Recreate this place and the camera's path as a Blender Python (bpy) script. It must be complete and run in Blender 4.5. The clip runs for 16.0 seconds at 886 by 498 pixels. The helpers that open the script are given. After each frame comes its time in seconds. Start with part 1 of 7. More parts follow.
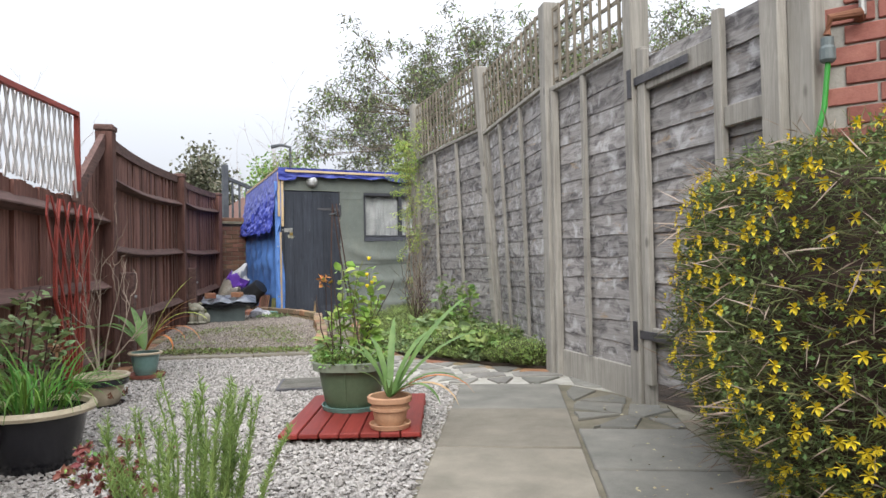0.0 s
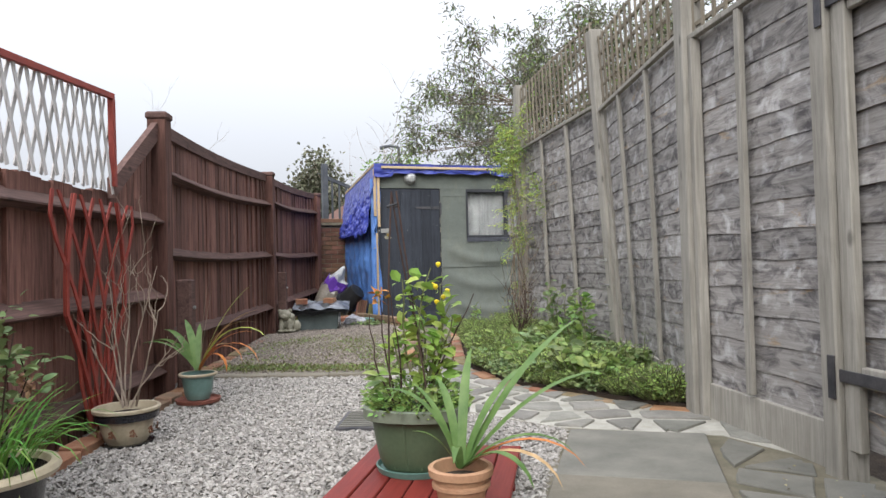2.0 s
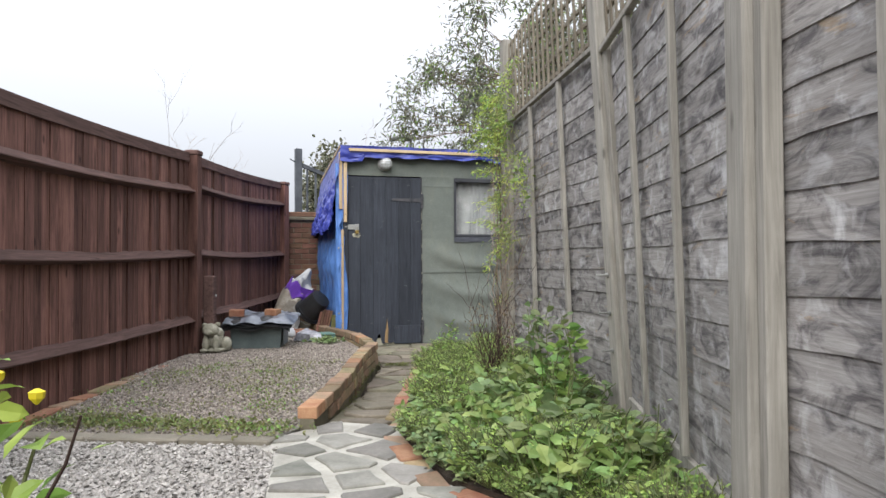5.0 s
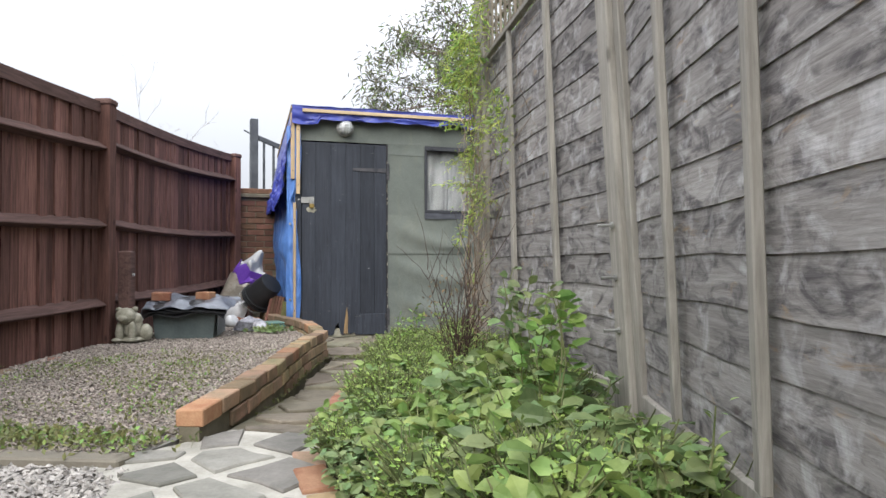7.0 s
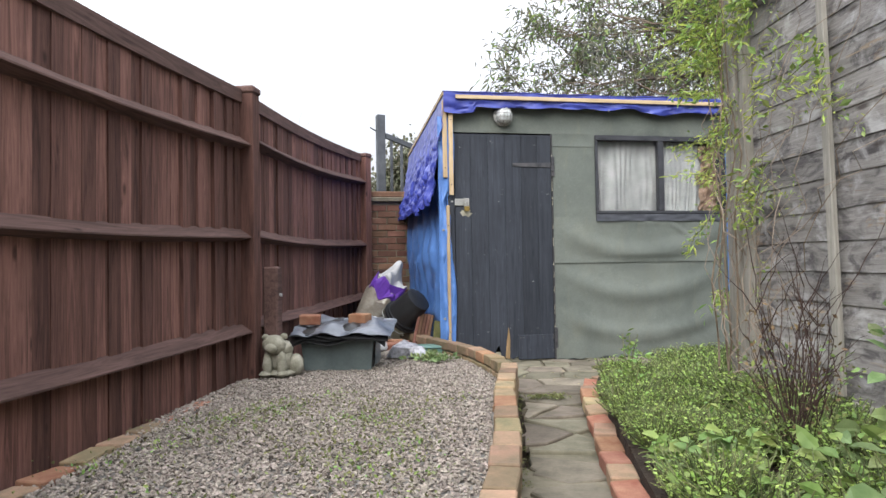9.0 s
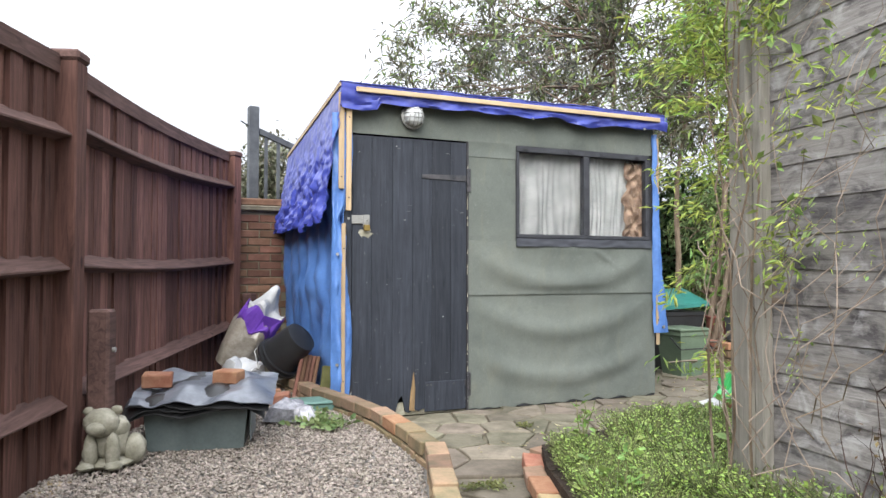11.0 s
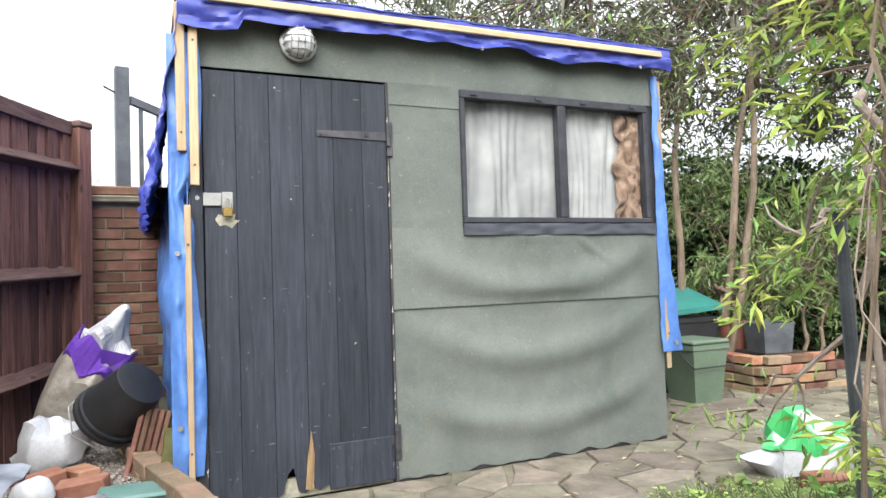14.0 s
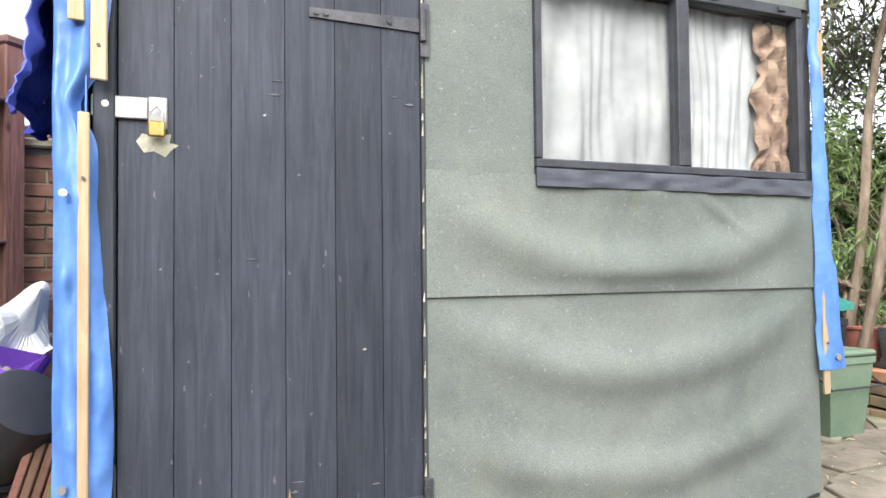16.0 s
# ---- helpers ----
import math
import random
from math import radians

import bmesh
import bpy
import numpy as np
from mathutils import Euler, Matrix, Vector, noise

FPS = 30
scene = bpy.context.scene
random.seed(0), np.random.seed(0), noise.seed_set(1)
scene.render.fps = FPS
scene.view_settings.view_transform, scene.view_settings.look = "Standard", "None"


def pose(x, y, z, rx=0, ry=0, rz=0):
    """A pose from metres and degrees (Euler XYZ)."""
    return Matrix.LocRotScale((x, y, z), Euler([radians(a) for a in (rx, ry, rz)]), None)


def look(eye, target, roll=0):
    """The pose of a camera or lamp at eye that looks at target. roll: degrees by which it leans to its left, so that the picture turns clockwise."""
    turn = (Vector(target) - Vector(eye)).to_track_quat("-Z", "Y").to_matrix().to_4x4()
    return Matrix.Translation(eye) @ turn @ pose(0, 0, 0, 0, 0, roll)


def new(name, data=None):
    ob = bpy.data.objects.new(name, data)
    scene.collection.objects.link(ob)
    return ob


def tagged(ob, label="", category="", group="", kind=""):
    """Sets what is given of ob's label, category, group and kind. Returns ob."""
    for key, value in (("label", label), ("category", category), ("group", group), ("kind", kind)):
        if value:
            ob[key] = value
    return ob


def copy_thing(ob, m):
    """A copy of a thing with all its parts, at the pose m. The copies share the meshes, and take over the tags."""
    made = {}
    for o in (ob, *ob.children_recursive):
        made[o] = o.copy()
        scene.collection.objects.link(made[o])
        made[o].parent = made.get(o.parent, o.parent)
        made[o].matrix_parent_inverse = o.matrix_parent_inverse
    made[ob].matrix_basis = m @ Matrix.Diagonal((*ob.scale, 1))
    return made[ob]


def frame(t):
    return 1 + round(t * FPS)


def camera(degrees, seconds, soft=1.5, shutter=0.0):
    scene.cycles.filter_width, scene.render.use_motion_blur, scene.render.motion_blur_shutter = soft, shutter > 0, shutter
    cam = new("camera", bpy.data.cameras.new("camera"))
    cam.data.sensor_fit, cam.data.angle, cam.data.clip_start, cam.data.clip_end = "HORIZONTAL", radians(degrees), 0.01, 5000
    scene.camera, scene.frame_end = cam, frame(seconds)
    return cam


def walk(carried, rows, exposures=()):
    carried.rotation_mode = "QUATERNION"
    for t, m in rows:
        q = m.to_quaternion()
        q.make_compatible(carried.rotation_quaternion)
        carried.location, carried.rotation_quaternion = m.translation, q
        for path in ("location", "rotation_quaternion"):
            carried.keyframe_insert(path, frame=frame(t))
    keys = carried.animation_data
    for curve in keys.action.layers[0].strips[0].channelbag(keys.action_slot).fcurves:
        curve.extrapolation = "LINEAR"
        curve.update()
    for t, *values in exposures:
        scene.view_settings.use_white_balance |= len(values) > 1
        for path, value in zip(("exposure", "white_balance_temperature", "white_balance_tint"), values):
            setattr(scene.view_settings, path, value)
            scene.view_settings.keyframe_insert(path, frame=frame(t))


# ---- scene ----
cam = camera(66.4, 16.0)
PATH = [
    (0, (0.83, 0.38, 0.766), (0.634, 2.37, 0.804), -1.2),
    (0.5, (0.785, 0.627, 0.75), (0.569, 2.615, 0.79), -1.4),
    (1, (0.763, 0.871, 0.774), (0.487, 2.852, 0.815), -1.1),
    (1.5, (0.78, 1.136, 0.762), (0.475, 3.112, 0.801), -1.8),
    (2, (0.796, 1.351, 0.788), (0.269, 3.28, 0.836), -1.5),
    (2.5, (0.739, 1.651, 0.781), (0.047, 3.527, 0.826), -0.9),
    (3, (0.785, 1.902, 0.8), (0.035, 3.756, 0.845), -0.4),
    (3.5, (0.847, 2.196, 0.824), (0.089, 4.047, 0.867), -0.6),
    (4, (0.923, 2.472, 0.818), (0.154, 4.318, 0.864), -0.7),
    (4.5, (0.913, 2.81, 0.865), (0.264, 4.701, 0.914), 0.3),
    (6.8, (0.756, 4.14, 0.68), (0.19, 6.058, 0.719), -0.8),
    (7, (0.736, 4.198, 0.65), (0.171, 6.116, 0.693), -0.2),
    (7.5, (0.601, 4.453, 0.618), (0.01, 6.363, 0.663), -0.6),
    (8, (0.326, 4.645, 0.654), (-0.3, 6.544, 0.7), -0.6),
    (8.2, (0.203, 4.707, 0.661), (-0.476, 6.588, 0.706), -1.3),
    (10.3, (-0.952, 5.434, 0.922), (-1.802, 7.243, 0.986), 0.1),
    (10.5, (-0.934, 5.543, 0.941), (-1.687, 7.395, 1.003), -0.3),
    (11, (-0.981, 5.848, 0.955), (-1.386, 7.806, 1.012), 0.1),
    (11.5, (-0.968, 6.123, 0.951), (-0.992, 8.123, 1.001), -0.8),
    (12, (-0.953, 6.451, 1.018), (-0.923, 8.45, 1.065), -1.6),
    (12.5, (-0.941, 6.715, 0.995), (-0.907, 8.714, 1.04), -1.9),
    (13, (-0.957, 7.01, 0.962), (-0.964, 9.01, 1.007), -1.8),
    (13.5, (-0.987, 7.297, 0.976), (-1.098, 9.293, 1.028), -2.0),
    (14, (-0.987, 7.526, 0.921), (-1.328, 9.495, 0.997), -1.9),
    (14.5, (-1.146, 7.813, 0.902), (-1.561, 9.768, 0.97), -1.0),
    (15, (-1.289, 8.058, 0.909), (-1.702, 10.014, 0.971), -0.8),
    (15.5, (-1.31, 8.385, 0.916), (-1.742, 10.337, 0.977), -0.7),
    (16, (-1.309, 8.73, 0.848), (-1.731, 10.684, 0.905), -0.6),
]
walk(cam, [(t, look(eye, target, roll)) for t, eye, target, roll in PATH], [(0, 1.2), (1.5, 1.15), (3.5, 1.0), (4.5, 1.1), (7, 1.22), (8, 1.18), (10.4, 1.68), (11.1, 1.55), (12, 1.42), (13, 1.65), (13.5, 2.02), (14.5, 1.8), (15.2, 1.84), (16, 2.25)])

# ---- world and light ----
SUN_EL, SUN_AZ = radians(39), radians(175)
world = bpy.data.worlds.new("overcast_sky")
scene.world = world
world.use_nodes = True
wn, wl = world.node_tree.nodes, world.node_tree.links
sky = wn.new("ShaderNodeTexSky")
sky.sky_type, sky.sun_disc, sky.sun_elevation, sky.sun_rotation = "NISHITA", False, SUN_EL, SUN_AZ
sky.dust_density, sky.air_density = 6.0, 1.0
cloud = wn.new("ShaderNodeMix")
cloud.data_type = "RGBA"
cloud.inputs[0].default_value = 0.93
cloud.inputs[7].default_value = (8.35, 8.7, 9.45, 1)
wl.new(sky.outputs[0], cloud.inputs[6])
# an overcast sky is brighter overhead than near the horizon
dome = wn.new("ShaderNodeSeparateXYZ")
wl.new(wn.new("ShaderNodeTexCoord").outputs["Generated"], dome.inputs[0])
rise = wn.new("ShaderNodeMapRange")
rise.inputs["From Min"].default_value, rise.inputs["From Max"].default_value = 0.0, 1.0
rise.inputs["To Min"].default_value, rise.inputs["To Max"].default_value = 0.36, 1.55
wl.new(dome.outputs["Z"], rise.inputs[0])
shade = wn.new("ShaderNodeVectorMath")
shade.operation = "SCALE"
wl.new(cloud.outputs[2], shade.inputs[0])
wl.new(rise.outputs[0], shade.inputs["Scale"])
wl.new(shade.outputs[0], wn["Background"].inputs[0])
wn["Background"].inputs[1].default_value = 0.088
sun = new("sun", bpy.data.lights.new("sun", "SUN"))
sun.data.energy, sun.data.angle, sun.data.color = 1.5, radians(50), (1, 0.985, 0.955)
sun.matrix_world = look((1, -11, 9), (0, 0, 0))

# ---- materials ----


class Nodes:
    """A small builder for procedural node materials."""

    def __init__(self, name, rough=0.8, metal=0.0, spec=0.4):
        self.m = bpy.data.materials.new(name)
        self.m.use_nodes = True
        self.n, self.l = self.m.node_tree.nodes, self.m.node_tree.links
        self.b = self.n["Principled BSDF"]
        self.b.inputs["Roughness"].default_value = rough
        self.b.inputs["Metallic"].default_value = metal
        self.b.inputs["Specular IOR Level"].default_value = spec
        self.tc = self.n.new("ShaderNodeTexCoord")

    def coords(self, scale=(1, 1, 1), world=False):
        mp = self.n.new("ShaderNodeMapping")
        mp.inputs["Scale"].default_value = scale
        if world:
            g = self.n.new("ShaderNodeNewGeometry")
            self.l.new(g.outputs["Position"], mp.inputs[0])
        else:
            add = self.n.new("ShaderNodeVectorMath")
            add.operation = "MULTIPLY_ADD"
            oi = self.n.new("ShaderNodeObjectInfo")
            self.l.new(oi.outputs["Random"], add.inputs[0])
            add.inputs[1].default_value = (37, 23, 51)
            self.l.new(self.tc.outputs["Object"], add.inputs[2])
            self.l.new(add.outputs[0], mp.inputs[0])
        return mp.outputs[0]

    def noise(self, vec, scale, detail=5, rough=0.6, dist=0.0):
        t = self.n.new("ShaderNodeTexNoise")
        t.inputs["Scale"].default_value, t.inputs["Detail"].default_value = scale, detail
        t.inputs["Roughness"].default_value, t.inputs["Distortion"].default_value = rough, dist
        self.l.new(vec, t.inputs["Vector"])
        return t.outputs["Fac"]

    def ramp(self, fac, stops):
        r = self.n.new("ShaderNodeValToRGB")
        e = r.color_ramp.elements
        while len(e) < len(stops):
            e.new(0.5)
        for el, (p, c) in zip(e, stops):
            el.position, el.color = p, (c if len(c) == 4 else (*c, 1))
        self.l.new(fac, r.inputs[0])
        return r.outputs[0]

    def mix(self, fac, a, b, mode="MIX"):
        x = self.n.new("ShaderNodeMix")
        x.data_type, x.blend_type = "RGBA", mode
        for s, v in ((0, fac), (6, a), (7, b)):
            if isinstance(v, (int, float)):
                x.inputs[s].default_value = v
            elif isinstance(v, tuple):
                x.inputs[s].default_value = v if len(v) == 4 else (*v, 1)
            else:
                self.l.new(v, x.inputs[s])
        return x.outputs[2]

    def hsv(self, col, value, lo, hi, hue=0.0):
        h = self.n.new("ShaderNodeHueSaturation")
        r = self.n.new("ShaderNodeMapRange")
        r.inputs["To Min"].default_value, r.inputs["To Max"].default_value = lo, hi
        self.l.new(value, r.inputs[0])
        self.l.new(r.outputs[0], h.inputs["Value"])
        if hue:
            k = self.n.new("ShaderNodeMapRange")
            k.inputs["To Min"].default_value, k.inputs["To Max"].default_value = 0.5 - hue, 0.5 + hue
            w = self.n.new("ShaderNodeMath")
            w.operation = "FRACT"
            w2 = self.n.new("ShaderNodeMath")
            w2.operation = "MULTIPLY"
            w2.inputs[1].default_value = 7.31
            self.l.new(value, w2.inputs[0])
            self.l.new(w2.outputs[0], w.inputs[0])
            self.l.new(w.outputs[0], k.inputs[0])
            self.l.new(k.outputs[0], h.inputs["Hue"])
        self.l.new(col, h.inputs["Color"])
        return h.outputs[0]

    def rnd(self, island=False):
        if island:
            return self.n.new("ShaderNodeNewGeometry").outputs["Random Per Island"]
        return self.n.new("ShaderNodeObjectInfo").outputs["Random"]

    def done(self, col, bump=None, strength=0.3, dist=0.01, rough=None):
        self.l.new(col, self.b.inputs["Base Color"])
        if bump is not None:
            b = self.n.new("ShaderNodeBump")
            b.inputs["Strength"].default_value, b.inputs["Distance"].default_value = strength, dist
            self.l.new(bump, b.inputs["Height"])
            self.l.new(b.outputs[0], self.b.inputs["Normal"])
        if rough:
            r = self.n.new("ShaderNodeMapRange")
            r.inputs["To Min"].default_value, r.inputs["To Max"].default_value = rough[1], rough[2]
            self.l.new(rough[0], r.inputs[0])
            self.l.new(r.outputs[0], self.b.inputs["Roughness"])
        return self.m


def surface(name, a, b, scale=6, fine=60, rough=0.8, metal=0.0, spec=0.3, vary=(0.85, 1.15), bump=0.3, dist=0.004, island=False, hue=0.0, stretch=(1, 1, 1), world=False):
    """A two-tone mottled surface with fine relief, varied from piece to piece."""
    q = Nodes(name, rough, metal, spec)
    v = q.coords(stretch, world)
    big, small = q.noise(v, scale, 6, 0.65), q.noise(v, fine, 4)
    col = q.ramp(big, [(0.3, a), (0.7, b)])
    col = q.mix(0.35, col, q.ramp(small, [(0.25, (0.45, 0.45, 0.45)), (0.75, (1, 1, 1))]), "MULTIPLY")
    col = q.hsv(col, q.rnd(island), *vary, hue)
    return q.done(col, small, bump, dist)


def timber(name, dark, light, axis=0, knots=True, blotch=None, rough=0.85, vary=(0.8, 1.2), grain=1.0, flecks=None):
    """Sawn timber with its grain along one local axis."""
    q = Nodes(name, rough, 0, 0.25)
    s = [26, 26, 26]
    s[axis] = 1.6
    v = q.coords(tuple(s))
    g = q.noise(v, 1.3, 8, 0.7, 1.2)
    v2 = q.coords((1, 1, 1))
    lump = q.noise(v2, 3.2, 5, 0.6)
    col = q.ramp(g, [(0.28, dark), (0.72, light)])
    if blotch:
        v3 = q.coords(tuple(2.2 if k != axis else 0.9 for k in range(3)))
        fac = q.ramp(q.noise(v3, 2.8, 6, 0.62, 0.8), [(0.47, (0, 0, 0)), (0.62, (1, 1, 1))])
        col = q.mix(fac, col, q.mix(g, blotch, light), "MIX")
    col = q.mix(0.5, col, q.ramp(lump, [(0.3, (0.5, 0.5, 0.5)), (0.7, (1, 1, 1))]), "MULTIPLY")
    if knots:
        w = q.n.new("ShaderNodeTexVoronoi")
        w.inputs["Scale"].default_value = 1.0
        s2 = [7.0, 7.0, 7.0]
        s2[axis] = 3.2
        q.l.new(q.coords(tuple(s2)), w.inputs["Vector"])
        col = q.mix(q.ramp(w.outputs["Distance"], [(0.05, (0.75, 0.75, 0.75)), (0.12, (0, 0, 0))]), col, tuple(0.45 * c for c in dark))
    if flecks:
        sp = q.ramp(q.noise(q.coords((30, 30, 12)), 1.6, 3, 0.5), [(0.70, (0, 0, 0)), (0.74, (0.8, 0.8, 0.8))])
        col = q.mix(sp, col, flecks)
    col = q.hsv(col, q.rnd(), *vary)
    return q.done(col, g, 0.45 * grain, 0.003)


M = {}
M["dark_fence"] = timber("dark_fence", (0.048, 0.024, 0.020), (0.255, 0.128, 0.102), 2, vary=(0.68, 1.5))
M["dark_rail"] = timber("dark_rail", (0.052, 0.031, 0.027), (0.19, 0.112, 0.097), 0, vary=(0.85, 1.2))
def weathered(name):
    """Sawn boards bleached grey, with dark damp clouds, pale bloom and a few warm worn patches."""
    q = Nodes(name, 0.85, 0, 0.25)
    g = q.noise(q.coords((1.6, 26, 26)), 1.3, 8, 0.7, 1.2)
    fine = q.noise(q.coords((6, 90, 90)), 1.5, 5, 0.6)
    col = q.ramp(g, [(0.25, (0.19, 0.175, 0.165)), (0.5, (0.32, 0.302, 0.288)), (0.78, (0.46, 0.445, 0.43))])
    dark = q.ramp(q.noise(q.coords((2.0, 4.5, 4.5)), 2.4, 6, 0.66, 1.4), [(0.47, (0, 0, 0)), (0.63, (0.9, 0.9, 0.9))])
    col = q.mix(dark, col, q.ramp(g, [(0.3, (0.062, 0.056, 0.058)), (0.75, (0.16, 0.15, 0.155))]))
    pale = q.ramp(q.noise(q.coords((2.6, 3, 3)), 3.4, 5, 0.6, 0.6), [(0.53, (0, 0, 0)), (0.69, (0.85, 0.85, 0.85))])
    col = q.mix(pale, col, (0.54, 0.53, 0.53))
    warm = q.ramp(q.noise(q.coords((1.1, 4, 4)), 3.1, 6, 0.7, 0.8), [(0.61, (0, 0, 0)), (0.68, (0.8, 0.8, 0.8))])
    col = q.mix(warm, col, q.ramp(g, [(0.3, (0.22, 0.14, 0.08)), (0.7, (0.48, 0.38, 0.27))]))
    w = q.n.new("ShaderNodeTexVoronoi")
    w.inputs["Scale"].default_value = 1.0
    q.l.new(q.coords((2.7, 8, 8)), w.inputs["Vector"])
    col = q.mix(q.ramp(w.outputs["Distance"], [(0.06, (0.8, 0.8, 0.8)), (0.13, (0, 0, 0))]), col, (0.07, 0.055, 0.05))
    col = q.mix(0.5, col, q.ramp(fine, [(0.3, (0.55, 0.55, 0.55)), (0.7, (1, 1, 1))]), "MULTIPLY")
    col = q.hsv(col, q.rnd(), 0.78, 1.15)
    return q.done(col, fine, 0.5, 0.003)


M["grey_board"] = weathered("grey_board")
M["grey_post"] = timber("grey_post", (0.212, 0.198, 0.172), (0.425, 0.402, 0.358), 2, vary=(0.88, 1.1), grain=0.8)
M["trellis_grey"] = timber("trellis_grey", (0.14, 0.12, 0.09), (0.32, 0.28, 0.22), 2, knots=False)
M["trellis_white"] = timber("trellis_white", (0.42, 0.40, 0.39), (0.75, 0.73, 0.72), 2, knots=False)
M["red_paint"] = surface("red_paint", (0.21, 0.028, 0.020), (0.33, 0.055, 0.038), 8, 90, 0.6, spec=0.4)
M["red_deck"] = timber("red_deck", (0.17, 0.022, 0.018), (0.27, 0.045, 0.035), 1, knots=False, rough=0.5, vary=(0.9, 1.15))
M["yellow_batten"] = timber("yellow_batten", (0.42, 0.30, 0.17), (0.64, 0.51, 0.34), 0)
M["yellow_batten_v"] = timber("yellow_batten_v", (0.36, 0.25, 0.14), (0.56, 0.43, 0.28), 2)
M["door_black"] = timber("door_black", (0.017, 0.0205, 0.028), (0.050, 0.056, 0.071), 2, rough=0.5, vary=(0.85, 1.2), knots=False, flecks=(0.10, 0.10, 0.105))
M["paint_blister"] = surface("paint_blister", (0.05, 0.052, 0.06), (0.16, 0.16, 0.165), 90, 200, 0.5)
M["chipped"] = timber("chipped", (0.025, 0.025, 0.03), (0.07, 0.068, 0.07), 2, flecks=(0.55, 0.53, 0.50), knots=False, grain=1.6)
M["rot_wood"] = timber("rot_wood", (0.07, 0.05, 0.03), (0.42, 0.28, 0.14), 2)
M["slab"] = surface("slab", (0.13, 0.128, 0.112), (0.24, 0.23, 0.20), 3.5, 160, 0.85, bump=0.4, vary=(0.85, 1.15))
M["slab_warm"] = surface("slab_warm", (0.165, 0.15, 0.12), (0.275, 0.248, 0.20), 3.5, 160, 0.85, bump=0.4)
M["crazy_dirty"] = surface("crazy_dirty", (0.11, 0.10, 0.072), (0.26, 0.228, 0.175), 6, 70, 0.8, bump=0.6, vary=(0.7, 1.25), hue=0.03)
M["crazy"] = surface("crazy", (0.15, 0.148, 0.13), (0.29, 0.28, 0.25), 5, 70, 0.8, bump=0.5, vary=(0.65, 1.25), hue=0.035)
M["mortar"] = surface("mortar", (0.27, 0.26, 0.225), (0.50, 0.48, 0.43), 5, 120, 0.9, world=True)
M["mortar_dirty"] = surface("mortar_dirty", (0.10, 0.094, 0.062), (0.25, 0.22, 0.165), 5, 120, 0.9, world=True)
M["brick"] = surface("brick", (0.26, 0.10, 0.06), (0.42, 0.24, 0.15), 9, 120, 0.9, vary=(0.65, 1.25), hue=0.015, bump=0.5)
M["brick_mossy"] = surface("brick_mossy", (0.17, 0.15, 0.09), (0.38, 0.25, 0.16), 7, 110, 0.9, vary=(0.7, 1.3), hue=0.025, bump=0.5)
M["brick_house"] = surface("brick_house", (0.21, 0.075, 0.060), (0.32, 0.14, 0.11), 9, 120, 0.9, vary=(0.75, 1.2), bump=0.5)
M["brick_brown"] = surface("brick_brown", (0.12, 0.06, 0.04), (0.24, 0.13, 0.09), 9, 120, 0.9, vary=(0.6, 1.3), hue=0.015)
M["gravel_grey"] = surface("gravel_grey", (0.30, 0.28, 0.258), (0.52, 0.495, 0.465), 30, 200, 0.9, vary=(0.62, 1.18), island=True, hue=0.015)
M["gravel_pink"] = surface("gravel_pink", (0.21, 0.18, 0.15), (0.40, 0.35, 0.31), 30, 200, 0.9, vary=(0.55, 1.35), island=True, hue=0.025)
# also colours the ivy hedge filler, where the dark tone imitates shade
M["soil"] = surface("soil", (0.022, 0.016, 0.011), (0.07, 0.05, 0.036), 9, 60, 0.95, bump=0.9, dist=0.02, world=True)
M["gravel_bed"] = surface("gravel_bed", (0.14, 0.13, 0.12), (0.30, 0.29, 0.27), 20, 90, 0.95, bump=0.9, world=True)
M["lawn_far"] = surface("lawn_far", (0.03, 0.05, 0.02), (0.08, 0.09, 0.04), 2, 30, 0.95, world=True)
q = Nodes("felt", 0.9, 0, 0.25)
v = q.coords((1, 1, 1))
c = q.ramp(q.noise(v, 1.8, 6, 0.65, 0.6), [(0.3, (0.118, 0.134, 0.122)), (0.7, (0.188, 0.206, 0.184))])
c = q.mix(q.ramp(q.noise(q.coords((3, 3, 0.9)), 2.2, 6, 0.7, 1.0), [(0.52, (0, 0, 0)), (0.76, (0.45, 0.45, 0.45))]), c, (0.20, 0.20, 0.155))
c = q.mix(0.6, c, q.ramp(q.noise(v, 230, 3, 0.8), [(0.36, (0.42, 0.42, 0.42)), (0.62, (1.0, 1.0, 1.0))]), "MULTIPLY")
c = q.mix(q.ramp(q.noise(v, 60, 4, 0.7), [(0.62, (0, 0, 0)), (0.70, (0.5, 0.5, 0.5))]), c, (0.30, 0.32, 0.29))
M["felt"] = q.done(c, q.noise(v, 240, 3, 0.8), 0.5, 0.003)
M["tarp_dark"] = surface("tarp_dark", (0.032, 0.040, 0.23), (0.062, 0.088, 0.42), 6, 40, 0.33, spec=0.5, vary=(0.98, 1.02), bump=0.2)
M["tarp_light"] = surface("tarp_light", (0.065, 0.16, 0.43), (0.12, 0.26, 0.61), 5, 30, 0.42, spec=0.5, vary=(0.98, 1.02), bump=0.2)
M["black_plastic"] = surface("black_plastic", (0.012, 0.013, 0.014), (0.03, 0.031, 0.034), 4, 60, 0.42, spec=0.5)
M["grey_plastic"] = surface("grey_plastic", (0.10, 0.12, 0.13), (0.17, 0.19, 0.20), 5, 60, 0.4, spec=0.5)
M["bin_grey"] = surface("bin_grey", (0.075, 0.10, 0.10), (0.14, 0.17, 0.17), 4, 60, 0.45, spec=0.5)
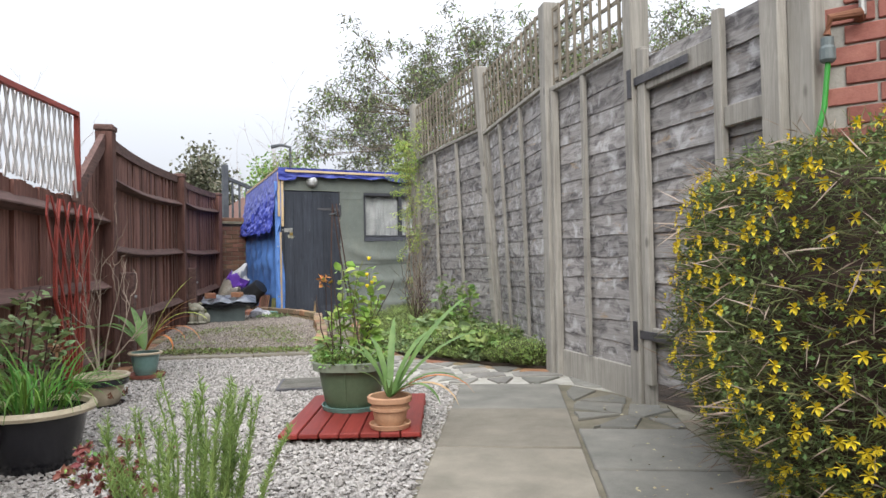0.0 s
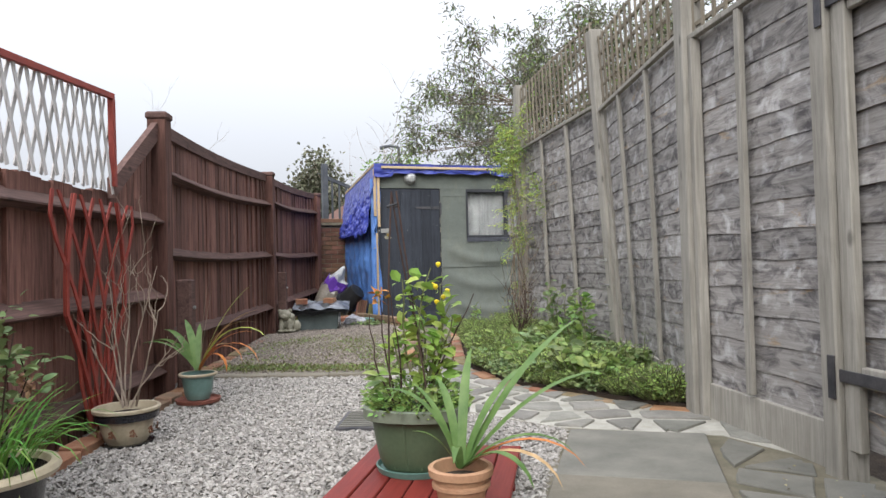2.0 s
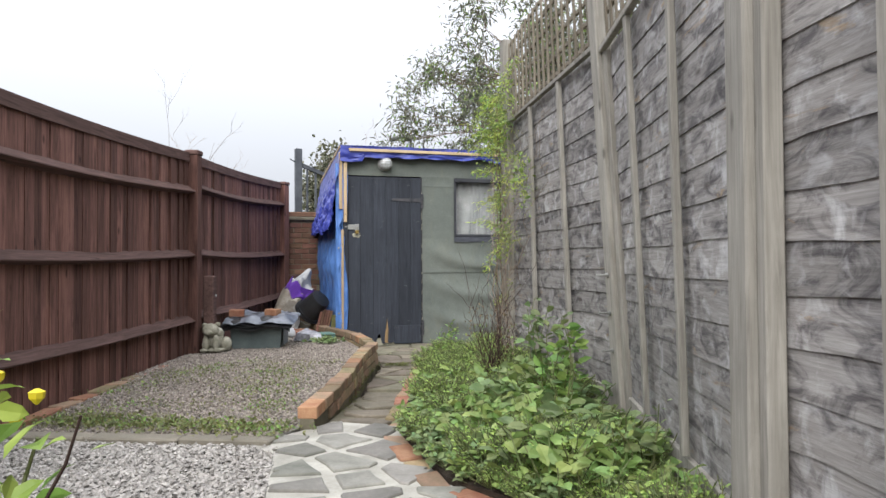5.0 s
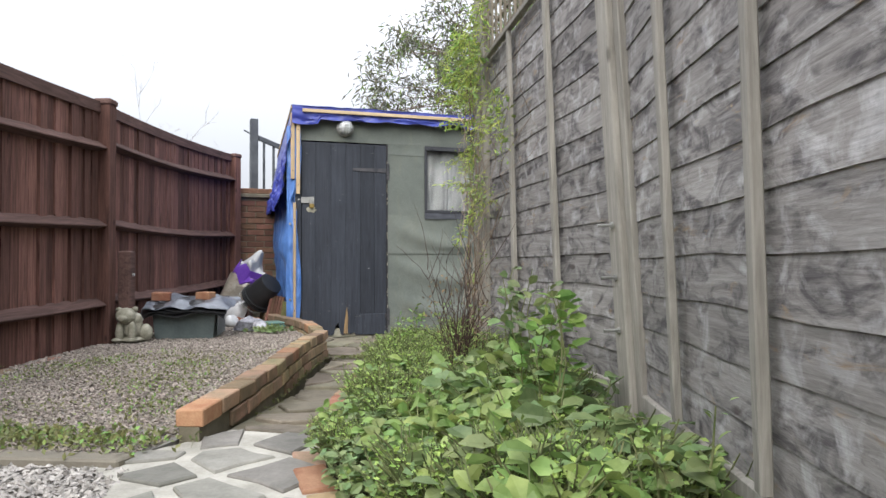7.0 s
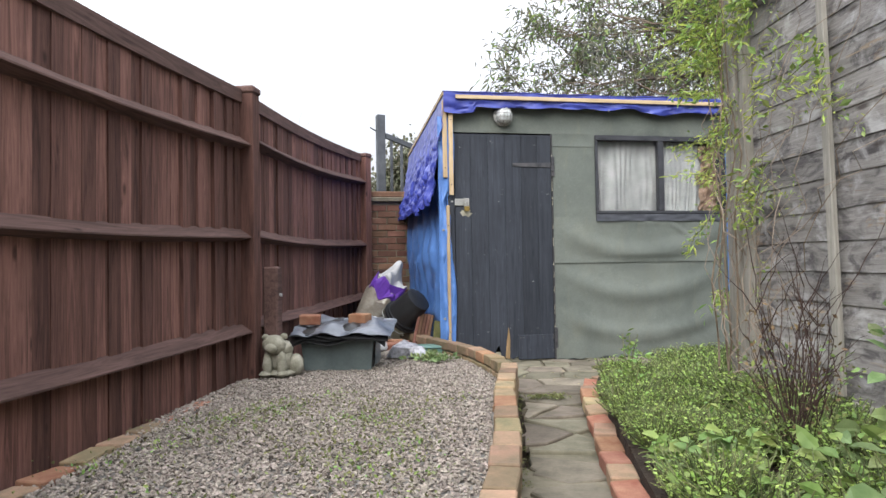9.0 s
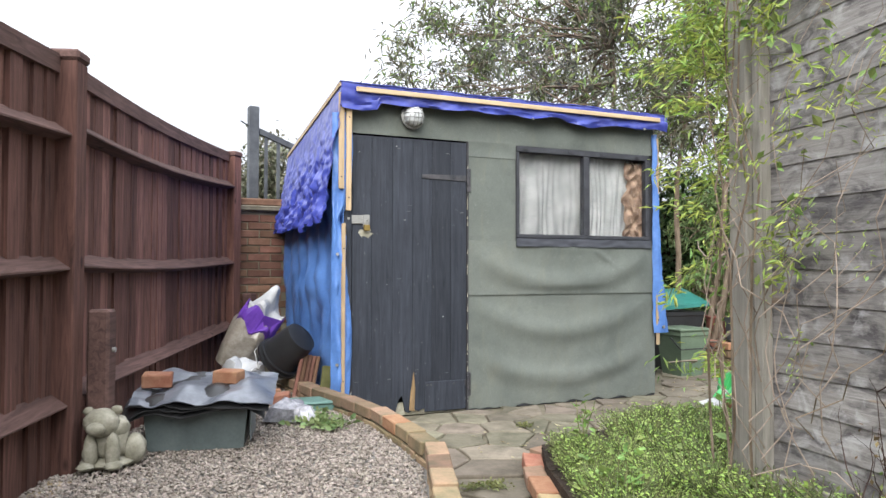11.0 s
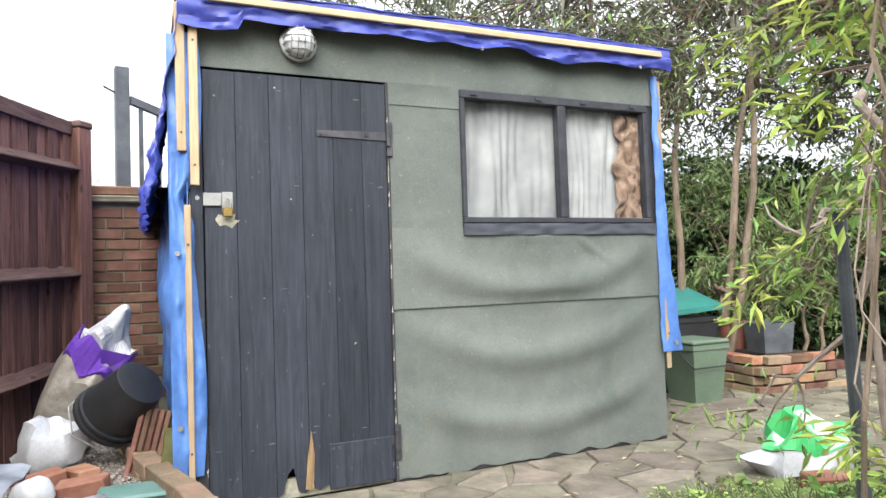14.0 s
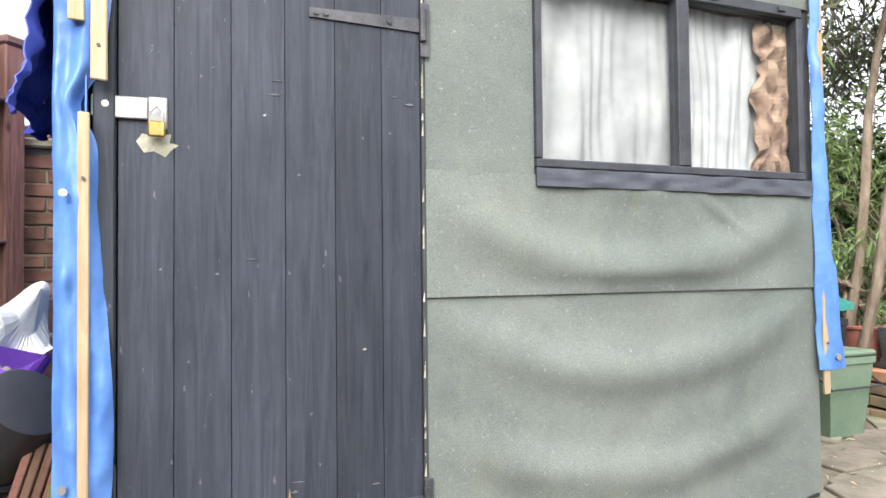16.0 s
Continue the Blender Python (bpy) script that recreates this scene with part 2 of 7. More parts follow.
M["sheet_grey"] = surface("sheet_grey", (0.055, 0.065, 0.085), (0.18, 0.195, 0.225), 7, 40, 0.3, spec=0.6)
M["bin_green"] = surface("bin_green", (0.095, 0.14, 0.095), (0.14, 0.19, 0.13), 4, 60, 0.45, spec=0.5)
M["lid_teal"] = surface("lid_teal", (0.02, 0.14, 0.12), (0.04, 0.22, 0.19), 4, 60, 0.4, spec=0.5)
M["pot_green"] = surface("pot_green", (0.085, 0.13, 0.075), (0.13, 0.185, 0.11), 4, 60, 0.5, spec=0.4)
M["pot_green_rim"] = surface("pot_green_rim", (0.15, 0.175, 0.13), (0.21, 0.24, 0.18), 4, 60, 0.5)
M["saucer_teal"] = surface("saucer_teal", (0.10, 0.20, 0.17), (0.16, 0.28, 0.25), 4, 60, 0.45)
M["terracotta"] = surface("terracotta", (0.42, 0.22, 0.13), (0.58, 0.36, 0.22), 7, 90, 0.7)
M["terracotta_red"] = surface("terracotta_red", (0.20, 0.07, 0.05), (0.30, 0.12, 0.09), 7, 90, 0.75)
M["glaze_black"] = surface("glaze_black", (0.010, 0.010, 0.013), (0.02, 0.02, 0.025), 4, 60, 0.12, spec=0.6)
M["glaze_cream"] = surface("glaze_cream", (0.40, 0.34, 0.24), (0.55, 0.48, 0.36), 7, 60, 0.4)
M["glaze_teal"] = surface("glaze_teal", (0.11, 0.20, 0.18), (0.17, 0.28, 0.26), 6, 60, 0.3, spec=0.5)
M["stone_pale"] = surface("stone_pale", (0.22, 0.21, 0.15), (0.48, 0.46, 0.38), 14, 90, 0.9, bump=0.6)
M["metal_dark"] = surface("metal_dark", (0.045, 0.047, 0.055), (0.115, 0.11, 0.115), 12, 120, 0.55, 0.4)
M["metal_grey"] = surface("metal_grey", (0.26, 0.26, 0.25), (0.42, 0.42, 0.40), 10, 120, 0.45, 0.5)
M["brass"] = surface("brass", (0.35, 0.24, 0.08), (0.62, 0.45, 0.16), 12, 90, 0.35, 0.9)
M["rust"] = surface("rust", (0.12, 0.05, 0.03), (0.26, 0.12, 0.07), 12, 90, 0.85, 0.1)
M["hose"] = surface("hose", (0.03, 0.22, 0.03), (0.05, 0.34, 0.05), 12, 90, 0.4)
M["cloth_white"] = surface("cloth_white", (0.18, 0.184, 0.184), (0.30, 0.304, 0.30), 5, 120, 0.9)
M["foam_brown"] = surface("foam_brown", (0.10, 0.062, 0.045), (0.31, 0.215, 0.155), 14, 90, 0.9, bump=0.7)
M["frame_dark"] = surface("frame_dark", (0.028, 0.030, 0.036), (0.06, 0.062, 0.072), 10, 90, 0.55)
M["flap_dark"] = surface("flap_dark", (0.045, 0.050, 0.062), (0.085, 0.09, 0.11), 8, 90, 0.45, spec=0.5)
M["bag_clear"] = surface("bag_clear", (0.20, 0.17, 0.13), (0.48, 0.44, 0.38), 12, 60, 0.3, spec=0.6)
M["bag_white"] = surface("bag_white", (0.42, 0.43, 0.44), (0.66, 0.67, 0.68), 6, 60, 0.35, spec=0.5)
M["purple"] = surface("purple", (0.16, 0.06, 0.45), (0.25, 0.10, 0.60), 6, 60, 0.35)
M["green_print"] = surface("green_print", (0.05, 0.38, 0.10), (0.08, 0.50, 0.16), 6, 60, 0.35)
M["planter_grey"] = surface("planter_grey", (0.05, 0.055, 0.065), (0.11, 0.12, 0.13), 6, 60, 0.5)
M["bark"] = surface("bark", (0.12, 0.088, 0.06), (0.30, 0.235, 0.175), 8, 60, 0.95, stretch=(2, 2, 0.5), bump=0.8, dist=0.01)
M["twig"] = surface("twig", (0.22, 0.165, 0.125), (0.40, 0.33, 0.27), 12, 60, 0.9)
# also colours the jasmine filler, as a stand-in for inner shade
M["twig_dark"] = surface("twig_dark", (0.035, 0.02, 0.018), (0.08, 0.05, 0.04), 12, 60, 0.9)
M["twig_green"] = surface("twig_green", (0.07, 0.10, 0.035), (0.19, 0.20, 0.095), 12, 60, 0.8, island=True, vary=(0.5, 1.5), hue=0.03)
M["leaf_litter"] = surface("leaf_litter", (0.30, 0.24, 0.12), (0.62, 0.55, 0.38), 12, 60, 0.8, island=True, vary=(0.5, 1.2), hue=0.03)
M["roof_tile"] = surface("roof_tile", (0.10, 0.055, 0.045), (0.18, 0.10, 0.08), 6, 40, 0.9)
M["render_wall"] = surface("render_wall", (0.30, 0.27, 0.24), (0.42, 0.38, 0.34), 3, 60, 0.9)
M["litter_grey"] = surface("litter_grey", (0.10, 0.10, 0.11), (0.5, 0.5, 0.55), 20, 60, 0.3, spec=0.6)
M["lamp_glass"] = surface("lamp_glass", (0.50, 0.52, 0.52), (0.66, 0.68, 0.68), 30, 90, 0.15, spec=0.6)
M["yellow_petal"] = surface("yellow_petal", (0.66, 0.50, 0.02), (0.85, 0.68, 0.04), 12, 60, 0.6, island=True, vary=(0.8, 1.15))
M["orange_leaf"] = surface("orange_leaf", (0.42, 0.14, 0.03), (0.66, 0.30, 0.08), 12, 60, 0.6, island=True, vary=(0.7, 1.2), hue=0.02)
M["dead_leaf"] = surface("dead_leaf", (0.07, 0.045, 0.025), (0.24, 0.17, 0.09), 12, 60, 0.8, island=True, vary=(0.6, 1.3), hue=0.02)
M["straw_leaf"] = surface("straw_leaf", (0.38, 0.26, 0.12), (0.62, 0.46, 0.24), 12, 60, 0.7, island=True, vary=(0.7, 1.2), hue=0.02)


def leafy(name, a, b, vary=(0.7, 1.28), hue=0.03, trans=0.25, rough=0.5):
    q = Nodes(name, rough, 0, 0.35)
    v = q.coords((1, 1, 1), True)
    col = q.ramp(q.noise(v, 14, 4), [(0.3, a), (0.7, b)])
    col = q.hsv(col, q.rnd(True), *vary, hue)
    q.l.new(col, q.b.inputs["Base Color"])
    tr = q.n.new("ShaderNodeBsdfTranslucent")
    q.l.new(col, tr.inputs["Color"])
    mx = q.n.new("ShaderNodeMixShader")
    mx.inputs[0].default_value = trans
    q.l.new(q.b.outputs[0], mx.inputs[1])
    q.l.new(tr.outputs[0], mx.inputs[2])
    q.l.new(mx.outputs[0], q.n["Material Output"].inputs[0])
    return q.m


M["leaf_bright"] = leafy("leaf_bright", (0.135, 0.245, 0.055), (0.27, 0.39, 0.115))
M["leaf_pot"] = leafy("leaf_pot", (0.19, 0.30, 0.05), (0.34, 0.46, 0.11))
M["leaf_lime"] = leafy("leaf_lime", (0.28, 0.38, 0.07), (0.46, 0.54, 0.15))
M["leaf_mid"] = leafy("leaf_mid", (0.145, 0.225, 0.06), (0.28, 0.37, 0.12))
M["leaf_deep"] = leafy("leaf_deep", (0.11, 0.17, 0.065), (0.25, 0.32, 0.14))
M["leaf_tree"] = leafy("leaf_tree", (0.085, 0.092, 0.058), (0.225, 0.22, 0.15), hue=0.05, trans=0.2)
M["leaf_chick"] = leafy("leaf_chick", (0.215, 0.35, 0.07), (0.37, 0.50, 0.14), vary=(0.75, 1.2), hue=0.015)
M["jasmine_leaf"] = leafy("jasmine_leaf", (0.075, 0.13, 0.035), (0.20, 0.27, 0.09), vary=(0.6, 1.4))
M["leaf_hedge"] = leafy("leaf_hedge", (0.035, 0.075, 0.03), (0.10, 0.16, 0.06))
M["leaf_spike"] = leafy("leaf_spike", (0.065, 0.15, 0.04), (0.145, 0.25, 0.08), vary=(0.8, 1.3))
M["leaf_grass"] = leafy("leaf_grass", (0.08, 0.20, 0.03), (0.16, 0.32, 0.06))
M["leaf_red"] = leafy("leaf_red", (0.16, 0.04, 0.04), (0.30, 0.12, 0.09))
M["rosemary"] = leafy("rosemary", (0.13, 0.215, 0.055), (0.29, 0.40, 0.13), vary=(0.7, 1.3), hue=0.015)
M["moss"] = leafy("moss", (0.12, 0.135, 0.05), (0.21, 0.225, 0.09))

glass = Nodes("window_glass", 0.03, 0, 0.5)
glass.b.inputs["Transmission Weight"].default_value = 1.0
glass.b.inputs["IOR"].default_value = 1.12
M["glass"] = glass.done(glass.ramp(glass.noise(glass.coords(), 6), [(0.3, (0.85, 0.87, 0.87)), (0.7, (0.97, 0.98, 0.98))]))

# ---- building helpers ----
rng = np.random.default_rng(7)


class Geo:
    """Collects vertices and faces of one part."""

    def __init__(self):
        self.v, self.f = [], []

    def add(self, verts, faces, m=None):
        n = len(self.v)
        for p in verts:
            self.v.append(tuple(m @ Vector(p)) if m is not None else tuple(p))
        self.f += [tuple(n + i for i in fc) for fc in faces]
        return self

    def box(self, x0, x1, y0, y1, z0, z1, m=None, jit=0.0):
        c = [(x, y, z) for x in (x0, x1) for y in (y0, y1) for z in (z0, z1)]
        if jit:
            c = [tuple(k + random.uniform(-jit, jit) for k in p) for p in c]
        return self.add(c, [(0, 1, 3, 2), (4, 6, 7, 5), (0, 4, 5, 1), (2, 3, 7, 6), (0, 2, 6, 4), (1, 5, 7, 3)], m)

    def cbox(self, x0, x1, y0, y1, z0, z1, c=0.006, m=None, jit=0.0):
        """A box with chamfered edges."""
        v, idx = [], {}
        for sx, x in ((0, x0), (1, x1)):
            for sy, y in ((0, y0), (1, y1)):
                for sz, z in ((0, z0), (1, z1)):
                    j = Vector([random.uniform(-jit, jit) for _ in range(3)]) if jit else Vector()
                    d = (c if not sx else -c, c if not sy else -c, c if not sz else -c)
                    for ax in range(3):
                        p = [x, y, z]
                        for k in range(3):
                            if k != ax:
                                p[k] += d[k]
                        idx[sx, sy, sz, ax] = len(v)
                        v.append(tuple(Vector(p) + j))
        f = []
        for ax in range(3):
            o = [k for k in range(3) if k != ax]
            for s in (0, 1):
                q = []
                for a, b in ((0, 0), (1, 0), (1, 1), (0, 1)):
                    key = [0, 0, 0]
                    key[ax], key[o[0]], key[o[1]] = s, a, b
                    q.append(idx[(*key, ax)])
                f.append(tuple(q))
        for ax in range(3):
            o = [k for k in range(3) if k != ax]
            for a in (0, 1):
                for b in (0, 1):
                    k0, k1 = [0, 0, 0], [0, 0, 0]
                    k0[o[0]], k0[o[1]] = a, b
                    k1[o[0]], k1[o[1]] = a, b
                    k1[ax] = 1
                    f.append((idx[(*k0, o[0])], idx[(*k1, o[0])], idx[(*k1, o[1])], idx[(*k0, o[1])]))
        for sx in (0, 1):
            for sy in (0, 1):
                for sz in (0, 1):
                    f.append(tuple(idx[sx, sy, sz, a] for a in range(3)))
        return self.add(v, f, m)

    def prism(self, poly, z0, z1, m=None, inset=0.0):
        n = len(poly)
        cx, cy = sum(p[0] for p in poly) / n, sum(p[1] for p in poly) / n
        lo = [(x, y, z0) for x, y in poly]
        if inset:
            mid = [(x, y, z1 - inset) for x, y in poly]
            top = []
            for x, y in poly:
                d = math.hypot(x - cx, y - cy) + 1e-6
                k = max(0.0, 1 - inset / d)
                top.append((cx + (x - cx) * k, cy + (y - cy) * k, z1))
            v = lo + mid + top
            f = [(i, (i + 1) % n, n + (i + 1) % n, n + i) for i in range(n)]
            f += [(n + i, n + (i + 1) % n, 2 * n + (i + 1) % n, 2 * n + i) for i in range(n)]
            f.append(tuple(2 * n + i for i in range(n)))
        else:
            v = lo + [(x, y, z1) for x, y in poly]
            f = [(i, (i + 1) % n, n + (i + 1) % n, n + i) for i in range(n)]
            f.append(tuple(n + i for i in range(n)))
        f.append(tuple(reversed(range(n))))
        return self.add(v, f, m)

    def tube(self, pts, radii, n=6, m=None):
        pts = [Vector(p) for p in pts]
        if isinstance(radii, (int, float)):
            radii = [radii] * len(pts)
        v, f, up = [], [], Vector((0.31, 0.17, 0.93))
        for i, p in enumerate(pts):
            d = (pts[min(i + 1, len(pts) - 1)] - pts[max(i - 1, 0)]).normalized()
            a = d.cross(up)
            if a.length < 0.05:
                a = d.cross(Vector((1, 0, 0)))
            a.normalize()
            b = d.cross(a)
            for k in range(n):
                t = 2 * math.pi * k / n
                v.append(tuple(p + (a * math.cos(t) + b * math.sin(t)) * radii[i]))
        for i in range(len(pts) - 1):
            for k in range(n):
                f.append((i * n + k, i * n + (k + 1) % n, (i + 1) * n + (k + 1) % n, (i + 1) * n + k))
        f.append(tuple(reversed(range(n))))
        f.append(tuple((len(pts) - 1) * n + k for k in range(n)))
        return self.add(v, f, m)

    def lathe(self, prof, n=24, m=None, sx=1.0, sy=1.0, close=True, power=2.0):
        """Turns a profile of (radius, height) round z; power over 2 squares the outline."""
        v, f = [], []
        for r, z in prof:
            for k in range(n):
                t = 2 * math.pi * k / n
                c, s = math.cos(t), math.sin(t)
                q = (abs(c) ** power + abs(s) ** power) ** (-1 / power)
                v.append((r * c * q * sx, r * s * q * sy, z))
        for i in range(len(prof) - 1):
            for k in range(n):
                f.append((i * n + k, i * n + (k + 1) % n, (i + 1) * n + (k + 1) % n, (i + 1) * n + k))
        if close:
            f.append(tuple(reversed(range(n))))
            f.append(tuple((len(prof) - 1) * n + k for k in range(n)))
        return self.add(v, f, m)

    def loft(self, rings, m=None, caps=True):
        """One skin through rings of equal length."""
        k = len(rings[0])
        f = [(i * k + j, i * k + (j + 1) % k, (i + 1) * k + (j + 1) % k, (i + 1) * k + j) for i in range(len(rings) - 1) for j in range(k)]
        if caps:
            f += [tuple(reversed(range(k))), tuple((len(rings) - 1) * k + j for j in range(k))]
        return self.add([p for r in rings for p in r], f, m)

    def grid(self, fn, nu, nv, m=None):
        v = [fn(i / nu, j / nv) for j in range(nv + 1) for i in range(nu + 1)]
        f = [(j * (nu + 1) + i, j * (nu + 1) + i + 1, (j + 1) * (nu + 1) + i + 1, (j + 1) * (nu + 1) + i) for j in range(nv) for i in range(nu)]
        return self.add(v, f, m)

    def slab_grid(self, fn, nu, nv, thick, m=None):
        """A closed sheet: fn gives the front, thick is a vector to the back."""
        n = (nu + 1) * (nv + 1)
        self_n = len(self.v)
        self.grid(fn, nu, nv, m)
        t = Vector(thick)
        front = [Vector(p) for p in self.v[self_n:]]
        tt = (m.to_3x3() @ t) if m is not None else t
        self.v += [tuple(p + tt) for p in front]
        for j in range(nv):
            for i in range(nu):
                a = self_n + n + j * (nu + 1) + i
                self.f.append((a, a + nu + 1, a + nu + 2, a + 1))
        ring = [i for i in range(nu + 1)] + [j * (nu + 1) + nu for j in range(1, nv + 1)]
        ring += [nv * (nu + 1) + i for i in range(nu - 1, -1, -1)] + [j * (nu + 1) for j in range(nv - 1, 0, -1)]
        for a, b in zip(ring, ring[1:] + ring[:1]):
            self.f.append((self_n + b, self_n + a, self_n + n + a, self_n + n + b))
        return self


def mesh_of(name, geo, mat, smooth=False):
    me = bpy.data.meshes.new(name)
    me.from_pydata(geo.v, [], geo.f)
    me.materials.append(M[mat])
    if smooth:
        me.shade_smooth()
        me.set_sharp_from_angle(angle=radians(40))
    me.update()
    return me


def part(name, geo, mat, parent=None, label="", smooth=False):
    ob = new(name, geo if isinstance(geo, bpy.types.Mesh) else mesh_of(name, geo, mat, smooth))
    ob.parent = parent
    return tagged(ob, label)


def thing(name, label, category, group="", at=None, kind=""):
    ob = new(name)
    if at is not None:
        ob.matrix_world = at if isinstance(at, Matrix) else Matrix.Translation(at)
    return tagged(ob, label, category, group, kind)


def fast_mesh(name, verts, faces, mat, smooth=False):
    """A mesh from numpy arrays; all faces have the same number of corners."""
    me = bpy.data.meshes.new(name)
    nf, k = faces.shape
    me.vertices.add(len(verts))
    me.vertices.foreach_set("co", np.ascontiguousarray(verts, dtype=np.float32).ravel())
    me.loops.add(nf * k)
    me.loops.foreach_set("vertex_index", np.ascontiguousarray(faces, dtype=np.int32).ravel())
    me.polygons.add(nf)
    me.polygons.foreach_set("loop_start", np.arange(0, nf * k, k, dtype=np.int32))
    me.materials.append(M[mat])
    me.update(calc_edges=True)
    if not smooth:
        me.shade_flat()
    return me


LEAF = {
    "broad": (np.array([(0, 0, 0), (0.34, -0.30, 0.06), (0.40, 0.30, 0.06), (0.42, 0, -0.02), (0.75, -0.22, 0.0), (0.75, 0.22, 0.0), (0.78, 0, -0.06), (1, 0, -0.16)]),
              np.array([(0, 1, 3), (0, 3, 2), (1, 4, 6), (1, 6, 3), (3, 6, 5), (3, 5, 2), (4, 7, 6), (6, 7, 5)])),
    "lance": (np.array([(0, 0, 0), (0.45, -0.11, 0.03), (0.45, 0.11, 0.03), (1, 0, -0.14)]), np.array([(0, 1, 3), (0, 3, 2)])),
    "small": (np.array([(0, 0, 0), (0.5, -0.28, 0.03), (0.5, 0.28, 0.03), (1, 0, -0.08)]), np.array([(0, 1, 3), (0, 3, 2)])),
    "needle": (np.array([(0, 0, 0), (0.4, -0.06, 0.02), (0.4, 0.06, 0.02), (1, 0, -0.02)]), np.array([(0, 1, 3), (0, 3, 2)])),
    "stalk": (np.array([(0, 0, 0), (0.5, -0.014, 0.02), (0.5, 0.014, 0.02), (1, 0, -0.02)]), np.array([(0, 1, 3), (0, 3, 2)])),
    "petal": (np.array([(0, 0, 0), (0.6, -0.26, 0.12), (0.6, 0.26, 0.12), (1, 0, 0.2)]), np.array([(0, 1, 3), (0, 3, 2)])),
}


def leaves(name, base, way, size, mat, shape="broad", parent=None, label="", roll=0.6):
    """One mesh of many leaves: where each one starts, which way it points, and its length."""
    base, way, size = np.asarray(base, float), np.asarray(way, float), np.asarray(size, float)
    lv, lf = LEAF[shape]
    way = way / (np.linalg.norm(way, axis=1, keepdims=True) + 1e-9)
    side = np.cross(way, np.array([0, 0, 1.0]) + rng.normal(0, roll, way.shape))
    side /= np.linalg.norm(side, axis=1, keepdims=True) + 1e-9
    up = np.cross(side, way)
    frames = np.stack([way, side, up], 1)
    v = base[:, None] + np.einsum("kc,ncd->nkd", lv, frames) * size[:, None, None]
    f = lf[None] + (np.arange(len(base)) * len(lv))[:, None, None]
    me = fast_mesh(name, v.reshape(-1, 3), f.reshape(-1, 3), mat)
    ob = new(name, me)
    ob.parent = parent
    return tagged(ob, label)


def pebbles(name, pts, size, mat, label, category, squash=0.6):
    """Crushed stones as one mesh of skewed octahedra."""
    n = len(pts)
    o = np.array([(1, 0, 0), (-1, 0, 0), (0, 1, 0), (0, -1, 0), (0, 0, 1), (0, 0, -1)], float)
    fo = np.array([(0, 2, 4), (2, 1, 4), (1, 3, 4), (3, 0, 4), (2, 0, 5), (1, 2, 5), (3, 1, 5), (0, 3, 5)])
    r = np.repeat(o[None], n, 0) * (size * rng.uniform(0.55, 1.25, (n, 1, 3)))
    r += rng.normal(0, size * 0.18, r.shape)
    r[:, :, 2] *= squash
    a, b = rng.uniform(0, 2 * np.pi, n), rng.normal(0, 0.5, n)
    ca, sa, cb, sb = np.cos(a)[:, None], np.sin(a)[:, None], np.cos(b)[:, None], np.sin(b)[:, None]
    x, y, z = r[..., 0], r[..., 1], r[..., 2]
    y, z = y * cb - z * sb, y * sb + z * cb
    x, y = x * ca - y * sa, x * sa + y * ca
    v = np.stack([x, y, z], -1) + pts[:, None]
    f = fo[None] + (np.arange(n) * 6)[:, None, None]
    ob = new(name, fast_mesh(name, v.reshape(-1, 3), f.reshape(-1, 3), mat))
    return tagged(ob, label, category, "", "stuff")


def inside(poly, p):
    """Which of the points p lie in the polygon."""
    x, y = p[:, 0], p[:, 1]
    hit = np.zeros(len(p), bool)
    for (x0, y0), (x1, y1) in zip(poly, poly[1:] + poly[:1]):
        c = (y0 > y) != (y1 > y)
        hit ^= c & (x < (x1 - x0) * (y - y0) / ((y1 - y0) or 1e-9) + x0)
    return hit


def scatter(poly, n):
    lo, hi = np.min(poly, 0), np.max(poly, 0)
    p = rng.uniform(lo, hi, (n, 2))
    return p[inside(poly, p)]


def along(p, q, z=0.0):
    """The frame of a wall from p to q: x along it, z up."""
    d = Vector((q[0] - p[0], q[1] - p[1], 0)).normalized()
    return Matrix.Translation((p[0], p[1], z)) @ Matrix(((d.x, -d.y, 0, 0), (d.y, d.x, 0, 0), (0, 0, 1, 0), (0, 0, 0, 1)))


def gap(p, q):
    return math.hypot(q[0] - p[0], q[1] - p[1])

# ---- plan ----
GATE_POST, POST_A, POST_B, POST_C = (1.55, 4.115), (1.15, 5.07), (0.63, 6.89), (-0.30, 8.80)
GATE_END = (1.965, 3.12)
LEFT_0, LEFT_1, LEFT_2, LEFT_3 = (-0.95, 1.60), (-2.13, 5.11), (-3.275, 8.505), (-4.155, 11.57)
SHED_L, SHED_R = (-2.59, 10.33), (-0.40, 11.79)
CURB = [(-0.83, 6.36), (-0.97, 6.90), (-1.13, 7.45), (-1.39, 8.20), (-1.60, 8.95), (-1.86, 9.36), (-2.12, 9.72), (-2.45, 10.05), (-2.85, 10.42), (-3.30, 10.90)]


def path_z(x, y):
    """The height of the paving: level by the house, a low step down to the shed."""
    return 0.0 if y < 6.55 else -0.045 - 0.05 * min(1, max(0, (y - 6.55) / 4))


# ---- ground ----
g = Geo()
g.grid(lambda u, v: ((u - 0.5) * 900, (v - 0.5) * 900, -0.22), 30, 30)
part("ground", g, "lawn_far")
tagged(bpy.data.objects["ground"], "dull green and brown open ground running to the horizon", "ground", "", "structure")

yard = Geo()
yard.box(-9, 9, -6, 18, -0.3, -0.17)
tagged(part("yard_soil", yard, "soil"), "dark bare soil under the garden", "soil", "", "structure")

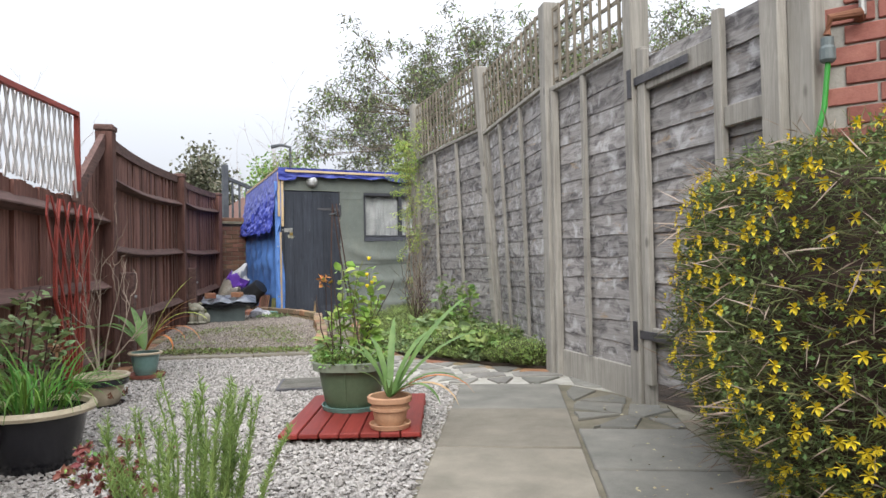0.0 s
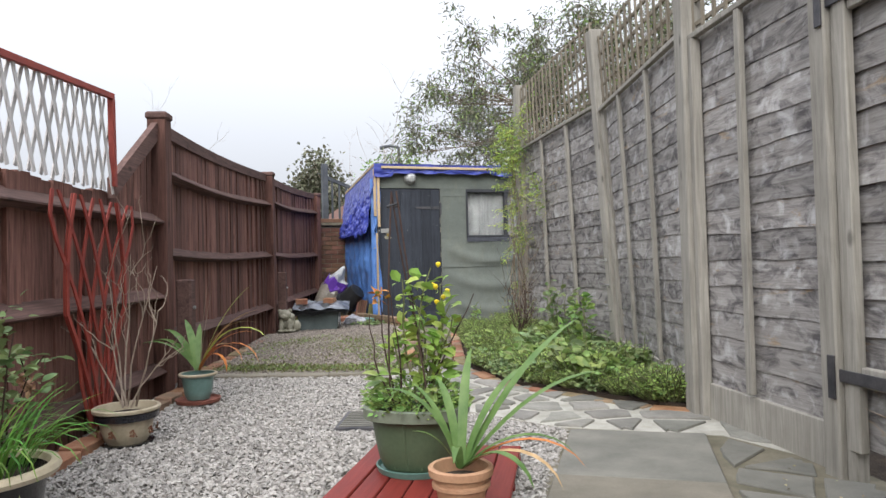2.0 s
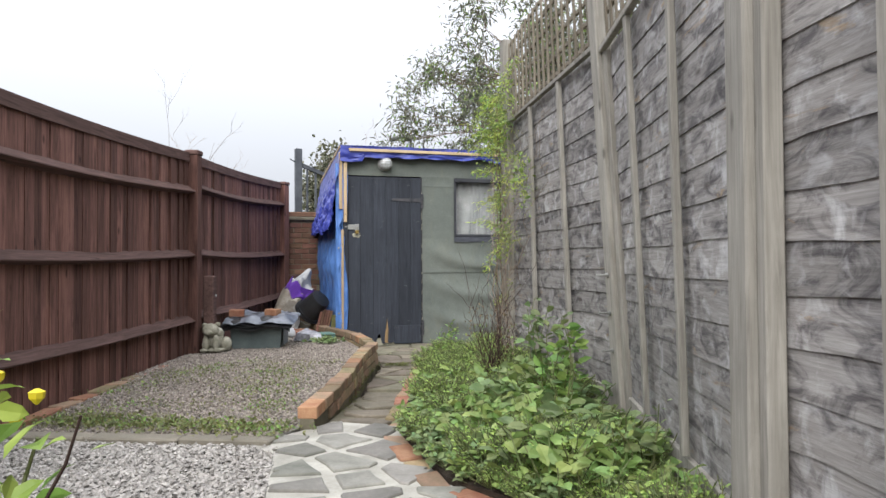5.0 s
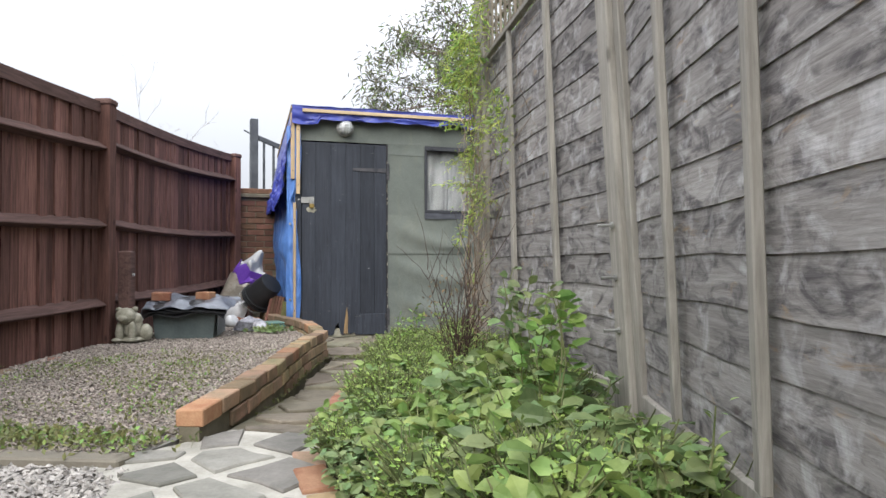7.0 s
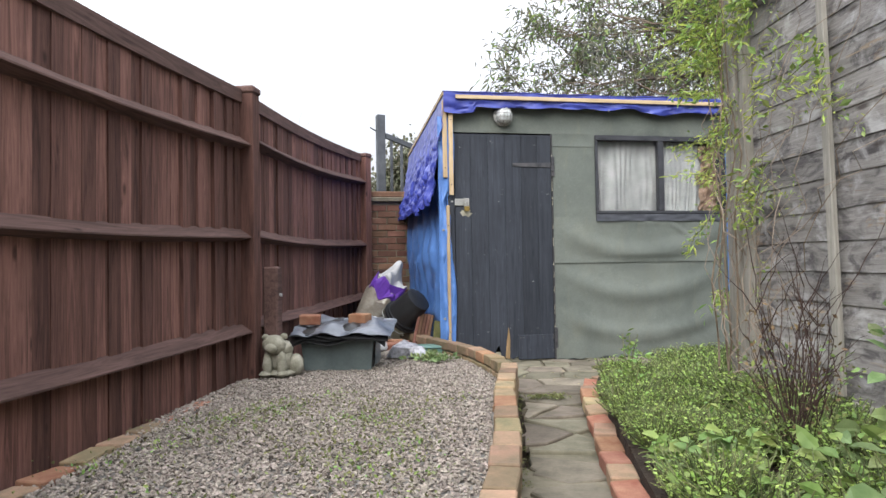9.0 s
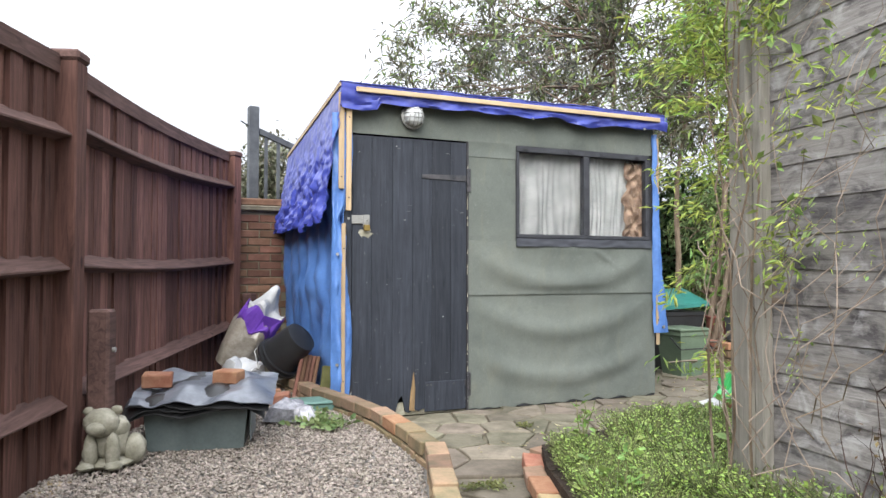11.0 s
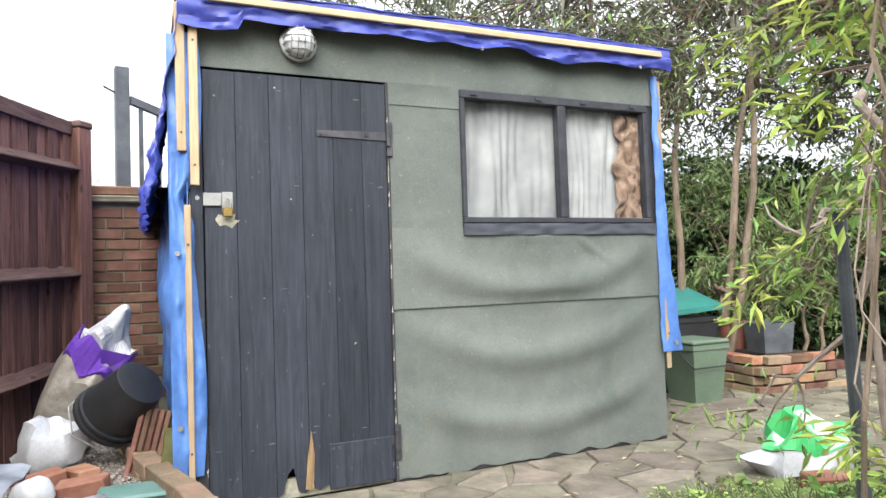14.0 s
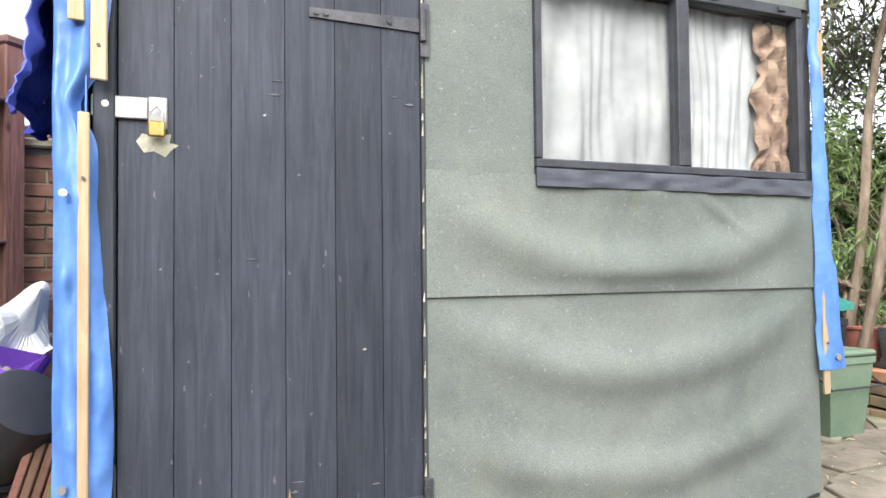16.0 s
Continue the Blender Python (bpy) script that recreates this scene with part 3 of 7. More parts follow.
GRAVEL = [(-0.2, 0.2), (0.50, 0.2), (0.50, 4.62), (-0.35, 5.05), (-0.85, 6.02), (-1.3, 5.93), (-2.25, 5.80), (-2.4, 5.72), (-2.10, 4.95), (-0.9, 1.4), (-0.7, 0.2)]
g = Geo().prism(GRAVEL, -0.2, -0.022)
tagged(part("gravel_base", g, "gravel_bed"), "packed grey grit under the loose gravel", "gravel", "", "structure")
BED = [(-1.35, 5.98), (-0.93, 6.12)] + [(x - 0.09, y - 0.03) for x, y in CURB] + [(-3.9, 11.2), (-3.27, 8.45), (-2.36, 5.85)]


def bed_z(x, y):
    return 0.005 + 0.035 * max(0, min(1, (y - 6.0) / 1.5))


g = Geo()
vs = [(x, y, bed_z(x, y) - 0.01) for x, y in BED]
g.add(vs + [(x, y, -0.2) for x, y, _ in vs], [tuple(range(len(vs)))] + [(i, (i + 1) % len(vs), len(vs) + (i + 1) % len(vs), len(vs) + i) for i in range(len(vs))])
tagged(part("raised_bed_base", g, "gravel_bed"), "packed pinkish grit of the raised gravel bed", "gravel", "", "structure")

PATHWAY = [(0.45, 4.66), (1.18, 4.62), (1.55, 4.22), (1.12, 5.12), (0.95, 5.20), (0.47, 5.50), (0.08, 5.74), (-0.25, 6.18), (-0.46, 6.55), (-0.83, 6.55), (-0.90, 6.30), (-1.02, 6.0), (-0.80, 5.90), (-0.35, 5.08)]
LOWER = [(-0.46, 6.55), (-0.70, 7.4), (-0.95, 8.35), (-1.17, 9.1), (-1.20, 9.55), (-0.65, 10.25), (-0.05, 10.5), (0.6, 10.2), (3.0, 10.8), (3.6, 15.0), (0.0, 15.0), (-0.4, 12.0), (-0.40, 11.80), (-2.60, 10.33), (-2.25, 9.93), (-2.06, 9.70), (-1.80, 9.35), (-1.54, 8.95), (-1.33, 8.20), (-1.07, 7.45), (-0.92, 6.90), (-0.80, 6.55)]
tagged(part("upper_path_mortar", Geo().prism(PATHWAY, -0.2, -0.006), "mortar"), "pale cement joints of the crazy paving", "paving", "", "structure")
tagged(part("lower_path_mortar", Geo().prism(LOWER, -0.26, -0.105), "mortar_dirty"), "mossy grey joints of the lower paving", "paving", "", "structure")
HARD = [(0.48, -2.0), (3.6, -2.0), (3.2, 2.9), (2.1, 2.9), (1.60, 4.15), (1.18, 4.66), (0.48, 4.66)]
tagged(part("slab_bedding", Geo().prism(HARD, -0.2, -0.009), "mortar_dirty"), "worn cement bedding between the slabs", "paving", "", "structure")


# ---- right fence of weathered overlapping boards ----
def leaning(g, w, l0, l1):
    """Leans a panel's part over into the garden, by l0 at one end and l1 at the other (metres a metre)."""
    g.v = [(x, y - (1.9 - z) * (l0 + (l1 - l0) * min(1, max(0, x / w))), z) for x, y, z in g.v]
    return g


def lap_fence(name, p, q, z0, z1, battens, label, l0=0.0, l1=0.0):
    m = along(p, q)
    w = gap(p, q)
    t = thing(name, label, "fence panel", "weathered panels of the garden fence", m)
    n = int(round((z1 - z0) / 0.128))
    for k in range(n):
        g, steps = Geo(), 12
        top = z0 + (k + 1) * (z1 - z0) / n + 0.02
        low = z0 + k * (z1 - z0) / n - 0.010
        ph = random.uniform(0, 6)
        wob = [0.004 * math.sin(ph + i * 0.9) + random.uniform(-0.002, 0.002) for i in range(steps + 1)]
        x0, x1 = 0.03, w - 0.03
        g.loft([[(x0 + (x1 - x0) * i / steps, 0.007, low + wob[i]), (x0 + (x1 - x0) * i / steps, 0.000, top), (x0 + (x1 - x0) * i / steps, -0.006, top), (x0 + (x1 - x0) * i / steps, 0.002, low + wob[i])] for i in range(steps + 1)])
        leaning(g, w, l0, l1)
        part("board", g, "grey_board", t)
    for x in battens:
        part("batten", leaning(Geo().cbox(x - 0.022, x + 0.022, 0.024, 0.05, z0 + 0.01, z1 + 0.01, 0.004, jit=0.002), w, l0, l1), "grey_post", t)
    part("top_rail", leaning(Geo().cbox(0.03, w - 0.03, 0.02, 0.055, z1, z1 + 0.03, 0.004), w, l0, l1), "grey_post", t)
    part("gravel_board", leaning(Geo().cbox(0.03, w - 0.03, -0.005, 0.026, -0.15, z0 - 0.004, 0.004), w, l0, l1), "grey_post", t)
    return t


def square_trellis(p, q, z0, z1, label, cell=0.115, l0=0.0, l1=0.0):
    w = gap(p, q)
    t = thing("trellis", label, "trellis", "square trellises on the fence", along(p, q))
    n = int(w / cell)
    for i in range(n + 1):
        x = 0.05 + (w - 0.1) * i / n
        part("upright_lath", leaning(Geo().box(x - 0.01, x + 0.01, 0.014, 0.026, z0 + 0.01, z1 - 0.005, jit=0.0015), w, l0, l1), "trellis_grey", t)
    k = int((z1 - z0) / cell)
    for j in range(k + 1):
        z = z0 + 0.045 + (z1 - z0 - 0.06) * j / k
        part("cross_lath", leaning(Geo().box(0.04, w - 0.04, 0.0, 0.0125, z - 0.011, z + 0.011, jit=0.0015), w, l0, l1), "trellis_grey", t)
    return t


def big_post(p, q, z1, label, width=0.095, tilt=0.0):
    m = along(p, q)
    t = thing("fence_post", label, "fence post", "grey posts of the garden fence", m @ pose(0, 0, 0, tilt, 0, 0))
    part("post", Geo().cbox(-width / 2, width / 2, -0.04, 0.075, -0.2, z1, 0.006), "grey_post", t)
    part("side_stud", Geo().cbox(-width / 2 - 0.05, -width / 2 - 0.002, 0.0, 0.05, -0.1, z1 - 0.62, 0.004), "grey_post", t)
    return t


lap_fence("lap_panel", GATE_POST, POST_A, 0.17, 1.90, [0.55], "weathered grey lap panel beside the side gate")
lap_fence("lap_panel", POST_A, POST_B, 0.17, 1.96, [0.66, 1.27], "weathered grey lap panel above the weedy flower bed", 0.0, 0.058)
lap_fence("lap_panel", POST_B, POST_C, 0.17, 2.02, [0.70, 1.38], "weathered grey lap panel partly hidden by a climber", 0.058, 0.0)
square_trellis(GATE_POST, POST_A, 1.94, 2.48, "aged square lattice beside the gate post")
square_trellis(POST_A, POST_B, 2.00, 2.54, "aged square lattice over the middle fence panel", 0.115, 0.0, 0.058)
square_trellis(POST_B, POST_C, 2.06, 2.72, "aged square lattice with climber growing through", 0.115, 0.058, 0.0)
big_post(GATE_POST, POST_A, 2.5, "tall grey gate post, mossy green at its foot", 0.085)
big_post(POST_A, POST_B, 2.52, "broad grey fence post between two lap panels", 0.12)
BASE_B = (0.74, 6.90)
tb = big_post(BASE_B, (BASE_B[0] + POST_C[0] - POST_B[0], BASE_B[1] + POST_C[1] - POST_B[1]), 2.62, "grey fence post with three coach bolts sticking out", 0.10, -3.3)
for z in (0.80, 0.60, 0.40):
    b = part("coach_bolt", Geo().tube([(0.0, 0.07, z), (0.0, 0.14, z + 0.002)], 0.006, 8).tube([(0.0, 0.078, z), (0.0, 0.086, z)], 0.013, 6), "metal_grey", tb)
big_post(POST_C, (POST_C[0] * 2 - POST_B[0], POST_C[1] * 2 - POST_B[1]), 2.75, "end post of the fence wrapped in a climber", 0.11)

# side gate
gm = along(GATE_POST, GATE_END)
gate = thing("side_gate", "closed weathered grey lap-board side gate with black strap hinges", "gate", "", gm @ Matrix.Translation((0.09, 0, 0)))
gw = gap(GATE_POST, GATE_END) - 0.14
for k in range(13):
    z0 = 0.11 + k * 0.131
    g, wob = Geo(), [random.uniform(-0.003, 0.003) for _ in range(9)]
    g.loft([[(gw * i / 8, -0.013, z0 + wob[i]), (gw * i / 8, 0, z0 + 0.15), (gw * i / 8, 0.008, z0 + 0.15), (gw * i / 8, -0.001, z0 + wob[i])] for i in range(9)])
    part("board", g, "grey_board", gate)
for x in (-0.02, 0.56):
    part("stile", Geo().cbox(x, x + 0.055, -0.058, -0.022, 0.10, 1.86, 0.004), "grey_post", gate)
part("rail", Geo().cbox(0.04, 0.555, -0.05, -0.024, 1.64, 1.75, 0.004), "grey_post", gate)
part("rail", Geo().cbox(0.04, 0.85, -0.05, -0.024, 0.33, 0.40, 0.004), "grey_post", gate)
part("rail", Geo().cbox(0.62, 0.85, -0.05, -0.024, 1.33, 1.42, 0.004), "grey_post", gate)
for z in (1.70, 0.36):
    h = part("strap_hinge", Geo().cbox(-0.05, 0.40, -0.066, -0.059, z - 0.022, z + 0.022, 0.002), "metal_dark", gate)
    part("hinge_plate", Geo().cbox(-0.085, -0.05, -0.085, -0.076, z - 0.085, z + 0.07, 0.002), "metal_dark", gate)
jm = along(GATE_POST, GATE_END)
jamb = thing("gate_jamb", "grey timber jamb closing the gate opening against the house", "gate frame", "", jm)
part("jamb_post", Geo().cbox(0.97, 1.07, -0.09, 0.03, -0.15, 2.6, 0.005), "grey_post", jamb)
part("jamb_board", Geo().cbox(1.073, 1.19, -0.05, 0.02, -0.15, 2.6, 0.005), "grey_post", jamb)

# ---- left fence of dark stained boards ----


def rail_fence(p, q, top0, top1, rails, label, bow=0.06, sag=0.03, cap=True, u0=0.0, u1=1.0):
    w = gap(p, q)
    t = thing("board_fence", label, "fence", "bays of the dark stained fence", along(p, q))
    n = int(w * (u1 - u0) / 0.096)

    def off(x):
        s = math.sin(math.pi * min(1, max(0, x / w)))
        return bow * s, sag * s

    for k in range(n):
        x = w * u0 + 0.05 + (w * (u1 - u0) - 0.1) * (k + 0.5) / n
        b, s = off(x)
        tp = top0 + (top1 - top0) * x / w - 0.3 * s - (0.03 if cap else random.uniform(0, 0.015))
        if cap is None:
            tp += random.uniform(-0.01, 0.01)
        hw = 0.0475 + random.uniform(-0.001, 0.001) - (random.uniform(0.002, 0.0045) if random.random() < 0.16 else 0)
        g = Geo().box(x - hw, x + hw, 0.045 + b - random.uniform(0, 0.022), 0.060 + b, -0.05, tp, jit=0.003)
        part("board", g, "dark_fence", t)
    for r0, r1 in rails:
        rings = []
        for i in range(11):
            a = w * (u0 + (u1 - u0) * i / 10)
            b, s = off(a)
            z = r0 + (r1 - r0) * a / w - s
            rings.append([(a, 0.04 + b, z + 0.045), (a, -0.045 + b, z - 0.014), (a, -0.045 + b, z - 0.022), (a, 0.04 + b, z - 0.045)])
        g = Geo().loft(rings)
        part("arris_rail", g, "dark_rail", t)
    if cap:
        rings = []
        for i in range(11):
            a = w * i / 10
            b, s = off(a)
            z = top0 + (top1 - top0) * a / w - 0.3 * s
            rings.append([(a, 0.012 + b, z - 0.085), (a, 0.012 + b, z), (a, 0.07 + b, z), (a, 0.07 + b, z - 0.085)])
        g = Geo().loft(rings)
        part("top_board", g, "dark_rail", t)
    return t


rail_fence(LEFT_1, LEFT_2, 1.785, 1.915, [(1.46, 1.57), (0.92, 0.97), (0.37, 0.36)], "dark brown close-board fence bay with sagging rails")
rail_fence(LEFT_2, LEFT_3, 1.91, 2.02, [(1.61, 1.72), (0.98, 1.02), (0.38, 0.44)], "dark brown close-board fence bay beside the shed corner")
rail_fence(LEFT_0, LEFT_1, 1.24, 1.24, [(1.09, 1.13), (0.62, 0.65), (0.15, 0.17)], "low dark brown close-board bay carrying a trellis", 0.0, 0.0, None)


def dark_post(p, q, z1, stub, label):
    t = thing("dark_post", label, "fence post", "dark posts of the left fence", along(p, q))
    part("post", Geo().cbox(-0.055, 0.055, -0.06, 0.06, -0.2, z1 - 0.05, 0.006), "dark_fence", t)
    part("cap", Geo().cbox(-0.064, 0.064, -0.07, 0.07, z1 - 0.05, z1, 0.012), "dark_rail", t)
    if stub:
        part("repair_spur", Geo().cbox(0.068, 0.165, -0.165, -0.065, -0.2, stub - 0.06, 0.012), "dark_rail", t)
        part("spur_bolt", Geo().tube([(0.115, -0.166, stub - 0.25), (0.115, -0.18, stub - 0.25)], 0.012, 8), "metal_grey", t)
    return t


dark_post(LEFT_1, LEFT_2, 1.83, 0.80, "dark brown fence post with a short repair spur bolted on")
dark_post(LEFT_2, LEFT_3, 1.94, 0.82, "dark brown capped post with a repair spur beside a statue")
dark_post(LEFT_3, (LEFT_3[0] + 0.1, LEFT_3[1] + 0.99), 2.03, 0.78, "dark brown capped end post against the brick wall")
dark_post(LEFT_0, LEFT_1, 1.5, 0, "dark brown fence post by the house end")
m = along(LEFT_1, LEFT_2)
br = thing("slanting_brace", "dark brown board slanting down from the tall fence post", "fence board", "", m)
g = Geo().add([(-0.02, -0.01, 1.78), (-0.02, -0.01, 1.66), (-0.72, -0.01, 1.20), (-0.72, -0.01, 1.31), (-0.02, 0.03, 1.78), (-0.02, 0.03, 1.66), (-0.72, 0.03, 1.20), (-0.72, 0.03, 1.31)],
              [(0, 1, 2, 3), (4, 7, 6, 5), (0, 3, 7, 4), (1, 5, 6, 2), (2, 6, 7, 3), (0, 4, 5, 1)])
part("board", g, "dark_rail", br)
for k in range(6):
    x = -0.09 - k * 0.105
    part("infill_board", Geo().box(x - 0.047, x + 0.047, 0.032, 0.046, 1.10, 1.74 + x * 0.66, jit=0.003), "dark_fence", br)

# ---- shed ----
SM = along(SHED_L, SHED_R)
SW = gap(SHED_L, SHED_R)
ZF, ZB, DEEP = 2.16, 2.0, 2.05
shed = thing("shed", "timber shed clad in grey-green roofing felt under a blue tarpaulin", "shed", "", SM)
G0 = -0.10


def folds(u, z, amp):
    """How far the hanging felt bellies out."""
    c = (u - 1.75) / 0.95
    ph = (z - 0.32 * c * c) * 17
    e = max(0.0, 1 - abs(c) ** 3) * min(1, max(0, (z + 0.1) * 4))
    d = (u - 2.12) * 0.55 + (z - 1.05) * 0.83
    crease = 0.014 * math.exp(-(d / 0.018) ** 2) * math.exp(-((u - 2.12) / 0.14) ** 2 - ((z - 1.04) / 0.10) ** 2)
    return -amp * 0.88 * e * (math.sin(ph) * 0.5 + 0.5) ** 1.9 - crease - 0.012 * noise.noise(Vector((u * 3, z * 3, 1))) - 0.004 * noise.noise(Vector((u * 11, z * 6, 3)))


def felt_sheet(name, u0, u1, z0, z1, lift, amp, nu, nv, ragged=0.0):
    def fn(a, b):
        u, z = u0 + (u1 - u0) * a, z0 + (z1 - z0) * b
        if b == 0 and ragged:
            z += ragged * noise.noise(Vector((u * 9, 0, 3)))
        edge = min(1, min(b, 1 - b) * 6, min(a, 1 - a) * 8)
        return (u, -lift + folds(u, z, amp) * edge, z)
    return part(name, Geo().slab_grid(fn, nu, nv, (0, 0.004, 0)), "felt", shed, smooth=True)


part("side_wall", Geo().box(0.0, 0.015, 0.051, DEEP, G0, ZB), "felt", shed)
part("side_wall", Geo().box(SW - 0.03, SW, 0.051, DEEP, G0, ZB), "felt", shed)
part("rear_wall", Geo().box(0, SW, DEEP + 0.001, DEEP + 0.03, G0, ZB), "felt", shed)
DX0, DX1, DZ1, WX0, WX1, WZ0, WZ1 = 0.03, 0.905, 1.895, 1.32, 2.565, 1.19, 1.90
for x0, x1, z0, z1 in ((DX1, WX0, G0, ZF), (WX1, SW, G0, ZF), (WX0, WX1, G0, WZ0), (WX0, WX1, WZ1, ZF), (0, DX1, DZ1 + 0.01, ZF)):
    part("front_wall", Geo().box(x0, x1, 0.002, 0.05, z0, z1), "frame_dark", shed)
felt_sheet("felt_strip", 0.0, SW, 1.905, 2.17, 0.008, 0.004, 40, 6)
felt_sheet("felt_strip", 0.92, 1.32, 1.14, 1.80, 0.006, 0.003, 12, 12)
felt_sheet("felt_strip", 0.92, 1.325, 1.795, 1.91, 0.010, 0.0, 12, 3)
felt_sheet("felt_strip", 0.92, SW, 0.755, 1.165, 0.018, 0.036, 90, 24)
felt_sheet("felt_strip", 0.92, SW, G0 + 0.01, 0.775, 0.008, 0.034, 100, 50, 0.03)
part("door_jamb", Geo().box(-0.03, 0.026, -0.006, 0.05, G0, ZF), "frame_dark", shed)
edge = part("door_jamb", Geo().cbox(0.908, 0.922, -0.014, 0.0, G0, 1.9, 0.003), "chipped", shed, "weathered split wooden edge")

door = new("door")
door.parent = shed
door["label"] = "closed dark grey painted plank door with rotten feet"
px = [0.03, 0.172, 0.325, 0.478, 0.628, 0.775, 0.902]
for k in range(6):
    a, b = px[k] + 0.0012, px[k + 1] - 0.0012
    g = Geo()
    foot = -0.085
    n = 6
    low = [foot + (0.09 * abs(noise.noise(Vector((a * 30 + i, 2.1, 0)))) if k in (1, 2, 3) else 0.01 * random.random()) for i in range(n + 1)]
    if k == 2:
        low[2], low[3] = 0.02, 0.05
    if k == 3:
        low[0] = 0.03
    g.loft([[(a + (b - a) * i / n, -0.014, low[i]), (a + (b - a) * i / n, -0.014, 1.89), (a + (b - a) * i / n, 0.006, 1.89), (a + (b - a) * i / n, 0.006, low[i])] for i in range(n + 1)])
    part("plank", g, "door_black", door)
part("threshold", Geo().cbox(0.05, 0.90, 0.010, 0.045, G0, -0.01, 0.003), "stone_pale", shed, "pale worn threshold strip")
UP = Matrix(((1, 0, 0, 0), (0, 0, -1, 0), (0, 1, 0, 0), (0, 0, 0, 1)))
part("bare_split", Geo().prism([(0.455, -0.06), (0.492, -0.07), (0.50, 0.10), (0.487, 0.21), (0.468, 0.08)], 0.0146, 0.019, UP), "rot_wood", door, "bare split wood at the rotten foot")
part("ledge", Geo().cbox(0.03, 0.90, 0.008, 0.03, 1.55, 1.66, 0.004), "door_black", door)
part("ledge", Geo().cbox(0.03, 0.90, 0.008, 0.03, 0.05, 0.16, 0.004), "door_black", door)
part("patch_board", Geo().cbox(0.57, 0.885, -0.024, -0.0165, -0.08, 0.135, 0.003), "door_black", door)
for z, x0 in ((1.625, 0.55), (0.112, 0.57)):
    g = Geo().add([(x0, -0.021, z - 0.014), (0.90, -0.021, z - 0.022), (0.90, -0.021, z + 0.022), (x0, -0.021, z + 0.014), (x0, -0.0145, z - 0.014), (0.90, -0.0145, z - 0.022), (0.90, -0.0145, z + 0.022), (x0, -0.0145, z + 0.014)],
                  [(0, 1, 2, 3), (4, 7, 6, 5), (0, 3, 7, 4), (0, 4, 5, 1), (3, 2, 6, 7)])
    g.tube([(0.912, -0.026, z - 0.05), (0.912, -0.026, z + 0.05)], 0.011, 8)
    g.cbox(0.905, 0.935, -0.022, -0.014, z - 0.10, z + 0.075, 0.002)
    for bx in (x0 + 0.02, x0 + 0.05, 0.80):
        g.tube([(bx, -0.020, z), (bx, -0.027, z)], 0.008, 8)
    part("strap_hinge", g, "metal_dark", door)
hasp = part("hasp", Geo().cbox(-0.035, 0.105, -0.028, -0.020, 1.265, 1.325, 0.003).cbox(0.105, 0.155, -0.024, -0.018, 1.24, 1.33, 0.003).tube([(0.0, -0.03, 1.30), (0.0, -0.036, 1.30)], 0.010, 8), "metal_grey", door)
lock = part("padlock", Geo().cbox(0.105, 0.150, -0.055, -0.033, 1.215, 1.258, 0.004), "brass", door, "small brass padlock")
part("shackle", Geo().tube([(0.113, -0.044, 1.255), (0.113, -0.044, 1.285), (0.1275, -0.044, 1.30), (0.142, -0.044, 1.285), (0.142, -0.044, 1.255)], 0.004, 8), "metal_grey", lock)
random.seed(77)
for k in range(34):
    x, z = random.uniform(0.06, 0.88), random.uniform(0.0, 1.85)
    pl_ = min(range(7), key=lambda i: abs(px[i] - x))
    if abs(px[pl_] - x) < 0.02:
        continue
    w_, h_ = random.uniform(0.003, 0.020), random.uniform(0.0015, 0.005)
    part("paint_chip", Geo().prism([(x - w_, z), (x - w_ * 0.3, z - h_), (x + w_, z - h_ * 0.4), (x + w_ * 0.4, z + h_)], 0.0142, 0.0165, UP), "metal_grey" if k % 9 == 0 else "paint_blister", door)
for k in range(22):
    z = random.uniform(0.05, 1.85)
    part("paint_chip", Geo().prism([(0.907, z), (0.914, z), (0.913, z + random.uniform(0.01, 0.06)), (0.908, z + 0.01)], 0.0145, 0.0158, UP), "stone_pale", shed)
part("bare_patch", Geo().prism([(0.075, 1.205), (0.095, 1.175), (0.12, 1.18), (0.15, 1.165), (0.165, 1.185), (0.185, 1.20), (0.16, 1.205), (0.165, 1.23), (0.12, 1.222), (0.09, 1.228)], 0.0143, 0.0155, UP), "stone_pale", door, "patch of bare wood where paint flaked")

# window
win = new("window")
win.parent = shed
win["label"] = "two-light shed window in a dark frame with net curtains"
mid = 1.955
g = Geo()
for x0, x1, z0, z1 in ((WX0, WX1, WZ0, WZ0 + 0.03), (WX0, WX1, WZ1 - 0.045, WZ1), (WX0, WX0 + 0.025, WZ0 + 0.031, WZ1 - 0.046), (WX1 - 0.03, WX1, WZ0 + 0.031, WZ1 - 0.046), (mid - 0.028, mid + 0.028, WZ0 + 0.031, WZ1 - 0.046)):
    g.cbox(x0, x1, -0.028, 0.03, z0, z1, 0.004)
for x in (1.40, 1.80, 2.10, 2.45):
    g.cbox(x - 0.02, x + 0.02, -0.036, -0.029, WZ1 - 0.03, WZ1 - 0.012, 0.002)
part("window_frame", g, "frame_dark", win)
for x0, x1 in ((WX0 + 0.026, mid - 0.029), (mid + 0.029, WX1 - 0.031)):
    pane = part("pane", Geo().box(x0, x1, 0.0, 0.004, WZ0 + 0.031, WZ1 - 0.046), "glass", win)
    pane.visible_shadow = False
g = Geo()
g.slab_grid(lambda a, b: (WX0 - 0.005 + (WX1 - WX0 + 0.03) * a, -0.034 - 0.008 * noise.noise(Vector((a * 14, b * 2, 5))), 1.125 + 0.062 * b + 0.006 * noise.noise(Vector((a * 11, 0, 8)))), 50, 5, (0, 0.012, 0))
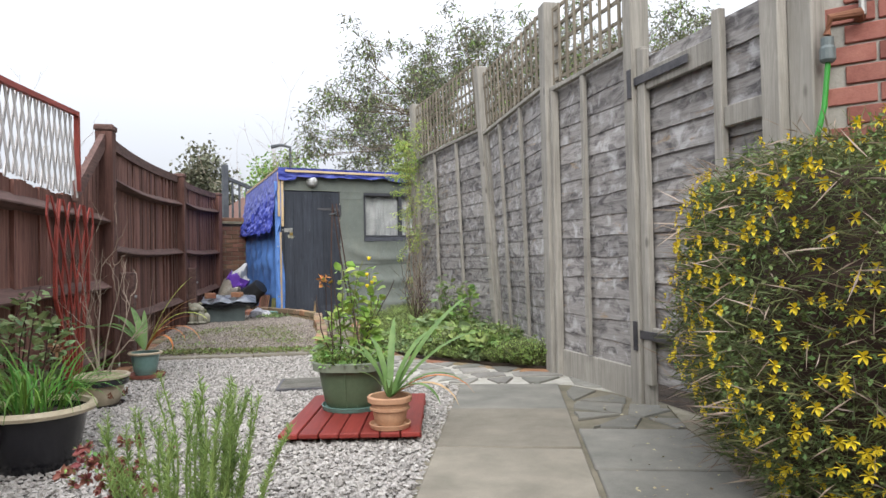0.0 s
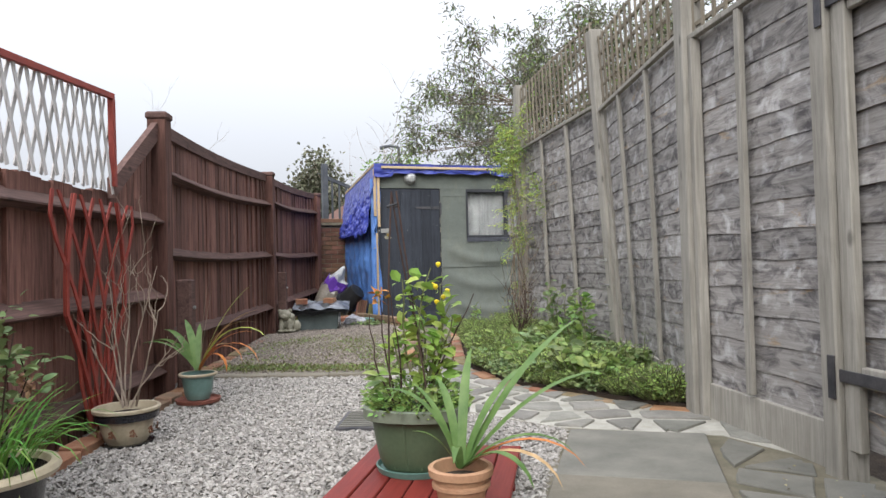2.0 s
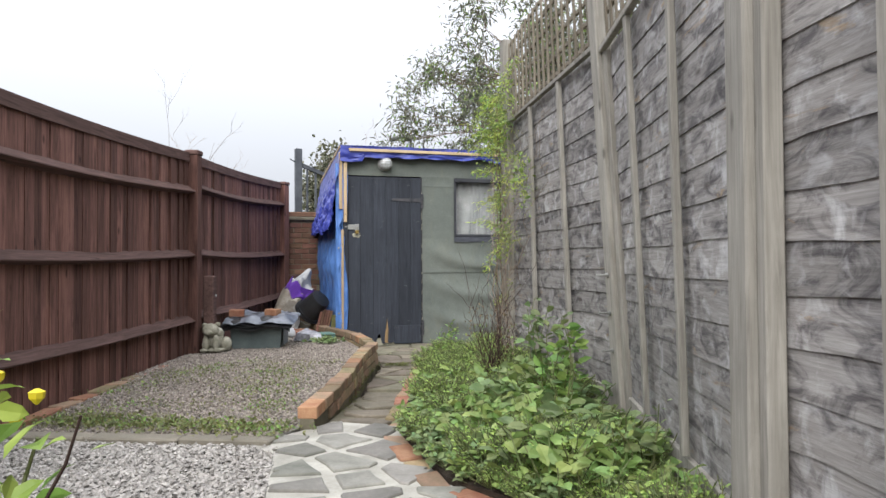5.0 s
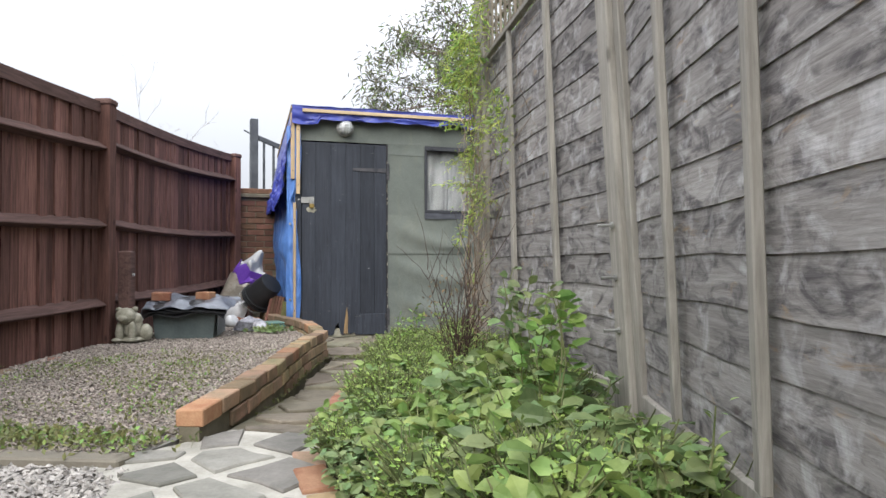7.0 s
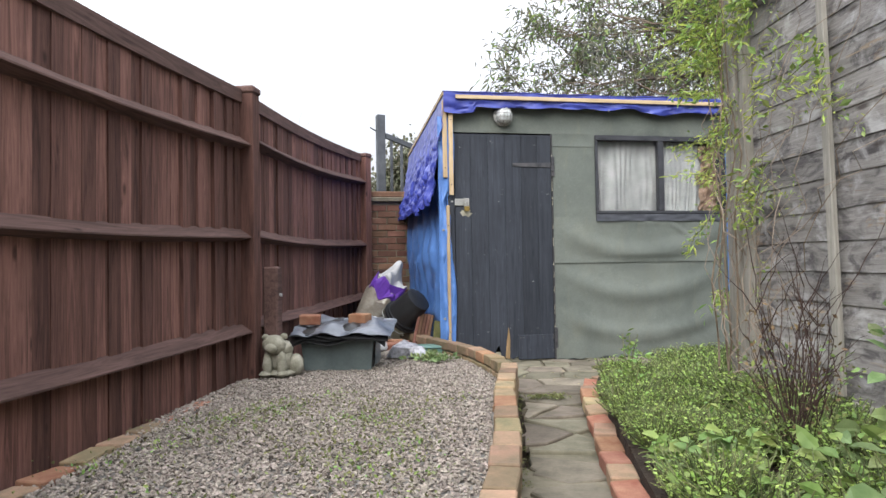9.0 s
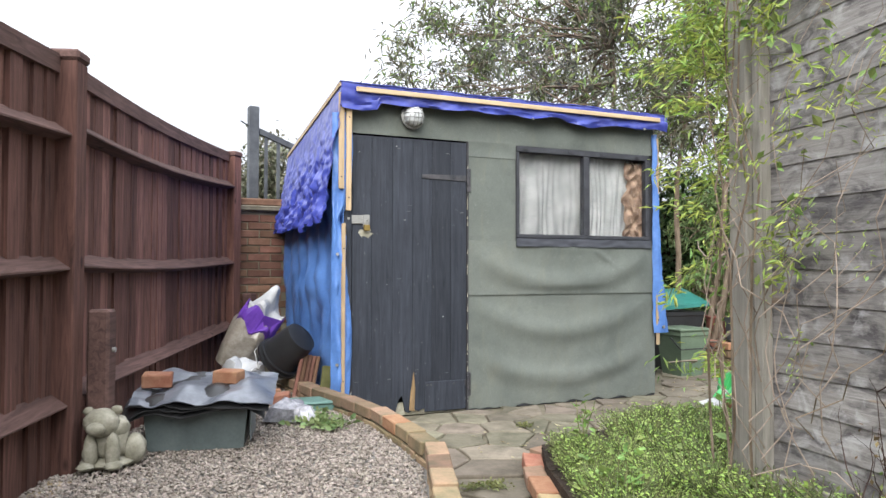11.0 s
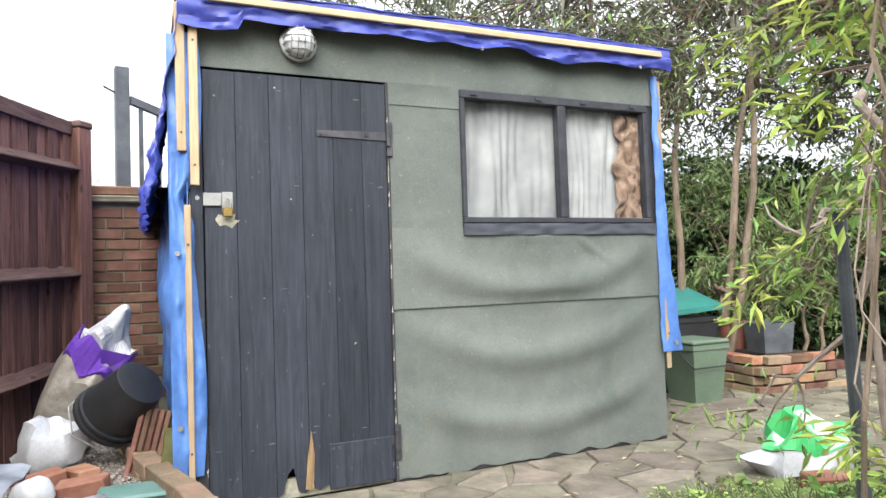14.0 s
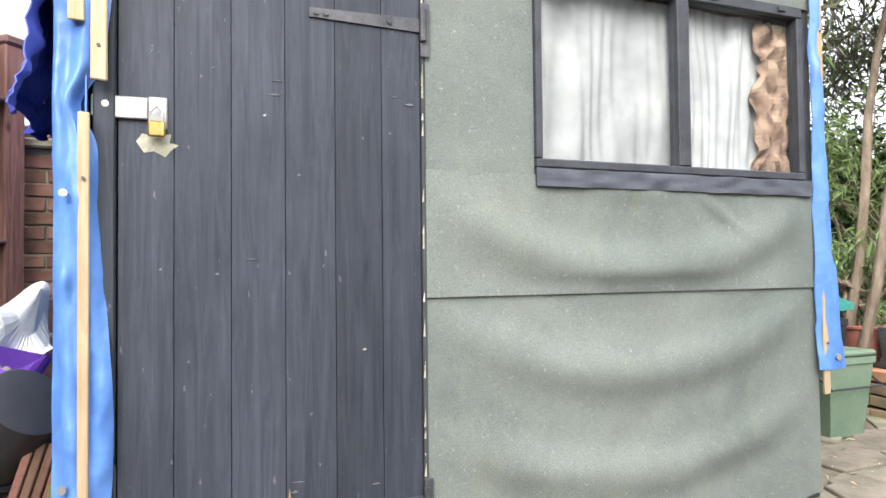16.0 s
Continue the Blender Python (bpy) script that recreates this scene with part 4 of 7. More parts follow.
part("sill_flap", g, "flap_dark", win, "strip of loose dark felt under the window", True)
for x0, x1, dz in ((WX0 + 0.0, mid, 0), (mid, 2.44, 1)):
    g = Geo()
    g.slab_grid(lambda a, b: (x0 + (x1 - x0) * (a * (1 - 0.12 * dz * (1 - b))), 0.058 + (0.009 * math.sin(a * 24 + 5 * math.sin(a * 4.3 + dz * 2) - b * 2.5) * (0.4 + 0.6 * a) + 0.004 * math.sin(a * 61 + 6 * noise.noise(Vector((a * 4, b * 1.5, dz)))) + 0.026 * noise.noise(Vector((a * 5 - b * 1.2, b * 1.4, dz)))) * (0.35 + a * (1 - a) * 3), WZ0 - 0.02 + 0.69 * b), 90, 8, (0, 0.003, 0))
    part("curtain", g, "cloth_white", win, "thin white net curtain hanging in soft folds", True)
g = Geo()
g.slab_grid(lambda a, b: (2.37 + 0.19 * a + 0.09 * noise.noise(Vector((b * 5, a * 3, 2))) * (1 - a), 0.034 + 0.04 * noise.noise(Vector((a * 6, b * 10, 4))), WZ0 + 0.02 + 0.63 * b), 14, 40, (0, 0.006, 0))
part("torn_lining", g, "foam_brown", win, "torn brown lining stuck behind the glass")
part("back_cloth", Geo().box(WX0 - 0.05, WX1 + 0.05, 0.16, 0.17, WZ0 - 0.1, WZ1 + 0.1), "foam_brown", win)

# roof and tarpaulins
roof = part("roof", Geo().add([(-0.05, -0.08, ZF + 0.015), (SW + 0.05, -0.08, ZF + 0.015), (SW + 0.05, DEEP + 0.1, ZB), (-0.05, DEEP + 0.1, ZB), (-0.05, -0.08, ZF + 0.06), (SW + 0.05, -0.08, ZF + 0.06), (SW + 0.05, DEEP + 0.1, ZB + 0.045), (-0.05, DEEP + 0.1, ZB + 0.045)],
            [(0, 3, 2, 1), (4, 5, 6, 7), (0, 1, 5, 4), (1, 2, 6, 5), (2, 3, 7, 6), (3, 0, 4, 7)]), "tarp_dark", shed, "sloping shed roof under blue sheeting")


def crinkle(x, y, z, s, k):
    return k * (0.35 * noise.noise(Vector((x * s * 3.4, y * s * 3.4, z * s * 3.4 + 2))) + noise.noise(Vector((x * s, y * s, z * s))) + 0.5 * noise.noise(Vector((x * s * 2.3, y * s * 2.3, z * s * 2.3 + 5))) + 0.3 * abs(noise.noise(Vector((x * s * 5, y * s * 5, z * s * 5 + 9)))))


tarp = thing("roof_tarpaulin", "dark blue tarpaulin stretched over the shed roof with nailed battens", "tarpaulin", "", SM)
# front fringe
def fringe(a, b):
    x = -0.07 + (SW + 0.14) * a
    low = 2.098 + 0.045 * noise.noise(Vector((a * 9, 0, 1))) + (0.04 - 0.06 * a) * (1 - abs(2 * a - 1)) + (-0.045 if a < 0.1 else 0)
    z = low + (2.235 - low) * b
    return (x, -0.095 - 0.012 * (1 - b) + crinkle(x * 0.6, 0, z * 2, 8, 0.03) * (1 - 0.7 * b), z)
part("front_fringe", Geo().slab_grid(fringe, 110, 10, (0, 0.004, 0)), "tarp_dark", tarp, smooth=True)
def topsheet(a, b):
    x = -0.08 + (SW + 0.16) * a
    y = -0.10 + (DEEP + 0.22) * b
    z = ZF + 0.075 + (ZB - ZF) * (y + 0.08) / (DEEP + 0.18)
    return (x, y, z + abs(crinkle(x, y, 0, 5, 0.012)))
part("top_sheet", Geo().slab_grid(topsheet, 50, 40, (0, 0, -0.006)), "tarp_dark", tarp, smooth=True)
part("batten", Geo().cbox(0.03, SW - 0.02, -0.125, -0.108, 2.168, 2.202, 0.003, jit=0.002), "yellow_batten", tarp, "pale new roofing batten")
for x in (1.42, 2.46):
    g = Geo().tube([(x, -0.104, 2.10), (x, -0.112, 2.10)], 0.010, 10)
    part("eyelet", g, "metal_grey", tarp)
# side sheets hang on the left wall, which runs back from the corner
SIDE = SM @ Matrix(((0, -1, 0, 0), (1, 0, 0, 0), (0, 0, 1, 0), (0, 0, 0, 1)))
def side_low(a, b):
    y = -0.06 + (DEEP + 0.1) * a
    low = 0.0 + 0.10 * noise.noise(Vector((a * 5, 1, 1)))
    z = low + (1.55 - low) * b
    k = min(1.0, a * 6)
    return (y, 0.045 + k * (0.06 * math.sin(b * 3.0) + crinkle(y * 0.8, 3, z * 0.5, 6, 0.035) + 0.018 * math.sin(y * 17 + 2 * math.sin(z * 3))), z)
side = thing("side_tarpaulin", "bright blue tarpaulin hanging loose down the side of the shed", "tarpaulin", "", SIDE)
part("sheet", Geo().slab_grid(side_low, 70, 50, (0, -0.004, 0)), "tarp_light", side, smooth=True)
def side_top(a, b):
    y = -0.10 + (DEEP + 0.2) * a
    top = ZF + 0.06 + (ZB - ZF) * a
    low = 1.27 + 0.12 * noise.noise(Vector((a * 4, 2, 1))) + 0.05 * noise.noise(Vector((a * 17, 5, 1)))
    z = low + (top - low) * b
    return (y, 0.07 + 0.14 * (1 - b) ** 1.3 + crinkle(y, 7, z, 8, 0.05) * (1.05 - b), z)
upper = thing("upper_tarpaulin", "dark blue crumpled tarpaulin draped from the roof edge", "tarpaulin", "", SIDE)
part("sheet", Geo().slab_grid(side_top, 110, 70, (0, -0.004, 0)), "tarp_dark", upper, smooth=True)
for k in range(3):
    part("eyelet", Geo().tube([(0.25 + 0.7 * k, 0.185, 1.36), (0.25 + 0.7 * k, 0.196, 1.36)], 0.011, 10), "metal_grey", upper)
part("edge_batten", Geo().add([(-0.09, 0.05, ZF + 0.045), (DEEP + 0.1, 0.05, ZB + 0.045), (DEEP + 0.1, 0.08, ZB + 0.045), (-0.09, 0.08, ZF + 0.045), (-0.09, 0.05, ZF + 0.075), (DEEP + 0.1, 0.05, ZB + 0.075), (DEEP + 0.1, 0.08, ZB + 0.075), (-0.09, 0.08, ZF + 0.075)],
     [(0, 3, 2, 1), (4, 5, 6, 7), (0, 1, 5, 4), (1, 2, 6, 5), (2, 3, 7, 6), (3, 0, 4, 7)]), "yellow_batten", upper, "pale batten along the roof edge")
def front_strip(a, b):
    z = 0.08 + 1.95 * b
    x0 = -0.12
    w = (0.125 + 0.02 * math.sin(b * 9)) * (1 - 0.45 * math.exp(-((z - 1.29) / 0.07) ** 2))
    return (x0 + w * a, -0.045 - 0.03 * math.sin(a * 3.1) + crinkle(a * 0.22, 1, z * 0.6, 6, 0.020) + 0.007 * math.sin(a * 11 + z * 3), z)
strip = thing("corner_tarpaulin", "narrow bright blue tarpaulin edge folded round the door corner", "tarpaulin", "", SM)
part("sheet", Geo().slab_grid(front_strip, 22, 130, (0, 0.004, 0)), "tarp_light", strip, smooth=True)
def right_strip(a, b):
    z = 0.42 + 1.66 * b
    w = 0.05 + 0.10 * (1 - b) ** 2
    return (SW - 0.03 + w * a, -0.03 - 0.02 * math.sin(a * 3) + crinkle(a * 0.3, 4, z, 6, 0.015), z)
for z in (0.30, 1.05):
    part("eyelet", Geo().tube([(-0.09, -0.088, z), (-0.09, -0.098, z)], 0.011, 10), "metal_grey", strip)
rs = thing("corner_tarpaulin", "narrow blue tarpaulin edge with an eyelet hanging at the window side", "tarpaulin", "", SM)
part("sheet", Geo().slab_grid(right_strip, 6, 40, (0, 0.004, 0)), "tarp_light", rs, smooth=True)
part("eyelet", Geo().tube([(SW + 0.06, -0.045, 0.47), (SW + 0.06, -0.055, 0.47)], 0.014, 10), "metal_grey", rs)
for x0, x1, y0, z0, z1, nm in ((-0.085, -0.045, -0.075, 1.50, 2.16, "raw pale batten nailed at the tarpaulin corner"), (-0.03, 0.008, -0.068, 1.35, 2.10, "raw pale batten nailed beside the shed door"), (-0.058, -0.032, -0.070, 0.04, 1.26, "long pale batten standing at the shed corner"), (SW - 0.005, SW + 0.03, -0.024, 0.32, 2.05, "pale batten standing at the window end of the shed")):
    b = thing("corner_batten", nm, "batten", "pale battens on the shed", SM)
    for f_ in (0.12, 0.86):
        part("nail", Geo().tube([((x0 + x1) / 2, y0 - 0.018, z0 + (z1 - z0) * f_), ((x0 + x1) / 2, y0 - 0.022, z0 + (z1 - z0) * f_)], 0.005, 8), "metal_dark", b)
    part("batten", Geo().cbox(x0, x1, y0 - 0.018, y0, z0, z1, 0.003, jit=0.003), "yellow_batten_v", b)
part("skirt_board", Geo().cbox(-0.075, 0.028, -0.03, -0.008, G0, 0.33, 0.004), "chipped", shed)
part("corner_stud", Geo().cbox(-0.03, 0.024, -0.034, -0.007, 0.35, 1.9, 0.004), "door_black", shed)

# bulkhead lamp
lamp = thing("bulkhead_lamp", "round caged bulkhead lamp with ribbed glass above the shed door", "lamp", "", SM @ Matrix.Translation((0.467, -0.016, 2.045)) @ pose(0, 0, 0, 90, 0, 0))
part("base", Geo().lathe([(0.082, 0.0), (0.088, 0.01), (0.088, 0.03), (0.078, 0.036)], 28), "metal_grey", lamp, smooth=True)
part("glass", Geo().lathe([(0.072, 0.036), (0.072, 0.06), (0.062, 0.085), (0.042, 0.10), (0.018, 0.107), (0.004, 0.108)], 28), "lamp_glass", lamp, smooth=True)
for k in range(4):
    x = -0.045 + 0.03 * k
    hgt = 0.112 - 6 * x * x
    w = math.sqrt(0.078 ** 2 - x * x)
    for sw in (0, 1):
        pts = [((x, -w, 0.03) if not sw else (-w, x, 0.03)), ((x, -w * 0.85, hgt * 0.8) if not sw else (-w * 0.85, x, hgt * 0.8)), ((x, 0, hgt + 0.004) if not sw else (0, x, hgt + 0.004)), ((x, w * 0.85, hgt * 0.8) if not sw else (w * 0.85, x, hgt * 0.8)), ((x, w, 0.03) if not sw else (w, x, 0.03))]
        part("cage_bar", Geo().tube(pts, 0.0028, 5), "metal_grey", lamp)

# ---- brick curb round the gravel bed ----
def poly_len(pts):
    return [0] + list(np.cumsum([gap(a, b) for a, b in zip(pts, pts[1:])]))


def on_line(pts, s):
    L = poly_len(pts)
    s = min(max(s, 0), L[-1] - 1e-6)
    i = max(k for k in range(len(L) - 1) if L[k] <= s)
    t = (s - L[i]) / (L[i + 1] - L[i])
    a, b = pts[i], pts[i + 1]
    return (a[0] + (b[0] - a[0]) * t, a[1] + (b[1] - a[1]) * t), math.atan2(b[1] - a[1], b[0] - a[0])


def brick_mesh(name, mat, l=0.207, w=0.102, h=0.065):
    return mesh_of(name, Geo().cbox(-l / 2, l / 2, -w / 2, w / 2, -h / 2, h / 2, 0.005, jit=0.002), mat)


curb = thing("brick_curb", "low curved wall of old mossy red and yellow bricks edging the gravel bed", "garden wall", "", None)
curb["kind"] = "structure"
CL = poly_len(CURB)[-1]
bmossy, bred = [brick_mesh("brick", "brick_mossy") for _ in range(4)], [brick_mesh("brick", "brick") for _ in range(3)]
for course in range(3):
    s = 0.10 + (0.107 if course == 1 else 0)
    while s < CL - 0.05:
        (x, y), a = on_line(CURB, s)
        top = 0.115 + 0.02 * min(1, s / 2) - course * 0.075
        if s < 0.4 and course > 0 or s < 1.2 and course > 1:
            s += 0.215
            continue
        me = random.choice(bred if (course == 0 and (s < 0.3 or random.random() < 0.12)) else bmossy)
        ob = part("brick", me, "", curb)
        ob.matrix_world = pose(x - 0.05 * math.sin(a), y + 0.05 * math.cos(a), top - 0.033 + random.uniform(-0.004, 0.004), random.uniform(-2, 2), random.uniform(-1.5, 1.5), math.degrees(a) + random.uniform(-2, 2))
        s += 0.215
rings = []
for k in range(61):
    (x, y), a = on_line(CURB, CL * k / 60)
    q = [(x - d * math.sin(a), y + d * math.cos(a)) for d in (0.012, 0.088)]
    rings.append([(*q[0], -0.2), (*q[0], 0.085), (*q[1], 0.085), (*q[1], -0.2)])
g = Geo().loft(rings)
part("curb_mortar", g, "mortar_dirty", curb)

EDGE_A = [(1.10, 5.14), (0.943, 5.185), (0.474, 5.506), (0.085, 5.72), (-0.22, 6.15), (-0.42, 6.5)]
EDGE_B = [(-0.44, 6.56), (-0.67, 7.35), (-0.93, 8.3), (-1.15, 9.1), (-1.20, 9.50), (-0.72, 10.10), (-0.30, 10.50), (0.2, 10.75), (0.9, 10.7)]
for nm, line, zt in (("bed_edging", EDGE_A, 0.004), ("bed_edging", EDGE_B, -0.02)):
    ed = thing(nm, "row of sunken orange bricks edging the flower bed", "brick edging", "brick edgings of the flower bed")
    s, L = 0.1, poly_len(line)[-1]
    while s < L - 0.05:
        (x, y), a = on_line(line, s)
        ob = part("brick", random.choice(bmossy if random.random() < 0.6 else bred), "", ed)
        ob.matrix_world = pose(x - 0.05 * math.sin(a), y + 0.05 * math.cos(a), zt - 0.03 + random.uniform(-0.012, 0.006), random.uniform(-6, 6), random.uniform(-3, 3), math.degrees(a) + random.uniform(-5, 5))
        s += 0.218

# flower bed soil
FB = EDGE_A[1:] + EDGE_B[:] + [(0.9, 9.4), (-0.22, 8.85), (0.60, 6.92), (1.16, 5.12)]
g = Geo().prism([(x, y) for x, y in FB], -0.2, 0.02)
tagged(part("flower_bed_soil", g, "soil"), "dark crumbly soil of the flower bed", "soil", "", "structure")

# back wall behind the fence end
bw = along((-4.55, 11.45), (-3.3, 12.35))
wallb = thing("back_brick_wall", "weathered brown brick garden wall with a worn coping behind the shed", "brick wall", "", bw, "structure")
part("wall_core", Geo().box(-0.5, 2.2, 0.012, 0.2, -0.2, 1.50), "mortar_dirty", wallb)
bb = [mesh_of("brick", Geo().cbox(-0.103, 0.103, 0, 0.1, -0.0325, 0.0325, 0.004, jit=0.003), "brick_brown") for _ in range(4)]
for r in range(19):
    for c in range(5):
        x = -0.1 + c * 0.217 + (0.108 if r % 2 else 0)
        ob = part("brick", random.choice(bb), "", wallb)
        ob.location = (x, random.uniform(-0.004, 0.004), 0.08 + r * 0.075)
part("coping", Geo().cbox(-0.5, 2.2, -0.05, 0.24, 1.50, 1.55, 0.01, jit=0.004), "mortar_dirty", wallb)
part("coping_bricks", Geo().cbox(-0.5, 2.2, -0.01, 0.20, 1.552, 1.62, 0.01, jit=0.004), "brick_brown", wallb)

# house wall at the gate
hw = along((1.985, 3.06), (3.4, 2.3))
house = thing("house_wall", "red brick house wall with pale mortar and an outside tap", "house wall", "", hw, "structure")
part("wall_core", Geo().box(0, 4, 0.012, 0.3, -0.2, 5), "mortar", house)
hb = [mesh_of("brick", Geo().cbox(-0.1025, 0.1025, 0, 0.1, -0.0325, 0.0325, 0.003), "brick_house") for _ in range(3)]
for r in range(12, 34):
    for c in range(6):
        x = 0.105 + c * 0.215 + (0.1075 if r % 2 else 0)
        ob = part("brick", random.choice(hb), "", house)
        ob.location = (x, random.uniform(-0.002, 0.002), 0.0 + r * 0.075)
tap = thing("garden_tap", "old brass outside tap with a green hose on a grey connector", "tap", "", hw)
part("spout", Geo().tube([(0.16, 0.0, 1.63), (0.16, -0.06, 1.63), (0.07, -0.09, 1.62), (0.06, -0.09, 1.56)], [0.02, 0.018, 0.016, 0.014], 10), "rust", tap)
part("pipe", Geo().tube([(0.17, -0.02, 1.63), (0.175, -0.02, 2.6)], 0.013, 8), "metal_grey", tap)
part("connector", Geo().lathe([(0.02, 0), (0.027, 0.01), (0.027, 0.05), (0.022, 0.06), (0.022, 0.09)], 14), "bin_grey", tap).location = (0.06, -0.09, 1.46)
part("hose", Geo().tube([(0.06, -0.09, 1.46), (0.045, -0.10, 1.3), (0.0, -0.12, 1.1), (-0.06, -0.14, 0.9), (-0.08, -0.14, 0.4)], 0.010, 8), "hose", tap)

# ---- things on the gravel ----
def pot(name, label, at, prof, mat, n=28, sx=1.0, sy=1.0, power=2.0, rz=0.0, category="plant pot"):
    t = thing(name, label, category, "", pose(*at, 0, 0, rz))
    part("bowl", Geo().lathe(prof, n, None, sx, sy, False, power), mat, t, smooth=True)
    r = prof[-1][0] * 0.93
    part("compost", Geo().lathe([(r, prof[-1][1] + 0.012), (r * 0.5, prof[-1][1] + 0.022), (0.004, prof[-1][1] + 0.024)], n, None, sx, sy, True, power), "soil", t)
    return t


def bowl(r0, r1, h, rim=0.012, lip=0.025, wall=0.014, inner=0.05):
    """A pot profile from the foot up over the rim and down inside."""
    p = [(0.002, 0.004), (r0 * 0.96, 0.0), (r0, 0.008)]
    for k in range(1, 6):
        a = k / 6
        p.append((r0 + (r1 - rim - r0) * (a ** 0.7), h * a * 0.97))
    p += [(r1 - rim, h - lip), (r1, h - lip + 0.004), (r1 + 0.002, h - 0.005), (r1 - 0.004, h), (r1 - wall, h - 0.002), (r1 - wall - rim, h - inner)]
    return p


deck = thing("red_decking_square", "dark red painted slatted decking square lying on the gravel", "decking", "", along((-0.185, 3.215), (0.425, 3.275), 0.004))
for k in range(7):
    x = 0.005 + k * 0.0885
    part("slat", Geo().cbox(x, x + 0.083, 0, 0.86, 0.012, 0.034, 0.004, jit=0.001), "red_deck", deck)
for y in (0.08, 0.42, 0.76):
    part("bearer", Geo().cbox(0, 0.62, y, y + 0.04, -0.012, 0.011, 0.002), "red_deck", deck)

gp = pot("large_green_pot", "large green fluted plastic pot full of leafy plants on decking", (0.02, 3.77, 0.055), bowl(0.125, 0.182, 0.225, 0.016, 0.035), "pot_green", 48, power=2.6)
part("rim", Geo().lathe([(0.172, 0.185), (0.190, 0.187), (0.191, 0.224), (0.182, 0.229), (0.168, 0.224), (0.166, 0.19)], 48, None, 1, 1, False, 2.6), "pot_green_rim", gp, "paler green rolled rim", True)
for k in range(16):
    a = 2 * math.pi * k / 16
    part("flute", Geo().tube([(0.128 * math.cos(a), 0.128 * math.sin(a), 0.01), (0.146 * math.cos(a), 0.146 * math.sin(a), 0.09), (0.163 * math.cos(a), 0.163 * math.sin(a), 0.185)], 0.006, 5), "pot_green", gp)
part("saucer", Geo().lathe([(0.13, -0.018), (0.150, -0.016), (0.158, 0.006), (0.152, 0.008), (0.142, -0.008), (0.01, -0.008)], 40), "saucer_teal", gp, "pale teal saucer", True)

tp = pot("terracotta_pot", "pale terracotta ringed pot with spiky leaves on decking", (0.285, 3.36, 0.056), bowl(0.062, 0.098, 0.125, 0.010, 0.03), "terracotta", 32)
part("ring", Geo().lathe([(0.080, 0.06), (0.089, 0.064), (0.089, 0.074), (0.082, 0.078)], 32, close=False), "terracotta", tp, smooth=True)
part("saucer", Geo().lathe([(0.07, -0.018), (0.086, -0.016), (0.094, 0.004), (0.089, 0.006), (0.080, -0.008), (0.01, -0.008)], 32), "terracotta", tp, smooth=True)

bp = pot("black_glazed_pot", "large glossy black glazed pot with a cream rim and grass", (-1.05, 2.90, -0.02), bowl(0.135, 0.205, 0.25, 0.02, 0.03), "glaze_black", 40)
part("rim", Geo().lathe([(0.182, 0.222), (0.212, 0.226), (0.219, 0.24), (0.212, 0.254), (0.190, 0.254), (0.182, 0.235)], 40, close=False), "glaze_cream", bp, "speckled cream rim", True)
part("saucer", Geo().lathe([(0.15, -0.012), (0.18, -0.01), (0.19, 0.012), (0.182, 0.014), (0.17, 0.0), (0.01, 0.0)], 40), "glaze_black", bp, smooth=True)

cp = pot("patterned_pot", "cream glazed pot with a dark band and brushed flowers", (-1.50, 4.04, -0.008), bowl(0.085, 0.148, 0.175, 0.016, 0.022), "glaze_cream", 40)
part("band", Geo().lathe([(0.130, 0.118), (0.1405, 0.120), (0.1435, 0.150), (0.135, 0.152)], 40, close=False), "glaze_black", cp, "dark glazed band", True)
g = Geo()
for k in range(9):
    a = 2 * math.pi * k / 9
    for j in range(5):
        b = a + 0.06 * math.cos(j * 1.3)
        z = 0.068 + 0.013 * math.sin(j * 1.3)
        g.tube([(0.129 * math.cos(b), 0.129 * math.sin(b), z), (0.134 * math.cos(b), 0.134 * math.sin(b), z + 0.001)], 0.0065, 5)
    g.tube([(0.127 * math.cos(a + 0.16), 0.127 * math.sin(a + 0.16), 0.05), (0.1335 * math.cos(a), 0.1335 * math.sin(a), 0.085)], 0.003, 4)
part("brushed_pattern", g, "rust", cp, "brown brushed flower pattern")
part("saucer", Geo().lathe([(0.09, -0.006), (0.11, -0.004), (0.12, 0.012), (0.01, 0.004)], 32), "glaze_black", cp, smooth=True)

tl = pot("teal_glazed_pot", "small teal glazed pot on a red saucer by the fence", (-1.735, 4.92, 0.022), bowl(0.068, 0.108, 0.155, 0.012, 0.02), "glaze_teal", 36)
part("rim", Geo().lathe([(0.098, 0.140), (0.111, 0.142), (0.114, 0.152), (0.108, 0.158), (0.096, 0.156)], 36, close=False), "glaze_cream", tl, smooth=True)
part("saucer", Geo().lathe([(0.10, -0.02), (0.125, -0.018), (0.133, 0.004), (0.126, 0.006), (0.115, -0.008), (0.01, -0.008)], 32), "terracotta_red", tl, "dark red saucer", True)

sp = pot("small_dark_pot", "small dark pot of red-tinged succulents on the gravel", (-0.30, 2.22, -0.01), bowl(0.055, 0.085, 0.10), "black_plastic", 28)
rp = pot("rosemary_pot", "dark plastic pot holding a bushy rosemary", (0.05, 1.98, -0.01), bowl(0.09, 0.13, 0.16), "black_plastic", 28)

